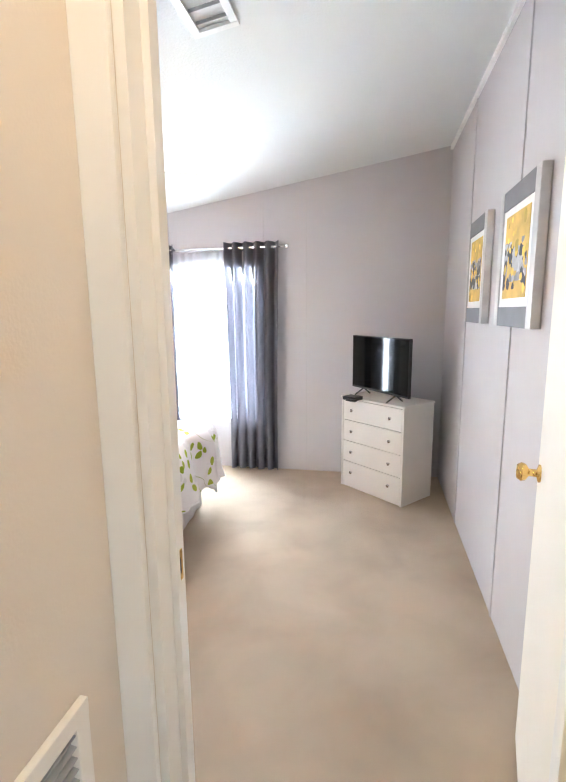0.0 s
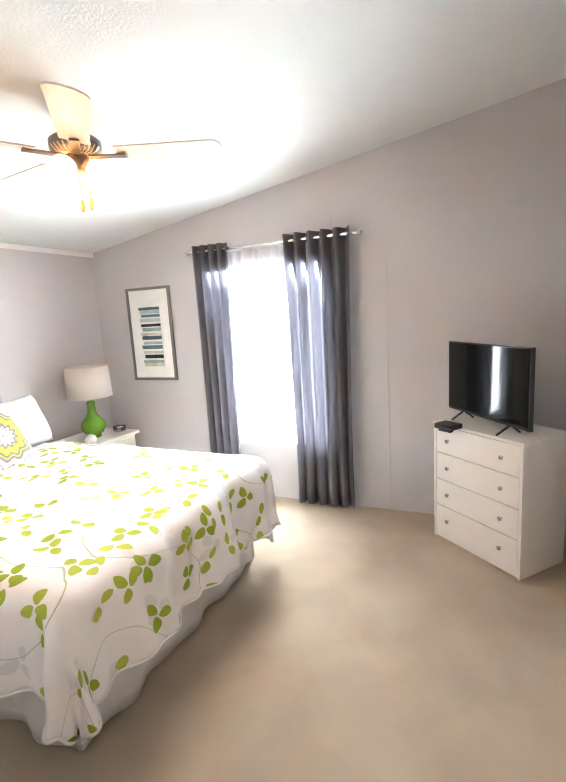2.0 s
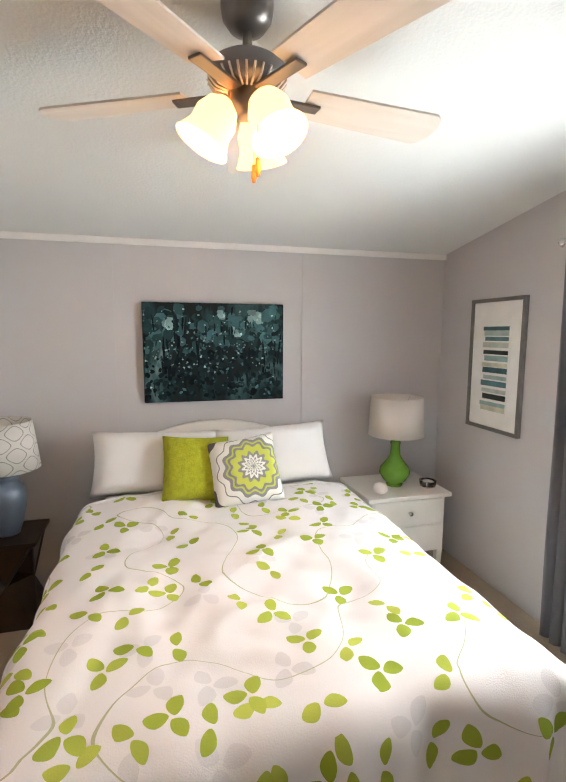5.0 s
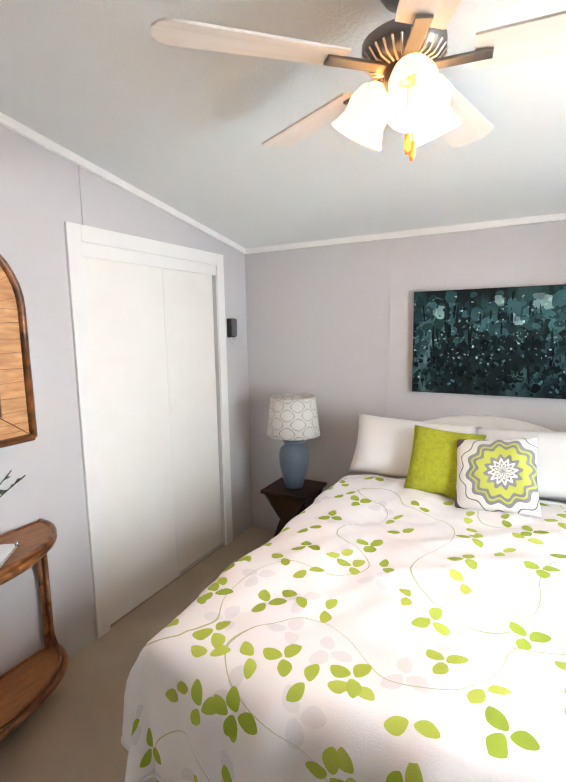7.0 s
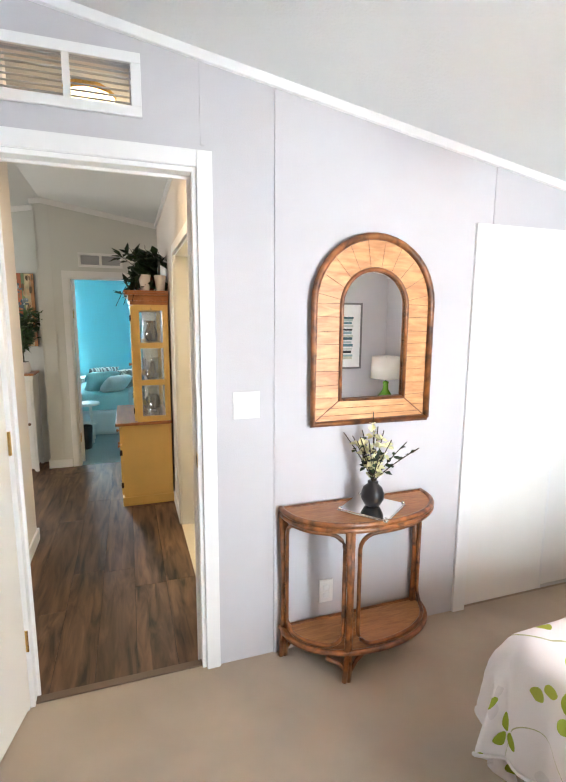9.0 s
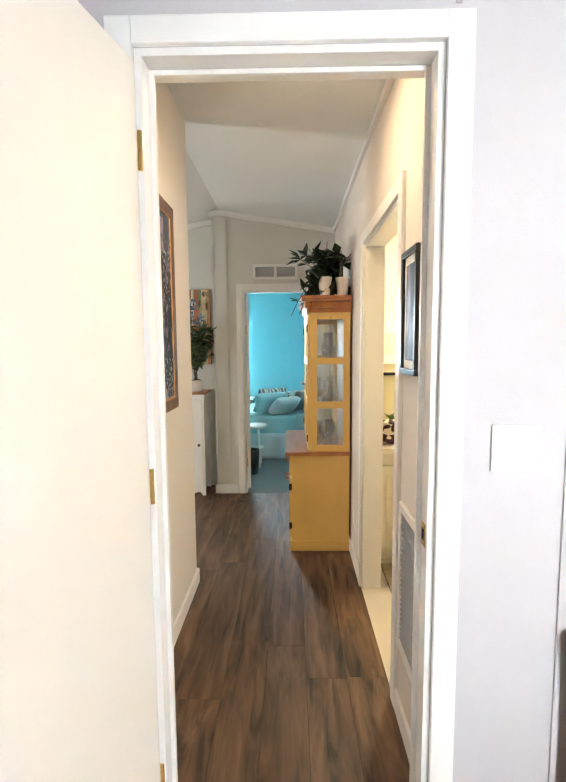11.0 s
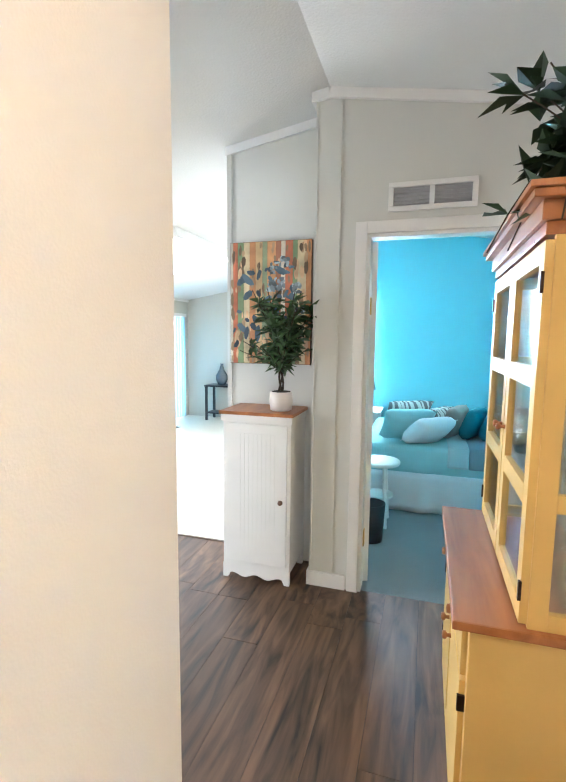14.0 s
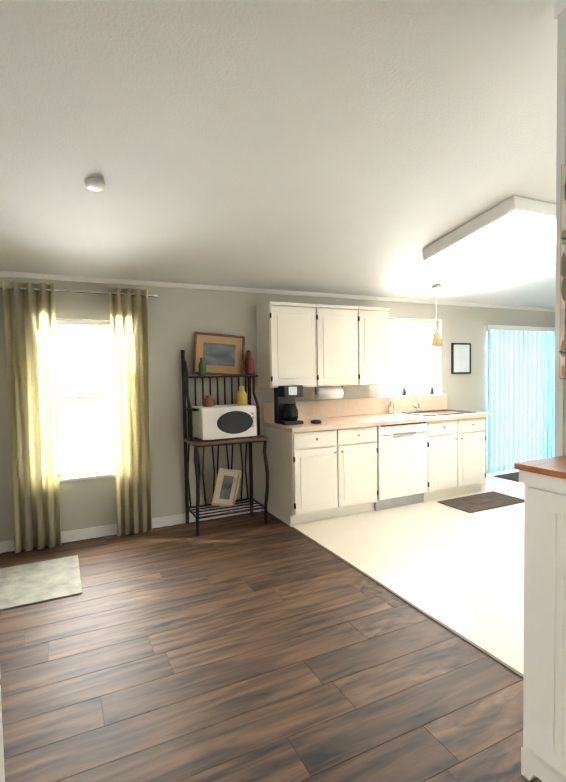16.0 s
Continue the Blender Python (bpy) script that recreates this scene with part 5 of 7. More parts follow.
A, B = arch(0.585, 0.82, 0.290), arch(0.325, 0.575, 0.16)
B = [(x, z + 0.105) for x, z in B]
A = [(A[0][0], 0.0)] + [(x, z) for x, z in A[1:]]
bm = bmesh.new()
for off in (0.0,):
    va, vb = [bm.verts.new((x, 0.022, z)) for x, z in A], [bm.verts.new((x, 0.022, z)) for x, z in B]
    wa, wb = [bm.verts.new((x, 0.0, z)) for x, z in A], [bm.verts.new((x, 0.0, z)) for x, z in B]
    m_ = len(A)
    for i in range(m_):
        j = (i + 1) % m_
        bm.faces.new((va[i], va[j], vb[j], vb[i]))
        bm.faces.new((va[i], va[j], wa[j], wa[i]))
        bm.faces.new((vb[i], vb[j], wb[j], wb[i]))
part("frame", bm, M_BAMBOO, mi, "pale split-bamboo frame")
for pts, rr in ((A, 0.016), (B, 0.010)):
    for d in (0.0,):
        s = 1 + d / 0.275
        part("cane_edge", rod_bm([(x * s, 0.024, z * s if z > 0.02 else z - d * 0.5) for x, z in pts + pts[:1]], rr * (1 if d == 0 else 0.7), 8), M_RATTAN, mi, "honey rattan cane edge", True)
bm = bmesh.new()
for t in range(8):
    z = 0.115 + 0.415 * t / 7
    for s in (-1, 1):
        rod(bm, [(s * 0.166, 0.0235, z), (s * 0.281, 0.0235, z + 0.004 * (-1) ** t)], 0.001, 4)
for i in range(1, 20, 2):
    rod(bm, [(A[i + 1][0], 0.0235, A[i + 1][1]), (B[i + 1][0], 0.0235, B[i + 1][1])], 0.001, 4)
for z in (0.035, 0.068):
    rod(bm, [(-0.278, 0.0235, z), (0.278, 0.0235, z)], 0.001, 4)
for s in (-1, 1):
    rod(bm, [(s * 0.287, 0.0235, 0.008), (s * 0.165, 0.0235, 0.103)], 0.0022, 4)
tagged(part("bamboo_joints", bm, M_RATTAN, mi), "", "", "", "stuff")
bm = bmesh.new()
fr, bk = [bm.verts.new((x, 0.014, z)) for x, z in B], [bm.verts.new((x, 0.009, z)) for x, z in B]
bm.faces.new(fr)
bm.faces.new(bk[::-1])
for i in range(len(B)):
    j = (i + 1) % len(B)
    bm.faces.new((fr[i], bk[i], bk[j], fr[j]))
part("mirror_glass", bm, M_MIRROR, mi, "silvered mirror glass")

# rattan demilune console
CX, CW, CD, CH = -0.645, 0.36, 0.27, 0.72
co_ = thing("console_table", "half-round honey rattan console table with a lower shelf", "console table", pose(CX, 0.012, 0))


def half_disc(w, d, z0, z1, n=24, inset=0.0):
    bm = bmesh.new()
    pts = [((w - inset) * math.cos(math.pi * i / n), 0.004 + (d - inset) * math.sin(math.pi * i / n) ** 0.8) for i in range(n + 1)]
    lo, hi = [bm.verts.new((x, y, z0)) for x, y in pts], [bm.verts.new((x, y, z1)) for x, y in pts]
    bm.faces.new(lo[::-1])
    bm.faces.new(hi)
    for i in range(n + 1):
        j = (i + 1) % (n + 1)
        bm.faces.new((lo[i], lo[j], hi[j], hi[i]))
    return bm, pts


for z, nm in ((CH - 0.012, "top"), (0.13, "shelf")):
    bm, pts = half_disc(CW, CD, z, z + 0.012)
    tp = part(nm, bm, M_RATTAN_TOP, co_, "woven rattan surface")
    for dz in (0.0, 0.022) if nm == "top" else (0.0,):
        part("cane_rim", rod_bm([(x * 1.01, y * 1.02, z + 0.008 - dz) for x, y in pts], 0.013, 8), M_RATTAN, tp, "", True)
    part("back_rim", rod_bm([(-CW, 0.012, z + 0.006), (CW, 0.012, z + 0.006)], 0.012, 8), M_RATTAN, tp)
for x, y in ((-CW + 0.015, 0.02), (CW - 0.015, 0.02), (0.135, CD * 0.96), (-0.22, CD * 0.84)):
    if x == -0.22:
        continue
    for d in (0, 0.02):
        part("leg", rod_bm([(x + d, y, 0), (x + d * 0.6, y, 0.1), (x + d * 0.3, y, 0.4), (x + d, y, CH - 0.03)], 0.013, 8), M_RATTAN, co_, "", True)


def cane_loop(a0, a1, z0, z1, r=0.07):
    """A rounded rectangle of bent cane that follows the rim between two angles."""
    def at(u, z):
        t = radians(a0 + (a1 - a0) * u)
        return (CW * 0.965 * math.cos(t), 0.006 + CD * 0.95 * max(0.0, math.sin(t)) ** 0.8, z)
    w = abs(radians(a1 - a0)) * (CW + CD) / 2
    q, pts = r / w, []
    for cu, cz, k0 in ((1 - q, z1 - r, 0), (q, z1 - r, 1), (q, z0 + r, 2), (1 - q, z0 + r, 3)):
        for i in range(6):
            t = math.pi / 2 * (k0 + i / 5)
            pts.append(at(cu + q * math.cos(t), cz + r * math.sin(t)))
        if k0 in (0, 2):
            for i in range(1, 8):
                f = i / 8
                u0, u1 = (1 - q, q) if k0 == 0 else (q, 1 - q)
                pts.append(at(u0 + (u1 - u0) * f, z1 if k0 == 0 else z0))
    return rod_bm(pts + pts[:1], 0.0095, 7)


for a0, a1 in ((5, 63), (74, 175)):
    part("bent_cane", cane_loop(a0, a1, 0.158, CH - 0.05), M_RATTAN, co_, "bent cane loop between the legs", True)
for x, y in ((-CW + 0.02, 0.02), (CW - 0.02, 0.02), (0.135, CD * 0.96)):
    for s in (-1, 1):
        if -CW < x + s * 0.09 < CW:
            part("foot_brace", rod_bm([(x, y, 0.03), (x + s * 0.04, y * 0.97, 0.085), (x + s * 0.10, y * 0.94, 0.122)], 0.009, 7), M_RATTAN, co_, "", True)

tray = thing("mirror_tray", "shiny silver mirror tray under the black vase", "tray", pose(CX - 0.02, 0.15, CH + 0.002, 0, 0, 38))
part("mirror", bx(-0.11, 0.11, -0.11, 0.11, 0.006, 0.011, 0.002), M_MIRROR, tray)
part("rim", bx(-0.115, 0.115, -0.115, 0.115, 0.0, 0.0058, 0.002), M_CHROME, tray)
for a, b in ((1, 1), (1, -1), (-1, 1), (-1, -1)):
    part("corner_bead", lathe([(0.008, 0.006), (0.009, 0.014), (0.004, 0.02)], 10), M_CHROME, tray, "", True).location = (a * 0.105, b * 0.105, 0)
vs_ = thing("flower_vase", "small round black vase with white and yellow silk blossoms", "vase", pose(CX - 0.02, 0.15, CH + 0.014))
part("vase", lathe([(0.022, 0), (0.035, 0.006), (0.05, 0.035), (0.052, 0.055), (0.042, 0.085), (0.022, 0.102), (0.024, 0.112)], 24), M_BLACK, vs_, "", True)


def sprays(parent, base, n, length, spread, leaf_mat, leaf_n, leaf_size, stem_mat=None, lift=0.9, seed=1, leafname="foliage", droop=0.0, width=0.45):
    """Stems that fan out of a point, set with small folded leaves."""
    rnd = random.Random(seed)
    sm, lm = bmesh.new(), bmesh.new()
    for i in range(n):
        a = 2 * math.pi * i / n + rnd.uniform(-0.4, 0.4)
        L, s = length * rnd.uniform(0.65, 1.05), spread * rnd.uniform(0.3, 1.0)
        pts = []
        for k in range(7):
            f = k / 6
            pts.append(Vector(base) + Vector((math.cos(a) * s * f ** 1.3, math.sin(a) * s * f ** 1.3, L * (lift * f - droop * f * f))))
        rod(sm, pts, 0.0022, 5)
        for k in range(leaf_n):
            f = rnd.uniform(0.25, 1.0)
            p = pts[int(f * 6)] if f < 1 else pts[6]
            d = Vector((rnd.uniform(-1, 1), rnd.uniform(-1, 1), rnd.uniform(-0.5, 0.8))).normalized()
            side = d.cross(Vector((0.2, 0.1, 1))).normalized()
            sz = leaf_size * rnd.uniform(0.6, 1.2)
            up = side.cross(d) * sz * 0.12
            tip, mid = p + d * sz, p + d * sz * 0.5
            v = [lm.verts.new(q) for q in (p, mid + side * sz * width * 0.5 + up, tip, mid - side * sz * width * 0.5 + up, mid)]
            lm.faces.new((v[0], v[1], v[4]))
            lm.faces.new((v[1], v[2], v[4]))
            lm.faces.new((v[2], v[3], v[4]))
            lm.faces.new((v[3], v[0], v[4]))
    tagged(part("stem_bundle", sm, stem_mat or M_STEM, parent), "", "", "", "stuff")
    tagged(part(leafname, lm, leaf_mat, parent), "", "", "", "stuff")


sprays(vs_, (0, 0, 0.10), 6, 0.34, 0.11, M_PETAL, 20, 0.040, seed=4, leafname="blossom", width=0.9)
sprays(vs_, (0, 0, 0.10), 8, 0.28, 0.21, M_LEAF, 7, 0.034, seed=9, leafname="dark_bud", width=0.8)

# ---- things: hall ----
hl = thing("ceiling_light", "warm lit dome ceiling light in the hall", "ceiling light", pose(0.45, -0.62, ceil_z(0.45)))
part("base", lathe([(0.11, -0.03), (0.12, -0.004)], 28), M_BRASS, hl)
part("dome", lathe([(0.0, -0.10), (0.06, -0.09), (0.10, -0.06), (0.11, -0.031)], 28, False), glow("lit_hall_dome", (1.0, 0.74, 0.40), 4.0), hl, "", True)
area_light("hall_dome_bulb", Matrix.Translation((0.45, -0.62, ceil_z(0.45) - 0.13)), 0.20, 0.20, 5.0, WARM).data.spread = radians(180)

A_GARDEN = painted_art("garden_terrace_paint", [(0.0, (0.005, 0.008, 0.014)), (0.42, (0.018, 0.028, 0.045)), (0.50, (0.08, 0.10, 0.14)), (0.56, (0.24, 0.18, 0.24)), (0.68, (0.42, 0.40, 0.44))], 5.5, (1, 1, 0.6), 7, 0.9)
hp = picture("framed_painting", "large walnut-framed painting of a garden terrace with white chairs", "painting", pose(0.998, -0.78, 1.15, 0, 0, 90), 0.66, 0.93, 0.05, M_WALNUT, 0.0, M_MAT, A_GARDEN, 0.035)
part("gilt_fillet", frame_bm(0.566, 0.836, 0.010, 0.033, 0.047), mat("gilt_paint", (0.50, 0.27, 0.09), 0.4, 0.4, var=0.2), hp, "thin gilt inner edge")
G0, G1, GZ0, GZ1 = -0.278, 0.278, 0.052, 0.878
P_SKY = mat("painted_sky", (0.15, 0.22, 0.28), 0.7, var=0.15, scale=5, island=0.25)
P_PINK = mat("painted_pink_stone", (0.24, 0.18, 0.24), 0.6, var=0.3, scale=14, island=0.45)
P_DARK = mat("painted_dark_foliage", (0.008, 0.012, 0.020), 0.6, var=0.4, scale=9, island=0.8)
P_BLUE = mat("painted_slate_foliage", (0.035, 0.052, 0.080), 0.6, var=0.4, scale=9, island=0.7)
P_WHITE = mat("painted_white", (0.50, 0.48, 0.51), 0.6, var=0.2, scale=20, island=0.3)
dabs("painted_sky", hp, P_SKY, 90, 0.02, G1, 0.42, GZ1, 0.10, 0.0263, 1, 0.9, label="pale blue painted sky and lagoon")
dabs("painted_hills", hp, P_BLUE, 40, 0.06, G1, 0.33, 0.45, 0.08, 0.0266, 2, 0.4, 0.2)
dabs("painted_tower", hp, P_PINK, 60, -0.17, 0.10, 0.58, 0.85, 0.055, 0.0266, 3, 2.2, 0.1, label="pink painted house front")
dabs("painted_columns", hp, P_PINK, 26, -0.25, 0.02, 0.26, 0.70, 0.030, 0.0268, 4, 6.0, 0.06)
dabs("painted_shade", hp, P_DARK, 60, G0, 0.10, 0.16, 0.66, 0.05, 0.0270, 5, 2.2, 0.4)
dabs("painted_creeper", hp, P_DARK, 420, G0, 0.20, 0.30, 0.72, 0.024, 0.0273, 6, 1.6, 1.2, low=0.55, label="dark painted creeper leaves")
dabs("painted_slate_leaves", hp, P_BLUE, 330, G0, 0.24, 0.06, 0.78, 0.022, 0.0280, 7, 1.5, 1.2)
dabs("painted_light_leaves", hp, P_WHITE, 110, G0, 0.26, 0.50, 0.72, 0.014, 0.0286, 8, 1.8, 0.9)
dabs("painted_terrace", hp, P_PINK, 70, G0, G1, GZ0, 0.22, 0.05, 0.0268, 9, 0.5, 0.3)
dabs("painted_blossom", hp, P_WHITE, 34, 0.00, 0.10, 0.27, 0.36, 0.028, 0.0290, 10, 1.0, 1.5, label="bunch of white painted flowers")
dabs("painted_border", hp, P_BLUE, 140, G0, -0.02, 0.06, 0.26, 0.028, 0.0288, 11, 1.2, 1.2)
dabs("painted_specks", hp, P_WHITE, 80, G0, 0.0, 0.08, 0.24, 0.012, 0.0292, 12, 1.3, 1.2)
bm = bmesh.new()
rnd = random.Random(5)
for cx, sc in ((0.20, 1.0), (0.04, 0.85), (-0.06, 0.7)):
    for u, w0, w1, t in ((-0.05, 0.07, 0.30, 0.010), (0.05, 0.07, 0.28, 0.010), (-0.02, 0.06, 0.17, 0.007), (0.035, 0.06, 0.16, 0.007)):
        beam(bm, (cx + u * sc, 0.0292, w0), (cx + u * sc + rnd.uniform(-0.008, 0.008), 0.0292, w0 + (w1 - w0) * sc), t * sc, 0.0012)
    for w, t in ((0.12, 0.008), (0.17, 0.014), (0.21, 0.007), (0.25, 0.009), (0.285, 0.012)):
        beam(bm, (cx - 0.055 * sc, 0.0294, 0.06 + (w - 0.06) * sc), (cx + 0.055 * sc, 0.0294, 0.06 + (w - 0.06) * sc + rnd.uniform(-0.006, 0.006)), 0.0012, t * sc)
tagged(part("painted_chairs", bm, P_WHITE, hp, "white painted slatted chairs"), "", "", "", "stuff")
picture("framed_print", "narrow dark-framed picture on the hall wall", "picture", pose(0.002, -0.47, 1.34, 0, 0, -90), 0.20, 0.42, 0.02, M_BLACK, 0.03, M_MAT, A_GARDEN, 0.02)

# hutch: 0.43 deep, its end towards the bedroom
hu = thing("hutch", "mustard-yellow hutch with pine top, glass doors and glassware", "hutch", pose(0.015, -2.02, 0))
HL = 0.82
part("base_cabinet", bx(0, 0.40, -HL, 0, 0.0, 0.685, 0.004), M_YELLOW, hu)
part("base_plinth", bx(-0.004, 0.412, -HL - 0.008, 0.008, 0.0, 0.075, 0.004), M_YELLOW, hu)
part("worktop", bx(-0.005, 0.445, -HL - 0.02, 0.02, 0.685, 0.71, 0.006), M_PINE, hu, "orange pine worktop")
for k in range(2):
    y0 = -0.02 - k * HL / 2
    d = part("drawer", bx(0.40, 0.416, y0 - HL / 2 + 0.03, y0 - 0.01, 0.53, 0.665, 0.004), M_YELLOW, hu)
    part("knob", lathe([(0.008, 0), (0.006, 0.012), (0.015, 0.018), (0.013, 0.028), (0, 0.03)], 14, False), M_PINE, d, "turned pine knob", True).matrix_basis = pose(0.416, y0 - HL / 4, 0.6, 0, 90)
    d = part("door", bx(0.40, 0.416, y0 - HL / 2 + 0.03, y0 - 0.01, 0.09, 0.515, 0.004), M_YELLOW, hu)
    part("knob", lathe([(0.008, 0), (0.006, 0.012), (0.015, 0.018), (0.013, 0.028), (0, 0.03)], 14, False), M_PINE, d, "turned pine knob", True).matrix_basis = pose(0.416, y0 - (HL / 2 - 0.06 if k == 0 else 0.05), 0.42, 0, 90)
    for z in (0.15, 0.43):
        part("hinge", bx(0.398, 0.42, y0 - (0.012 if k == 0 else HL / 2 - 0.03), y0 - (0.002 if k == 0 else HL / 2 - 0.04), z, z + 0.045, 0.001), M_BRONZE, d, "black hinge")
U0, U1, UX = 0.71, 1.66, 0.27


def lattice_panel(bm, along, x, a, b, z0, z1, n, stile=0.045, t=0.02):
    """A glazed panel: stiles, rails and n panes' bars."""
    def put(u0, u1, w0, w1):
        if along == "y":
            box(bm, x - t, x, u0, u1, w0, w1, 0.002)
        else:
            box(bm, u0, u1, x - t, x, w0, w1, 0.002)
    put(a, a + stile, z0, z1)
    put(b - stile, b, z0, z1)
    for k in range(n + 1):
        z = z0 + (z1 - z0 - stile) * k / n
        put(a + stile, b - stile, z, z + stile)


for y in (0.0, -HL + 0.02):
    bm = bmesh.new()
    lattice_panel(bm, "x", y, 0.0, UX, U0, U1, 3)
    part("end_panel", bm, M_YELLOW, hu, "yellow end panel with three panes")
    part("pane", bx(0.04, UX - 0.04, y - 0.012, y - 0.009, U0 + 0.04, U1 - 0.04), M_THIN, hu, "clear glass pane").visible_shadow = False
for k in range(2):
    bm = bmesh.new()
    lattice_panel(bm, "y", UX + 0.02, -HL / 2 * (k + 1) + 0.004, -HL / 2 * k - 0.004, U0 + 0.01, U1 - 0.01, 3, 0.05)
    d = part("glazed_door", bm, M_YELLOW, hu)
    part("pane", bx(UX + 0.007, UX + 0.010, -HL / 2 * (k + 1) + 0.045, -HL / 2 * k - 0.045, U0 + 0.05, U1 - 0.05), M_THIN, d).visible_shadow = False
    for z in (0.78, 1.53):
        part("hinge", bx(UX + 0.018, UX + 0.026, -0.012 - k * (HL - 0.024), -0.001 - k * (HL - 0.024), z, z + 0.05, 0.001), M_BRONZE, d, "black hinge")
    part("knob", lathe([(0.007, 0), (0.005, 0.012), (0.012, 0.018), (0.01, 0.026), (0, 0.028)], 14, False), M_PINE, d, "turned pine knob", True).matrix_basis = pose(UX + 0.02, -HL / 2 + (0.03 if k == 0 else -0.03), 1.15, 0, 90)
part("back_panel", bx(0.0, 0.01, -HL + 0.02, -0.02, U0, U1), mat("grey_backing", (0.30, 0.29, 0.27), 0.6), hu)
for z in (1.02, 1.34):
    part("shelf", bx(0.01, UX - 0.004, -HL + 0.022, -0.022, z, z + 0.012), M_THIN, hu, "glass shelf")
bm = bmesh.new()
for i, (o, z) in enumerate(((0.0, U1), (0.012, U1 + 0.03), (0.035, U1 + 0.075), (0.045, U1 + 0.095))):
    box(bm, -0.005, UX + 0.022 + o, -HL - o, o, z, z + (0.03, 0.045, 0.02, 0.015)[i], 0.004)
part("cornice", bm, M_PINE, hu, "stepped orange pine cornice")
HT = U1 + 0.11
GX, GY = 0.015, -2.02
for i, (x, y, z, s) in enumerate(((0.12, -0.12, 0.711, 1), (0.20, -0.30, 0.711, 0.8), (0.12, -0.5, 0.711, 1.1), (0.14, -0.14, 1.033, 0.8), (0.10, -0.3, 1.033, 0.9), (0.2, -0.5, 1.033, 0.8), (0.13, -0.13, 1.353, 0.9), (0.12, -0.4, 1.353, 0.9))):
    g = part("glass_pitcher", lathe([(0.03 * s, 0), (0.05 * s, 0.01), (0.065 * s, 0.07 * s), (0.045 * s, 0.13 * s), (0.04 * s, 0.17 * s), (0.05 * s, 0.20 * s), (0.046 * s, 0.20 * s), (0.036 * s, 0.17 * s), (0.04 * s, 0.13 * s), (0.06 * s, 0.07 * s), (0.045 * s, 0.014)], 20), M_THIN, None, "", True)
    g.location = (GX + x, GY + y, z)
    tagged(g, "clear glass pitcher on a hutch shelf", "pitcher", "glassware in the hutch")


def planter(name, label, m, rows, pot_mat):
    p = thing(name, label, "potted plant", m)
    part("pot", lathe(rows, 26), pot_mat, p, "", True)
    part("soil", lathe([(rows[-1][0] * 0.9, rows[-1][1] - 0.012), (rows[-1][0] * 0.9, rows[-1][1] + 0.002)], 20), M_SOIL, p)
    return p


pl = planter("hanging_ivy", "trailing dark-green ivy in a maroon pot on the hutch", pose(GX + 0.15, GY - 0.18, HT), [(0.05, 0), (0.06, 0.02), (0.075, 0.11), (0.08, 0.115)], M_TERRA)
sprays(pl, (0, 0, 0.11), 18, 0.24, 0.24, M_LEAF, 14, 0.10, lift=1.0, seed=21, width=0.6)
sprays(pl, (0.03, 0.02, 0.11), 14, 0.34, 0.25, M_LEAF, 16, 0.11, lift=0.6, seed=33, droop=1.35, leafname="trailing_leaves", width=0.6)
for x, y in ((0.17, -0.03), (0.05, -0.05)):
    v = part("white_vase", lathe([(0.032, 0), (0.034, 0.01), (0.040, 0.07), (0.048, 0.125), (0.043, 0.125), (0.036, 0.07), (0.028, 0.014)], 24), M_POT, None, "", True)
    v.location = (GX + x, GY + y, HT)
    tagged(v, "plain white ceramic vase on top of the hutch", "vase", "white vases on the hutch")
picture("picture_frame", "black picture frame leaning on the wall on the hutch", "picture frame", pose(GX + 0.045, GY - 0.16, HT, 0, 8, -90), 0.26, 0.26, 0.02, M_BLACK, 0.0, M_MAT, A_FOREST, 0.02)

# white cabinet
wc = thing("cabinet", "tall narrow white beadboard cabinet with a wooden top", "cabinet", pose(1.455, -3.545, 0))
part("body", bx(-0.205, 0.205, 0, 0.31, 0.07, 0.965, 0.003), M_WHITE, wc)
part("top", bx(-0.222, 0.222, -0.002, 0.335, 0.985, 1.005, 0.004), M_PINE, wc, "brown wooden top board")
part("cornice", bx(-0.214, 0.214, 0, 0.325, 0.945, 0.985, 0.004), M_WHITE, wc)
d = part("door", bx(-0.185, 0.185, 0.31, 0.325, 0.11, 0.935, 0.003), M_WHITE, wc)
for k in range(9):
    x = -0.105 + 0.026 * k
    part("bead_strip", bx(x - 0.011, x + 0.011, 0.325, 0.3265, 0.16, 0.88, 0.001), M_WHITE, d)
part("knob", lathe([(0.008, 0), (0.006, 0.010), (0.015, 0.016), (0.013, 0.026), (0, 0.028)], 16, False), M_WALNUT, d, "round brown wooden knob", True).matrix_basis = pose(-0.155, 0.325, 0.50, -90)
bm = bmesh.new()
nseg = 28
pts = []
for i in range(nseg + 1):
    x = -0.205 + 0.41 * i / nseg
    e = abs(x) / 0.205
    pts.append((x, 0.0 if e > 0.82 else 0.024 + 0.010 * math.cos(e * 9)))
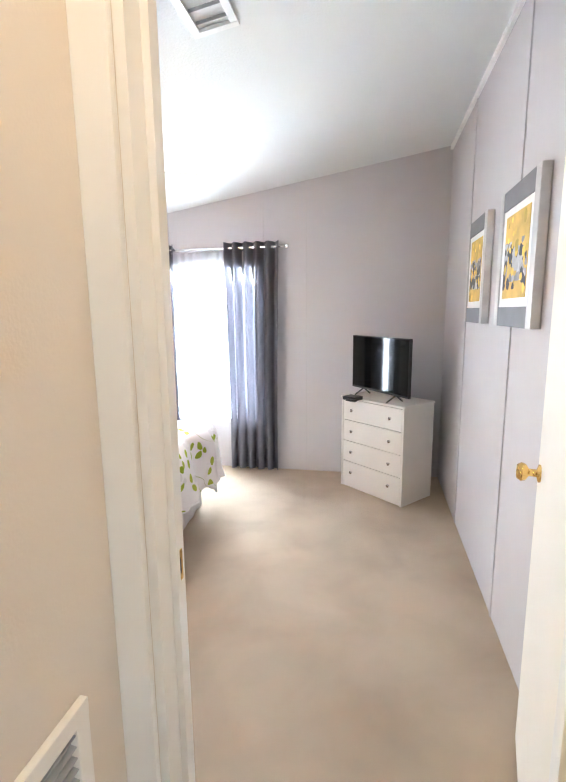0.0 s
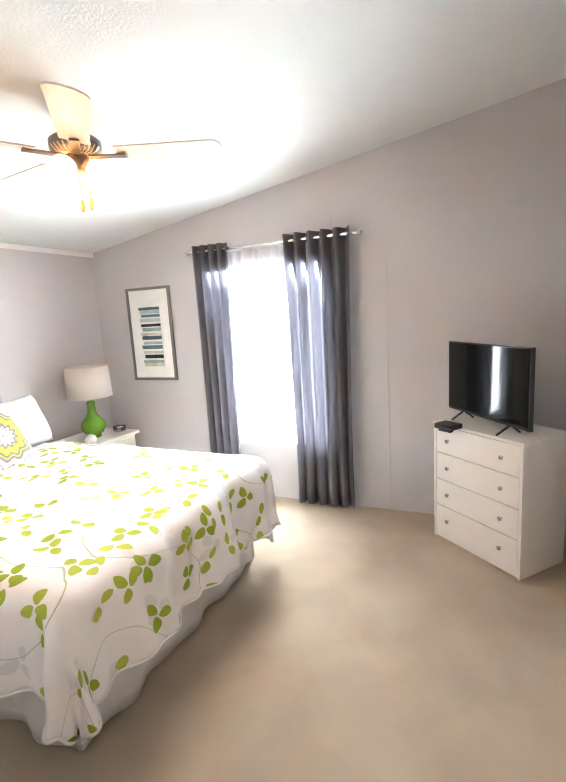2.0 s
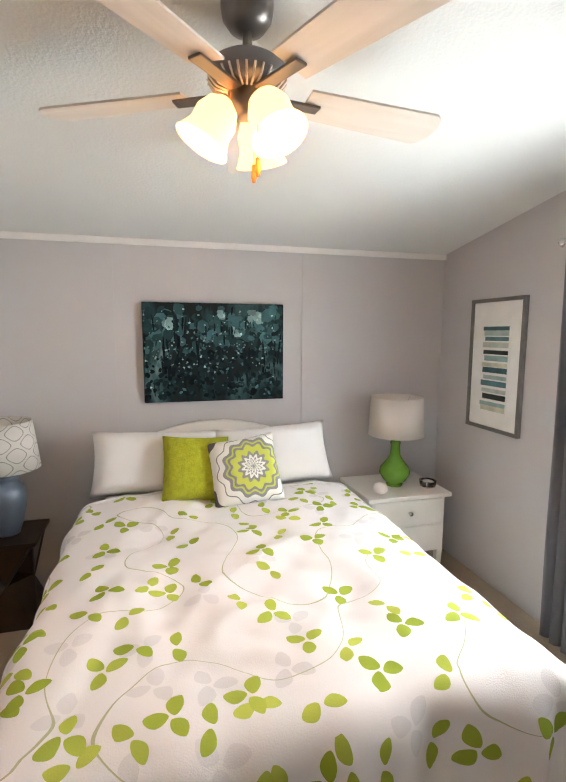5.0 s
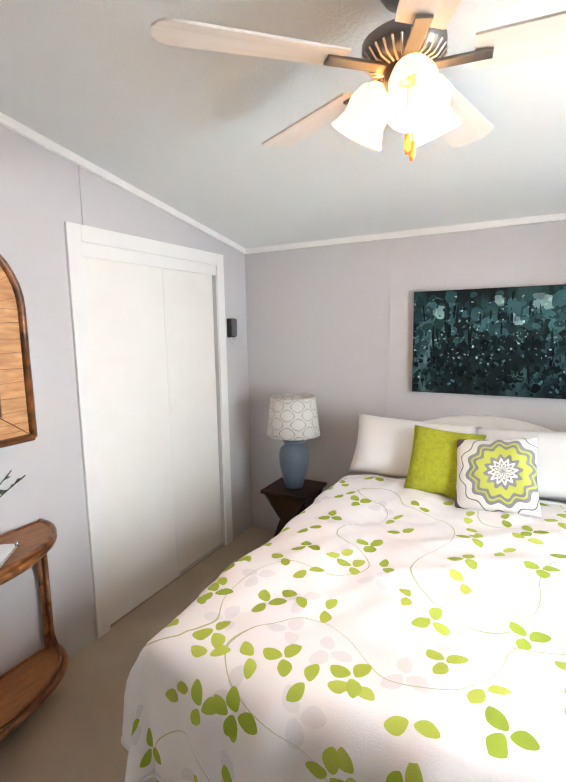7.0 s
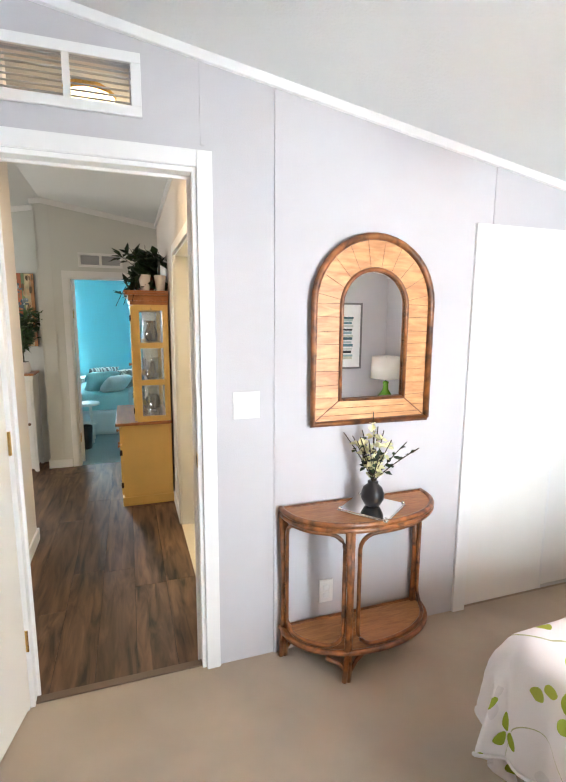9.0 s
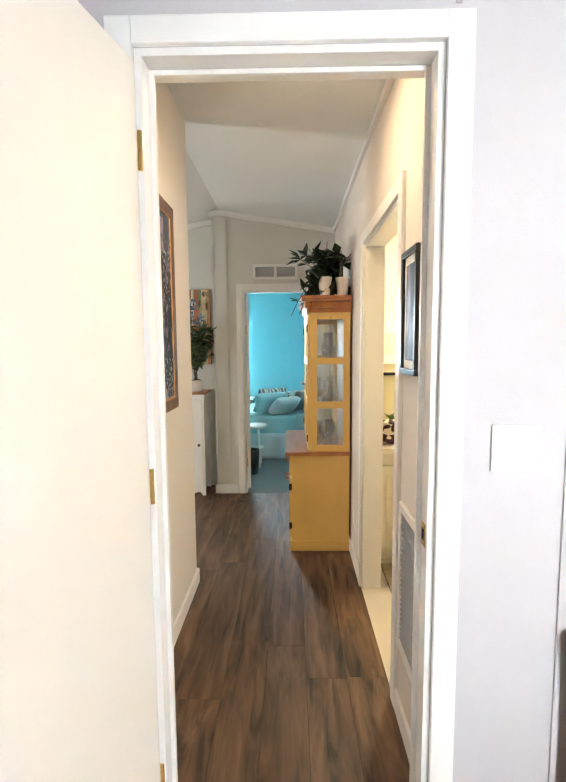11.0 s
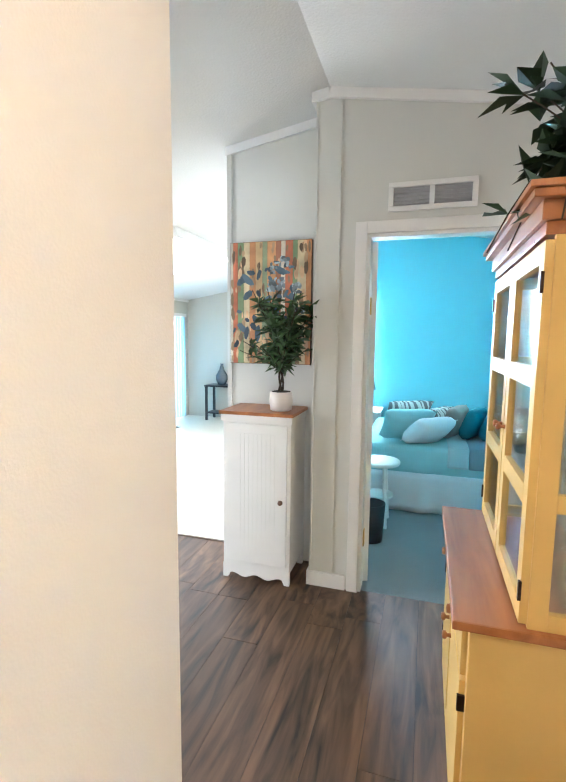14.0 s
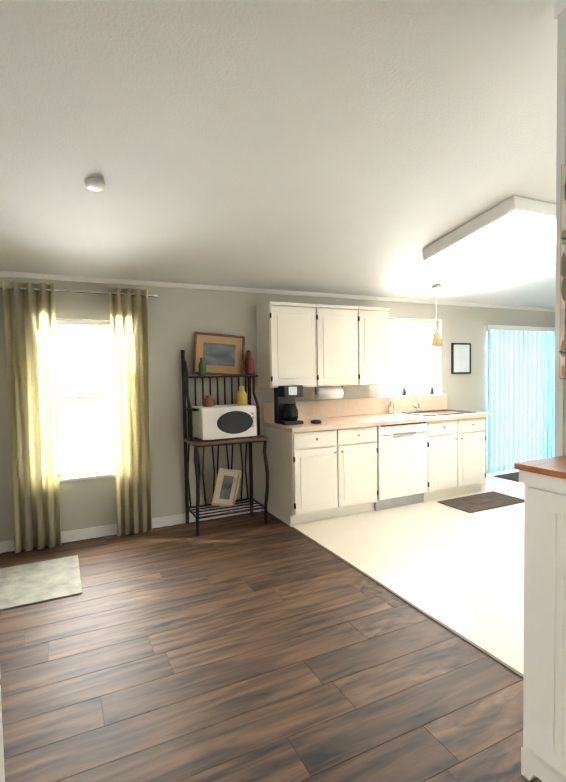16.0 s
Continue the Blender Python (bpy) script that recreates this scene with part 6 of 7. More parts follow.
for y0, y1 in ((0.295, 0.318),):
    lo, hi = [bm.verts.new((x, y1, z)) for x, z in pts], [bm.verts.new((x, y1, 0.09)) for x, z in pts]
    lb, hb = [bm.verts.new((x, y0, z)) for x, z in pts], [bm.verts.new((x, y0, 0.09)) for x, z in pts]
    for i in range(nseg):
        bm.faces.new((lo[i], lo[i + 1], hi[i + 1], hi[i]))
        bm.faces.new((lb[i], lb[i + 1], hb[i + 1], hb[i]))
        bm.faces.new((lo[i], lo[i + 1], lb[i + 1], lb[i]))
part("scalloped_apron", bm, M_WHITE, wc)
for x in (-0.19, 0.19):
    part("back_foot", bx(x - 0.015, x + 0.015, 0.0, 0.03, 0, 0.07), M_WHITE, wc)
ap = thing("canvas_painting", "canvas of vertical orange, green and brown stripes with flowers", "painting", pose(1.48, -3.556, 1.26))
part("canvas", bx(-0.26, 0.26, 0, 0.03, 0, 0.74, 0.003), M_WALNUT, ap)
cols = ((0.52, 0.24, 0.10), (0.60, 0.50, 0.30), (0.20, 0.28, 0.14), (0.50, 0.16, 0.08), (0.66, 0.60, 0.48), (0.36, 0.15, 0.08), (0.62, 0.32, 0.14), (0.28, 0.34, 0.20), (0.58, 0.40, 0.20))
x = -0.258
rnd = random.Random(8)
i = 0
while x < 0.25:
    w = min(rnd.uniform(0.025, 0.055), 0.258 - x)
    part("painted_stripe", bx(x, x + w - 0.001, 0.03, 0.0315, 0.003, 0.737), mat("stripe_paint", cols[i % 9], 0.6, var=0.35, scale=9), ap)
    x += w
    i += 1
P_PETAL = mat("painted_petals", (0.26, 0.32, 0.34), 0.6, var=0.4, scale=9, island=0.7)
dabs("painted_weathering", ap, mat("weathered_paint", (0.42, 0.28, 0.16), 0.7, var=0.4, scale=9, island=0.8), 120, -0.255, 0.255, 0.006, 0.734, 0.035, 0.0319, 3, 3.0, 0.1)
dabs("painted_leaf", ap, mat("painted_slate_leaf", (0.07, 0.11, 0.14), 0.6, var=0.4, island=0.6), 46, -0.22, 0.24, 0.10, 0.62, 0.05, 0.0323, 21, 1.9, 1.4, label="dark slate painted leaves")
for k in range(9):
    a, b = rnd.uniform(-0.2, 0.2), rnd.uniform(0.2, 0.62)
    dabs("painted_flower", ap, P_PETAL, 9, a - 0.035, a + 0.035, b - 0.035, b + 0.035, 0.04, 0.0327, 40 + k, 1.4, 1.5, label="grey-blue painted flower")
pt = planter("potted_plant", "bushy green plant with twisted stem in a white pot", pose(1.34, -3.33, 1.006), [(0.05, 0), (0.062, 0.006), (0.068, 0.05), (0.064, 0.105), (0.060, 0.109)], M_POT)
bm = bmesh.new()
for ph_ in (0, 2.1, 4.2):
    rod(bm, [(0.012 * math.cos(ph_ + k * 0.8), 0.012 * math.sin(ph_ + k * 0.8), 0.09 + 0.035 * k) for k in range(8)], 0.006, 6)
part("braided_trunk", bm, M_STEM, pt)
sprays(pt, (0, 0, 0.26), 18, 0.44, 0.24, M_LEAF2, 18, 0.11, seed=14, width=0.42)
sprays(pt, (0, 0, 0.22), 14, 0.20, 0.24, M_LEAF2, 14, 0.09, seed=17, width=0.3, leafname="lower_leaves")

# ---- things: kitchen ----
KX = 4.08


def base_unit(y0, y1, doors, label, drawer=True):
    u = thing("base_cabinet", label, "kitchen cabinet", pose(0, 0, 0), "kitchen base cabinets")
    part("body", bx(KX + 0.02, 4.655, y0, y1, 0.09, 0.80), M_CREAM, u)
    part("toe_kick", bx(KX + 0.07, 4.655, y0, y1, 0, 0.09), M_CREAM, u)
    n_ = doors
    for k in range(n_):
        a = y1 - 0.012 - (y1 - y0 - 0.012) * k / n_
        b = y1 - (y1 - y0 - 0.012) * (k + 1) / n_
        if drawer:
            dd = part("drawer", bx(KX, KX + 0.018, b, a, 0.66, 0.79, 0.004), M_CREAM, u)
            part("knob", lathe([(0.006, 0), (0.005, 0.012), (0.011, 0.016), (0.009, 0.022), (0, 0.023)], 12, False), M_CHROME, dd, "", True).matrix_basis = pose(KX, (a + b) / 2, 0.73, 0, -90)
        d_ = part("door", bx(KX, KX + 0.018, b, a, 0.11, 0.645 if drawer else 0.79, 0.004), M_CREAM, u)
        part("raised_panel", bx(KX - 0.005, KX + 0.001, b + 0.055, a - 0.055, 0.17, 0.585 if drawer else 0.73, 0.003), M_CREAM, d_)
        part("knob", lathe([(0.006, 0), (0.005, 0.012), (0.011, 0.016), (0.009, 0.022), (0, 0.023)], 12, False), M_CHROME, d_, "", True).matrix_basis = pose(KX, b + 0.03 if k % 2 == 0 else a - 0.03, 0.60, 0, -90)
        for z in (0.16, 0.55):
            part("hinge", bx(KX - 0.003, KX + 0.01, (a if k % 2 == 0 else b) - 0.006, (a if k % 2 == 0 else b) + 0.006, z, z + 0.045), M_BRONZE, d_, "dark hinge")
    return u


base_unit(-4.53, -3.66, 2, "cream kitchen base cabinet with two doors and drawers")
base_unit(-5.92, -5.12, 2, "cream sink base cabinet with two doors")
dw = thing("dishwasher", "white built-in dishwasher between cream cabinets", "dishwasher", pose(0, 0, 0))
part("door", bx(KX - 0.004, 4.6, -5.115, -4.535, 0.11, 0.70, 0.005), M_WHITE, dw)
part("control_panel", bx(KX - 0.006, 4.6, -5.115, -4.535, 0.705, 0.795, 0.005), M_WHITE, dw)
part("handle", bx(KX - 0.03, KX - 0.006, -4.95, -4.70, 0.70, 0.715, 0.004), M_STEEL, dw)
part("toe_kick", bx(KX + 0.05, 4.6, -5.115, -4.535, 0, 0.105), M_STEEL, dw)
part("control_strip", bx(KX - 0.008, KX - 0.005, -5.10, -4.55, 0.785, 0.797), M_BLACK, dw, "thin black control strip")
ct = thing("worktop", "beige laminate kitchen worktop with splashback", "worktop", pose(0, 0, 0))
bm = bmesh.new()
box(bm, KX - 0.03, 4.655, -5.20, -3.64, 0.80, 0.84, 0.008)
box(bm, KX - 0.03, KX + 0.08, -5.82, -5.20, 0.80, 0.84, 0.008)
box(bm, 4.52, 4.655, -5.82, -5.20, 0.80, 0.84, 0.008)
box(bm, KX - 0.03, 4.655, -5.94, -5.82, 0.80, 0.84, 0.008)
part("slab", bm, M_COUNTER, ct)
part("splashback", bx(4.635, 4.658, -5.94, -3.64, 0.84, 1.01, 0.003), M_COUNTER, ct)
sk = thing("kitchen_sink", "dark drop-in kitchen sink under the window", "sink", pose(4.33, -5.51, 0.84))
M_SINK = mat("dark_composite", (0.06, 0.045, 0.04), 0.4)
bm = bmesh.new()
for a, b, c, d_ in ((-0.20, 0.20, 0.28, 0.325), (-0.20, 0.20, -0.325, -0.28), (-0.20, -0.16, -0.28, 0.28), (0.16, 0.20, -0.28, 0.28)):
    box(bm, a, b, c, d_, -0.004, 0.012, 0.003)
part("rim", bm, M_SINK, sk)
part("bowl", bx(-0.16, 0.16, -0.28, 0.28, -0.15, -0.13, 0.01), M_SINK, sk)
fc = thing("faucet", "chrome arched kitchen faucet at the sink", "faucet", pose(4.56, -5.45, 0.84))
part("spout", rod_bm([(0, 0, 0), (0, 0, 0.20), (-0.02, 0, 0.25), (-0.07, 0, 0.27), (-0.12, 0, 0.25), (-0.13, 0, 0.20)], 0.011, 10), M_CHROME, fc, "", True)
part("base", lathe([(0.03, 0), (0.028, 0.02), (0.014, 0.04)], 18), M_CHROME, fc, "", True)
part("lever", rod_bm([(0, 0.03, 0.04), (0, 0.09, 0.07)], 0.006, 6), M_CHROME, fc)
for y, r, h, m_, lab in ((-5.08, 0.03, 0.16, M_CHROME, "grey soap dispenser beside the sink"), (-5.32, 0.022, 0.10, M_LEAF, "small dark sprig in a vase on the sill"), (-5.72, 0.02, 0.10, M_BLACK, "small dark ornament by the window")):
    o = part("bottle", lathe([(r, 0), (r, h * 0.6), (r * 0.4, h * 0.8), (r * 0.4, h), (r * 0.7, h * 1.02)], 16), m_, None, "", True)
    o.location = (4.57, y, 0.84) if r > 0.025 else (4.645, y, 1.021)
    tagged(o, lab, "bottle")


def upper_unit(y0, y1, doors, label):
    u = thing("wall_cabinet", label, "kitchen cabinet", pose(0, 0, 0), "kitchen wall cabinets")
    UXF = 4.36
    part("body", bx(UXF + 0.018, 4.658, y0, y1, 1.16, 1.88, 0.002), M_CREAM, u)
    part("cornice", bx(UXF - 0.012, 4.658, y0, y1, 1.88, 1.91, 0.004), M_CREAM, u)
    for k in range(doors):
        a = y1 - 0.008 - (y1 - y0 - 0.008) * k / doors
        b = y1 - (y1 - y0 - 0.008) * (k + 1) / doors
        d_ = part("door", bx(UXF, UXF + 0.017, b, a, 1.17, 1.87, 0.004), M_CREAM, u)
        part("raised_panel", bx(UXF - 0.005, UXF + 0.001, b + 0.06, a - 0.06, 1.24, 1.80, 0.003), M_CREAM, d_)
        for z in (1.22, 1.77):
            part("hinge", bx(UXF - 0.004, UXF + 0.008, a - 0.006, a + 0.006, z, z + 0.045), M_BRONZE, d_, "dark hinge")
    return u


upper_unit(-4.06, -3.60, 1, "cream wall cabinet with a raised-panel door")
upper_unit(-4.52, -4.064, 1, "cream wall cabinet with a raised-panel door")
upper_unit(-4.90, -4.524, 1, "narrow cream wall cabinet beside the window")
pr = thing("paper_towel_holder", "white paper towel roll under the wall cabinets", "paper towel", pose(4.46, -4.25, 1.09))
part("roll", rod_bm([(0, -0.13, 0), (0, 0.13, 0)], 0.055, 18), M_MAT, pr, "", True)
part("bracket", rod_bm([(0, 0.15, 0.07), (0, 0.15, 0), (0, -0.15, 0), (0, -0.15, 0.07)], 0.006, 6), M_BRONZE, pr)
cm = thing("coffee_maker", "black drip coffee maker on the worktop", "coffee maker", pose(4.36, -3.76, 0.841))
part("base", bx(-0.12, 0.10, -0.09, 0.09, 0, 0.03, 0.006), M_BLACK, cm)
part("tower", bx(0.02, 0.10, -0.09, 0.09, 0.03, 0.34, 0.006), M_BLACK, cm)
part("brew_head", bx(-0.12, 0.02, -0.09, 0.09, 0.24, 0.34, 0.008), M_BLACK, cm)
part("control_panel", bx(-0.123, -0.119, -0.03, 0.05, 0.26, 0.33, 0.001), M_STEEL, cm, "silver control panel")
part("carafe", lathe([(0.055, 0.032), (0.07, 0.06), (0.068, 0.12), (0.05, 0.16), (0.055, 0.175)], 20), M_SCREEN, cm, "dark glass carafe", True).location = (-0.05, 0, 0)
o = part("sunglasses_case", lathe([(0.045, 0), (0.05, 0.01), (0.04, 0.025), (0.0, 0.03)], 18), M_BLACK, None, "", True)
o.location = (4.25, -3.98, 0.841)
tagged(o, "small black round case on the worktop", "case")

# bakers rack
RX0, RX1, RY0, RY1 = 4.30, 4.62, -3.50, -2.90
rk = thing("bakers_rack", "dark wrought-iron bakers rack with wooden shelf", "rack", pose(0, 0, 0))
for y in (RY0, RY1):
    part("back_post", rod_bm([(RX1, y, 0), (RX1, y, 1.50)], 0.016, 8), M_IRON, rk)
    part("front_leg", rod_bm([(RX0, y, 0.0), (RX0, y, 0.14), (RX0 - 0.04, y, 0.3), (RX0 - 0.05, y, 0.45), (RX0, y, 0.62), (RX0 - 0.02, y, 0.72)], 0.015, 8), M_IRON, rk, "", True)
    part("side_scroll", rod_bm([(RX1, y, 1.42), (RX1 - 0.06, y, 1.40), (RX1 - 0.11, y, 1.30), (RX1 - 0.10, y, 1.12), (RX1 - 0.20, y, 1.0), (RX1 - 0.2, y, 0.74)], 0.012, 7), M_IRON, rk, "", True)
for z, dpt in ((0.14, 0.32), (0.72, 0.34), (1.0, 0.20), (1.27, 0.20)):
    for y in (RY0, RY1):
        part("shelf_side", rod_bm([(RX1, y, z), (RX1 - dpt, y, z)], 0.008, 6), M_IRON, rk)
    for k in range(5):
        x = RX1 - dpt * k / 4
        part("shelf_bar", rod_bm([(x, RY0, z), (x, RY1, z)], 0.006 if k % 4 else 0.009, 6), M_IRON, rk)
part("wood_shelf", bx(RX1 - 0.36, RX1, RY0 - 0.02, RY1 + 0.02, 0.727, 0.748, 0.004), M_WALNUT, rk, "brown wooden shelf board")
for k in range(9):
    y = RY0 + (RY1 - RY0) * (k + 0.5) / 9
    part("back_bar", rod_bm([(RX1 + 0.005, y, 0.14), (RX1 + 0.005, y + 0.02 * (-1) ** k, 0.42), (RX1 + 0.005, y, 0.72)], 0.008, 6), M_IRON, rk, "", True)
    part("back_bar", rod_bm([(RX1 + 0.005, y, 0.75), (RX1 + 0.005, y, 1.27)], 0.008, 6), M_IRON, rk)
mw = thing("microwave", "white countertop microwave with an oval black window", "microwave", pose(4.46, -3.20, 0.749))
part("casing", bx(-0.15, 0.16, -0.235, 0.235, 0.01, 0.27, 0.012), M_WHITE, mw)
bm = bmesh.new()
ov = [(0.16 * math.cos(t), 0.095 * math.sin(t)) for t in (2 * math.pi * k / 32 for k in range(32))]
a0 = [bm.verts.new((-0.151, -0.045 + y, 0.14 + z)) for y, z in ov]
a1 = [bm.verts.new((-0.156, -0.045 + y * 0.96, 0.14 + z * 0.96)) for y, z in ov]
bm.faces.new(a1)
for k in range(32):
    bm.faces.new((a0[k], a0[(k + 1) % 32], a1[(k + 1) % 32], a1[k]))
part("window", bm, M_SCREEN, mw, "oval black door window")
for k in range(4):
    part("button", bx(-0.154, -0.149, -0.21, -0.185, 0.09 + 0.035 * k, 0.11 + 0.035 * k, 0.002), M_VENT, mw)
for a in (-0.2, 0.2):
    part("foot", bx(-0.13, 0.14, a - 0.015, a + 0.015, 0, 0.01), M_BLACK, mw)
A_LAND = painted_art("dim_landscape", [(0.0, (0.05, 0.06, 0.07)), (0.45, (0.13, 0.16, 0.18)), (0.6, (0.25, 0.28, 0.28))], 3, (1, 1, 3))
picture("framed_print", "dark-framed landscape with a tan mount on the rack", "picture", pose(4.60, -3.20, 1.282, 0, -4, 90), 0.46, 0.36, 0.02, M_WALNUT, 0.065, mat("tan_mount", (0.55, 0.36, 0.16), 0.7), A_LAND, 0.02)
picture("framed_print", "small old portrait-format print leaning on the low rack shelf", "picture", pose(4.50, -3.18, 0.15, 0, -14, 90), 0.21, 0.32, 0.02, mat("cream_frame", (0.62, 0.52, 0.36), 0.6), 0.04, mat("aged_card", (0.66, 0.58, 0.44), 0.8), A_LAND, 0.015)
for y, z, h, r, m_, lab in ((-3.03, 1.281, 0.15, 0.032, mat("green_bottle", (0.03, 0.12, 0.05), 0.15), "small green bottle on the rack"), (-3.08, 1.011, 0.10, 0.05, mat("red_brown_crock", (0.25, 0.10, 0.06), 0.4), "small brown crock on the rack"),
                            (-3.38, 1.011, 0.17, 0.045, M_YELLOWCARD, "yellow jar on the rack"), (-3.46, 1.281, 0.20, 0.04, mat("red_glaze", (0.16, 0.03, 0.02), 0.35), "dark red rooster-shaped jug on the rack")):
    o = part("jar", lathe([(r * 0.8, 0), (r, h * 0.1), (r, h * 0.6), (r * 0.5, h * 0.8), (r * 0.55, h)], 18), m_, None, "", True)
    o.location = (4.50, y, z)
    tagged(o, lab, "jar")

curtain_rod("bronze curtain rod over the dining window", pose(4.58, -2.12, 1.94, 0, 0, 90), 1.08)
curtain("curtain", "khaki-gold eyelet curtain beside the dining window", pose(4.58, -1.77, 0, 0, 0, 90), 0.34, 1.985, M_GOLDCURTAIN, 4, 0.04, bottom=0.012)
curtain("curtain", "khaki-gold eyelet curtain beside the dining window", pose(4.58, -2.46, 0, 0, 0, 90), 0.30, 1.985, M_GOLDCURTAIN, 4, 0.04, bottom=0.012)
vb = thing("vertical_blinds", "closed pale-blue vertical blinds over the patio door", "blinds", pose(0, 0, 0))
part("head_rail", bx(4.60, 4.65, -8.14, -6.56, 1.76, 1.82, 0.004), M_TRIM, vb)
for k in range(18):
    y = -6.62 - 1.48 * k / 17
    bm = bmesh.new()
    box(bm, -0.0015, 0.0015, -0.046, 0.046, 0.02, 1.765)
    part("vane", bm, M_BLIND, vb).matrix_basis = pose(4.625, y, 0, 0, 0, 9)
picture("framed_print", "small black-framed pale certificate on the kitchen wall", "picture", pose(4.658, -6.18, 1.24, 0, 0, 90), 0.30, 0.36, 0.02, M_BLACK, 0.0, M_MAT, mat("pale_paper", (0.70, 0.76, 0.78), 0.7), 0.02)
pd = thing("pendant_lamp", "small brass cone pendant lamp over the sink", "pendant lamp", pose(4.25, -5.40, 0))
PZ = ceil_z(4.25)
part("canopy", lathe([(0.05, PZ - 0.02), (0.055, PZ - 0.002)], 20), M_CHROME, pd)
part("cord", rod_bm([(0, 0, PZ - 0.02), (0, 0, 1.66)], 0.004, 6), M_CHROME, pd)
part("shade", lathe([(0.075, 1.53), (0.06, 1.59), (0.03, 1.65), (0.012, 1.67)], 24), mat("amber_glass", (0.50, 0.36, 0.16), 0.3), pd, "", True)
fl = thing("fluorescent_light", "large lit fluorescent ceiling box light in the kitchen", "ceiling light", Matrix.Translation((3.15, -5.2, ceil_z(3.15))) @ Matrix.Rotation(math.atan(0.175), 4, "Y"))
part("housing", bx(-0.42, 0.42, -0.62, 0.62, -0.10, -0.004, 0.01), M_TRIM, fl)
part("diffuser", bx(-0.40, 0.40, -0.60, 0.60, -0.115, -0.10, 0.004), M_TUBE, fl, "lit white acrylic diffuser")
area_light("fluorescent_tubes", Matrix.Translation((3.12, -5.2, ceil_z(3.15) - 0.135)), 0.78, 1.18, 16, (1, 0.98, 0.93))
sd = thing("smoke_detector", "round white smoke detector on the dining ceiling", "smoke detector", Matrix.Translation((3.32, -2.14, ceil_z(3.32))) @ Matrix.Rotation(math.atan(0.175), 4, "Y"))
part("body", lathe([(0.035, -0.034), (0.046, -0.026), (0.05, -0.002)], 26), M_TRIM, sd, "", True)
g = grille("white ceiling register in the dining area", pose(0, 0, 0), 0.16, 0.30, 0.025, 5, False)
g.matrix_basis = Matrix.Translation((2.02, -2.36, ceil_z(2.02) - 0.003)) @ Matrix.Rotation(math.atan(0.175), 4, "Y") @ pose(0, 0, 0, -90)
# Dark sheet, painted as duct shade above the slats.
part("backing", bx(-0.07, 0.07, -0.012, -0.0115, 0.025, 0.275), M_DARK, g)


def floor_mat(label, x0, x1, y0, y1, material, z=0.0):
    bm = bmesh.new()
    box(bm, x0, x1, y0, y1, z + 0.001, z + 0.010, 0.004)
    return tagged(part("floor_mat", bm, material), label, "mat")


floor_mat("dark brown mat in front of the sink", 3.66, 4.06, -6.0, -5.22, M_RUG)
floor_mat("dark brown mat at the patio door", 4.22, 4.55, -7.2, -6.6, M_RUG)
floor_mat("grey-green patterned mat under the dining window", 3.66, 4.30, -2.02, -1.30, mat("grey_green_mat", (0.36, 0.36, 0.30), 0.9, var=0.35, scale=9, bump=0.6))
tb = thing("side_table", "small black side table at the kitchen end wall", "side table", pose(3.9, -8.08, 0))
part("tabletop", bx(-0.25, 0.25, -0.18, 0.18, 0.58, 0.61, 0.004), M_BLACK, tb)
for a in (-0.22, 0.22):
    for b in (-0.15, 0.15):
        part("leg", bx(a - 0.018, a + 0.018, b - 0.018, b + 0.018, 0, 0.58), M_BLACK, tb)
part("shelf", bx(-0.23, 0.23, -0.16, 0.16, 0.12, 0.14), M_BLACK, tb)
o = part("glass_vase", lathe([(0.06, 0), (0.10, 0.08), (0.10, 0.16), (0.04, 0.26), (0.02, 0.34), (0.03, 0.36)], 20), mat("smoky_vase", (0.10, 0.13, 0.15), 0.2), None, "", True)
o.location = (3.9, -8.08, 0.611)
tagged(o, "tall dark teardrop vase on the side table", "vase")
for z in (1.05, 1.38):
    picture("framed_print", "small dark square print on the kitchen end wall", "picture", pose(3.7, -8.298, z), 0.26, 0.24, 0.02, M_WHITE, 0.0, M_MAT, A_LAND, 0.015)
wt = thing("white_console", "white drawer chest with bronze pulls beside the hall opening", "chest", pose(1.70, -1.585, 0, 0, 0, -90))
part("body", bx(-0.19, 0.19, -0.25, 0.25, 0.05, 0.86, 0.004), M_WHITE, wt)
part("top", bx(-0.19, 0.21, -0.27, 0.27, 0.86, 0.885, 0.004), M_WHITE, wt)
for k in range(3):
    d_ = part("drawer", bx(0.19, 0.205, -0.235, 0.235, 0.09 + 0.255 * k, 0.33 + 0.255 * k, 0.003), M_WHITE, wt)
    part("pull", bx(0.205, 0.22, -0.04, 0.04, 0.20 + 0.255 * k, 0.215 + 0.255 * k, 0.003), M_BRONZE, d_)
for a in (-0.16, 0.16):
    for b in (-0.22, 0.22):
        part("foot", bx(a - 0.02, a + 0.02, b - 0.02, b + 0.02, 0, 0.05), M_WHITE, wt)

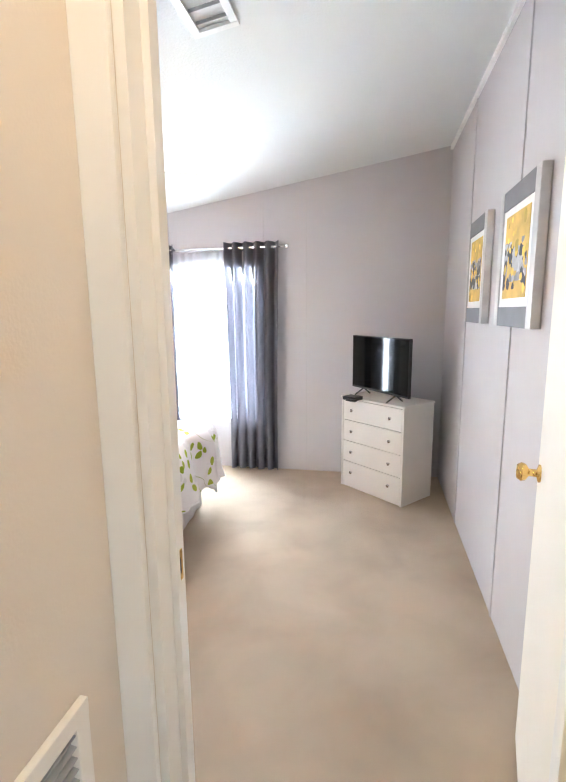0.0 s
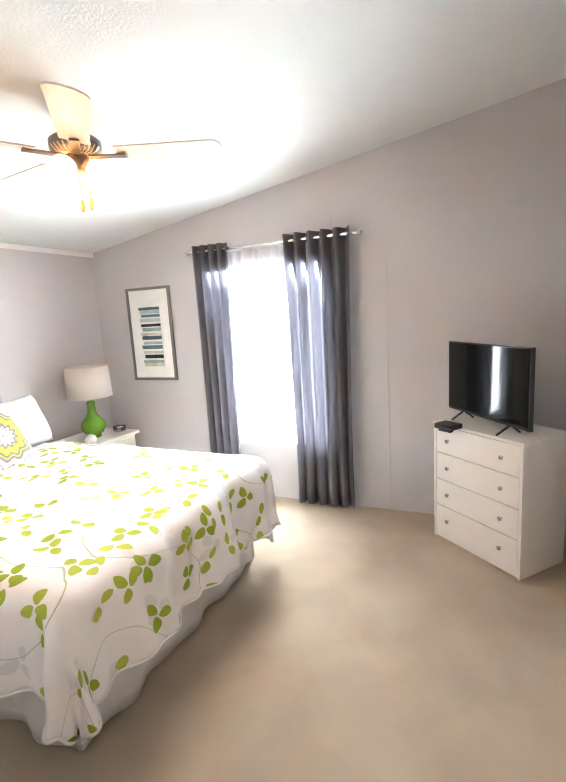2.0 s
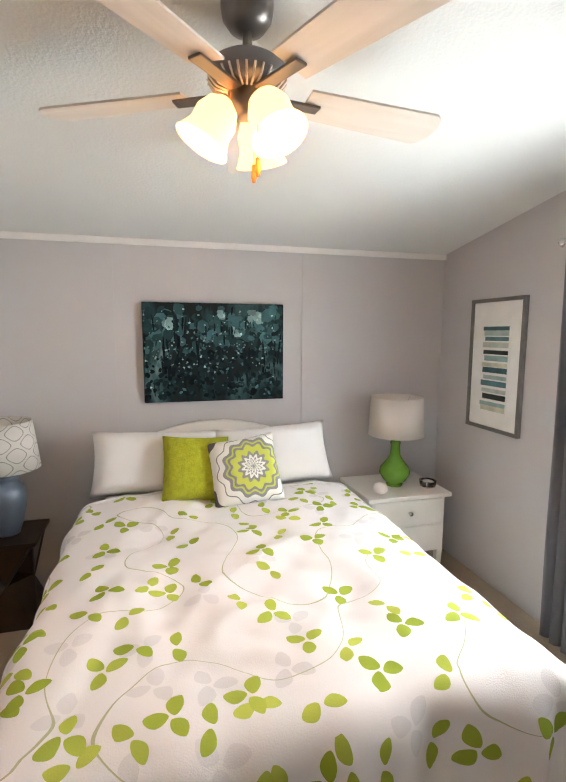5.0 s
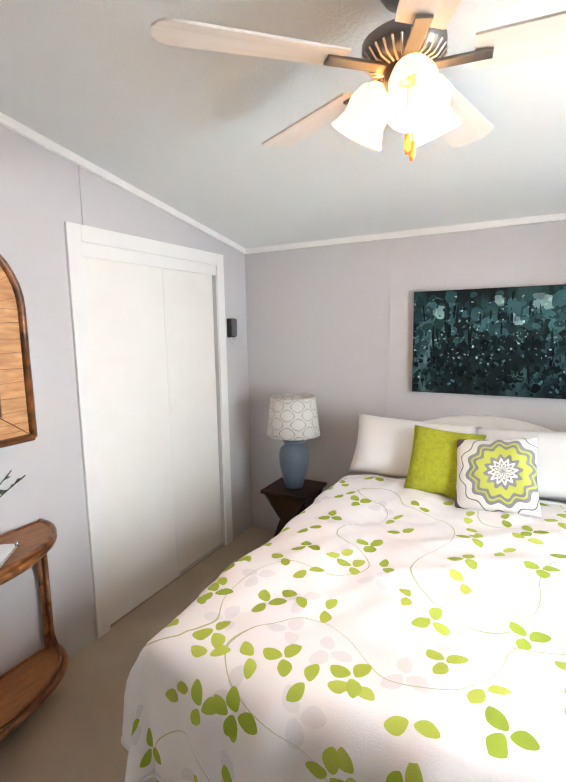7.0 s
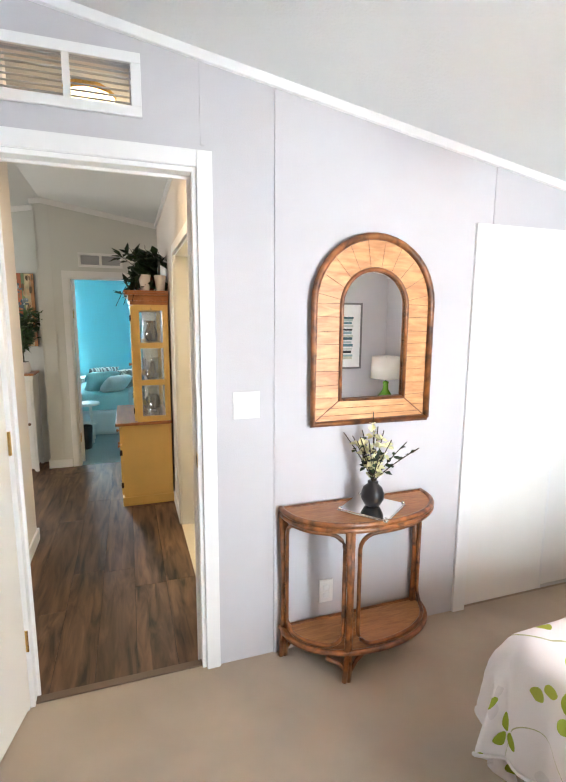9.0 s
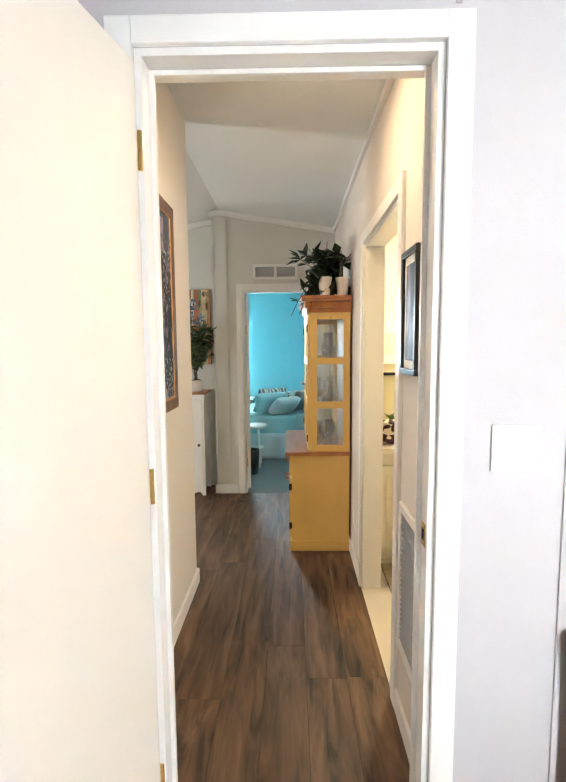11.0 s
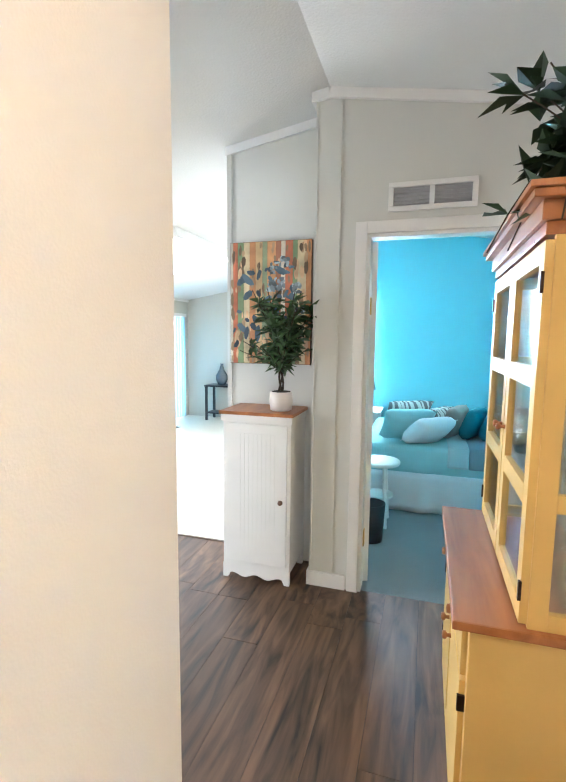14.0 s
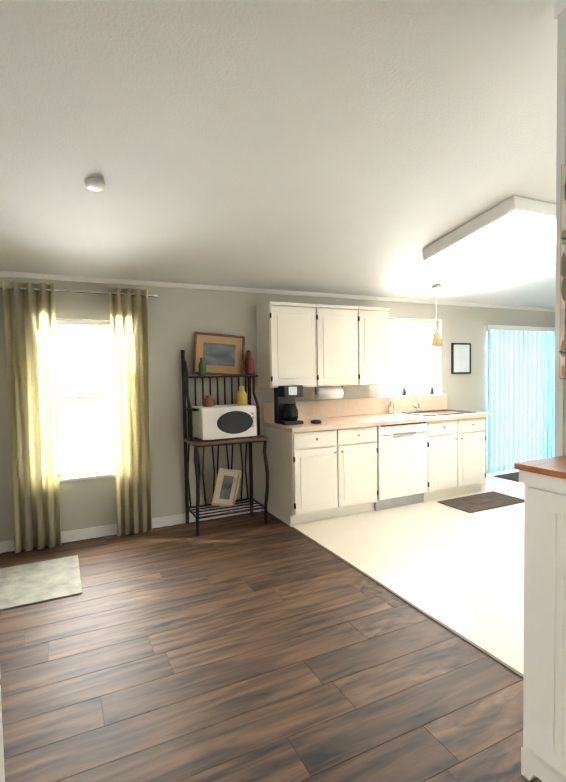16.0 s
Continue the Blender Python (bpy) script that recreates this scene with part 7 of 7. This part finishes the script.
# ---- things: bathroom ----
va = thing("bathroom_vanity", "cream bathroom vanity cabinet with panelled doors", "vanity", pose(0, 0, 0))
part("body", bx(-1.5, -0.118, -2.345, -1.84, 0.08, 0.74, 0.003), M_CREAM, va)
part("toe_kick", bx(-1.5, -0.118, -2.345, -1.90, 0, 0.08), M_CREAM, va)
part("worktop", bx(-1.52, -0.115, -2.348, -1.80, 0.74, 0.78, 0.008), M_CREAM, va, "cream vanity top")
for k in range(3):
    x1 = -0.14 - 0.45 * k
    d_ = part("door", bx(x1 - 0.43, x1, -1.84, -1.822, 0.11, 0.66, 0.004), M_CREAM, va)
    part("raised_panel", bx(x1 - 0.37, x1 - 0.06, -1.823, -1.817, 0.17, 0.60, 0.003), M_CREAM, d_)
    for z in (0.16, 0.54):
        part("hinge", bx(x1 - 0.004, x1 + 0.008, -1.826, -1.812, z, z + 0.05), M_BRONZE, d_, "dark hinge")
vl = thing("vanity_light", "glowing vanity bulb light over the basin", "vanity light", pose(-0.75, -2.345, 1.72))
part("bar", bx(-0.3, 0.3, 0, 0.04, 0, 0.09, 0.005), M_BRASS, vl)
for k in range(3):
    part("bulb", lathe([(0.0, -0.05), (0.035, -0.035), (0.05, 0), (0.035, 0.035), (0.0, 0.05)], 18, False), M_VANITYBULB, vl, "lit round bulb", True).location = (-0.2 + 0.2 * k, 0.09, 0.045)
point_light("vanity_bulbs", -0.75, -2.18, 1.75, 19, (1.0, 0.82, 0.52), 0.12)
picture("framed_print", "pale beach print in a white frame in the bathroom", "picture", pose(-0.38, -2.348, 1.30), 0.40, 0.30, 0.02, M_MAT, 0.05, M_MAT, painted_art("pale_beach", [(0.0, (0.45, 0.40, 0.30)), (0.5, (0.62, 0.64, 0.60)), (0.7, (0.75, 0.72, 0.62))], 4), 0.02)
tw = thing("towel_shelf", "dark wall shelf with a plum hand towel below", "towel rail", pose(-0.45, -2.348, 1.22))
part("shelf", bx(-0.36, 0.30, 0, 0.10, 0, 0.02, 0.003), M_BLACK, tw)
part("rail", rod_bm([(-0.36, 0.05, -0.10), (0.0, 0.05, -0.10)], 0.006, 8), M_BRONZE, tw)
part("towel", bx(-0.33, -0.08, 0.035, 0.068, -0.42, -0.09, 0.014), M_PLUM, tw, "plum hand towel")
pp = planter("potted_plant", "small light-green trailing plant on the vanity", pose(-0.32, -2.05, 0.781), [(0.04, 0), (0.055, 0.05), (0.058, 0.08)], M_POT)
sprays(pp, (0, 0, 0.08), 10, 0.12, 0.14, mat("light_green_leaf", (0.16, 0.26, 0.04), 0.5, var=0.3, island=0.3), 7, 0.07, seed=6, width=0.7)
o = part("toiletry_bag", pillow(0.16, 0.17, 0.08, 10), painted_art("zigzag_print", [(0.0, (0.05, 0.01, 0.03)), (0.49, (0.06, 0.02, 0.04)), (0.51, (0.7, 0.62, 0.5)), (1.0, (0.7, 0.62, 0.5))], 20, (1, 1, 2), 0, 0), None, "", True)
o.matrix_basis = pose(-0.20, -1.93, 0.781)
tagged(o, "zigzag-print toiletry bag on the vanity", "bag")
bm = bmesh.new()
box(bm, -0.98, -0.16, -1.79, -1.0, 0.0, 0.02, 0.008)
tagged(part("bath_rug", bm, M_SHAG), "taupe shag bath rug on the bathroom floor", "rug")

# ---- things: guest room ----
gb = thing("guest_bed", "bed with aqua cover, striped throw and pale bed skirt", "bed", pose(0.1, -5.32, 0))
part("mattress", bx(-1.0, 0.95, -0.68, 0.68, 0.30, 0.56, 0.05), M_TEAL, gb, "aqua bed cover", True)
part("base", bx(-0.98, 0.93, -0.66, 0.66, 0.06, 0.30, 0.01), M_SKIRT, gb)
for y0, x0, x1, nx_, ny_ in ((0.685, -1.0, 0.95, 0, 1),):
    s_ = part("bed_skirt", hanging(line_path(x0, y0, x1, y0, nx_, ny_), 0.01, 0.34, 18, 0.015), M_SKIRT, gb, "pale gathered bed skirt", True)
    s_.modifiers.new("thickness", "SOLIDIFY").thickness = 0.004
s_ = part("bed_skirt", hanging(line_path(0.955, 0.68, 0.955, -0.68, 1, 0), 0.01, 0.34, 18, 0.015), M_SKIRT, gb, "pale gathered bed skirt", True)
s_.modifiers.new("thickness", "SOLIDIFY").thickness = 0.004
for k, c in enumerate(((0.55, 0.66, 0.66), (0.28, 0.36, 0.40), (0.60, 0.62, 0.50), (0.36, 0.50, 0.55), (0.62, 0.68, 0.66))):
    part("throw_stripe", bx(0.10 - 0.16 * k, 0.255 - 0.16 * k, -0.70, 0.70, 0.40, 0.575, 0.02), cloth("throw_stripe", c, 0.05), gb, "striped bed throw")
M_STRIPED = painted_art("striped_linen", [(0.0, (0.20, 0.20, 0.19)), (0.49, (0.24, 0.23, 0.22)), (0.51, (0.70, 0.70, 0.64)), (1.0, (0.74, 0.74, 0.68))], 9, (4, 0.3, 0.3), 0, 0.2, 0.9)
for x, y, w, m_, lean, tz in ((0.72, -4.92, 0.44, M_TEAL, 40, 20), (0.74, -5.22, 0.44, M_STRIPED, 30, 30), (0.50, -5.02, 0.38, M_STRIPED, 25, 60), (0.34, -5.08, 0.38, cloth("taupe_linen", (0.42, 0.38, 0.34), 0.1, 0.2), 20, 70),
                              (0.18, -5.1, 0.36, M_TEALDARK, 22, 70), (0.04, -5.05, 0.30, M_TEALDARK, 20, 75), (0.58, -4.84, 0.40, M_LINEN, 50, 40)):
    p = part("cushion", pillow(w, w * 0.75, 0.14, 12), m_, None, "", True)
    p.matrix_basis = pose(x, y, 0.58, -lean, 0, tz)
    tagged(p, "cushion in aqua, grey and teal on the guest bed", "cushion", "guest bed cushions")
gt = thing("stool_table", "small round white three-legged side table", "side table", pose(0.86, -4.35, 0))
part("tabletop", lathe([(0.15, 0.47), (0.155, 0.48), (0.155, 0.495), (0.15, 0.50)], 28), M_WHITE, gt, "", True)
for k in range(3):
    a = 2.1 * k
    part("leg", rod_bm([(0.13 * math.cos(a), 0.13 * math.sin(a), 0), (0.08 * math.cos(a), 0.08 * math.sin(a), 0.47)], 0.014, 8), M_WHITE, gt)
part("lower_shelf", lathe([(0.11, 0.22), (0.11, 0.235)], 24), M_WHITE, gt)
wb = part("waste_bin", lathe([(0.085, 0), (0.10, 0.27), (0.094, 0.27), (0.08, 0.01)], 22), M_BLACK, None, "", True)
wb.location = (0.88, -4.02, 0.001)
tagged(wb, "black round waste bin beside the side table", "waste bin")
table_lamp("aqua table lamp with a teal shade behind the guest bed", pose(1.25, -6.1, 0.62), [(0.05, 0), (0.07, 0.05), (0.05, 0.15), (0.02, 0.2)], M_BLUECER, [(0.17, 0), (0.12, 0.22)], M_TEAL, 0.03)
gn = thing("nightstand", "plain white nightstand under the aqua lamp", "nightstand", pose(1.25, -6.12, 0))
part("body", bx(-0.22, 0.22, -0.2, 0.2, 0.0, 0.60, 0.004), M_WHITE, gn)
part("top", bx(-0.24, 0.24, -0.22, 0.22, 0.60, 0.62, 0.004), M_WHITE, gn)
curtain("curtain", "pale blue floral curtain at the added guest room window", pose(1.43, -6.33, 0), 0.50, 2.1, cloth("pale_floral", (0.62, 0.74, 0.80), 0.4, 0.3, scale=9), 8, 0.03, False, bottom=0.02)

# ---- floor planks ----
PW = 0.178
bm = bmesh.new()
box(bm, -PW / 2 + 0.0012, PW / 2 - 0.0012, -0.6, 0.6, -0.005, 0.0, 0.0008)
me = bpy.data.meshes.new("plank")
bm.to_mesh(me)
bm.free()
me.materials.append(M_PLANK)


def plank(x, y0, y1):
    if y1 - y0 < 0.03:
        return
    ob = new("plank", me)
    ob.parent = floor_hall
    ob.matrix_basis = Matrix.Translation((x, (y0 + y1) / 2, 0)) @ Matrix.Diagonal((1, (y1 - y0 - 0.002) / 1.2, 1, 1))


rnd = random.Random(2)
x = 0.0 + PW / 2
while x < 4.66:
    lo = -3.32 if x < 1.0 else -3.65 if x > 1.76 else -3.56
    hi = -0.03 if x < 1.0 else -0.12
    if 1.0 < x < 1.1:
        hi = -1.58
    y = lo - rnd.uniform(0, 1.1)
    while y < hi:
        plank(x, max(lo, y), min(hi, y + 1.2))
        y += 1.2
    x += PW
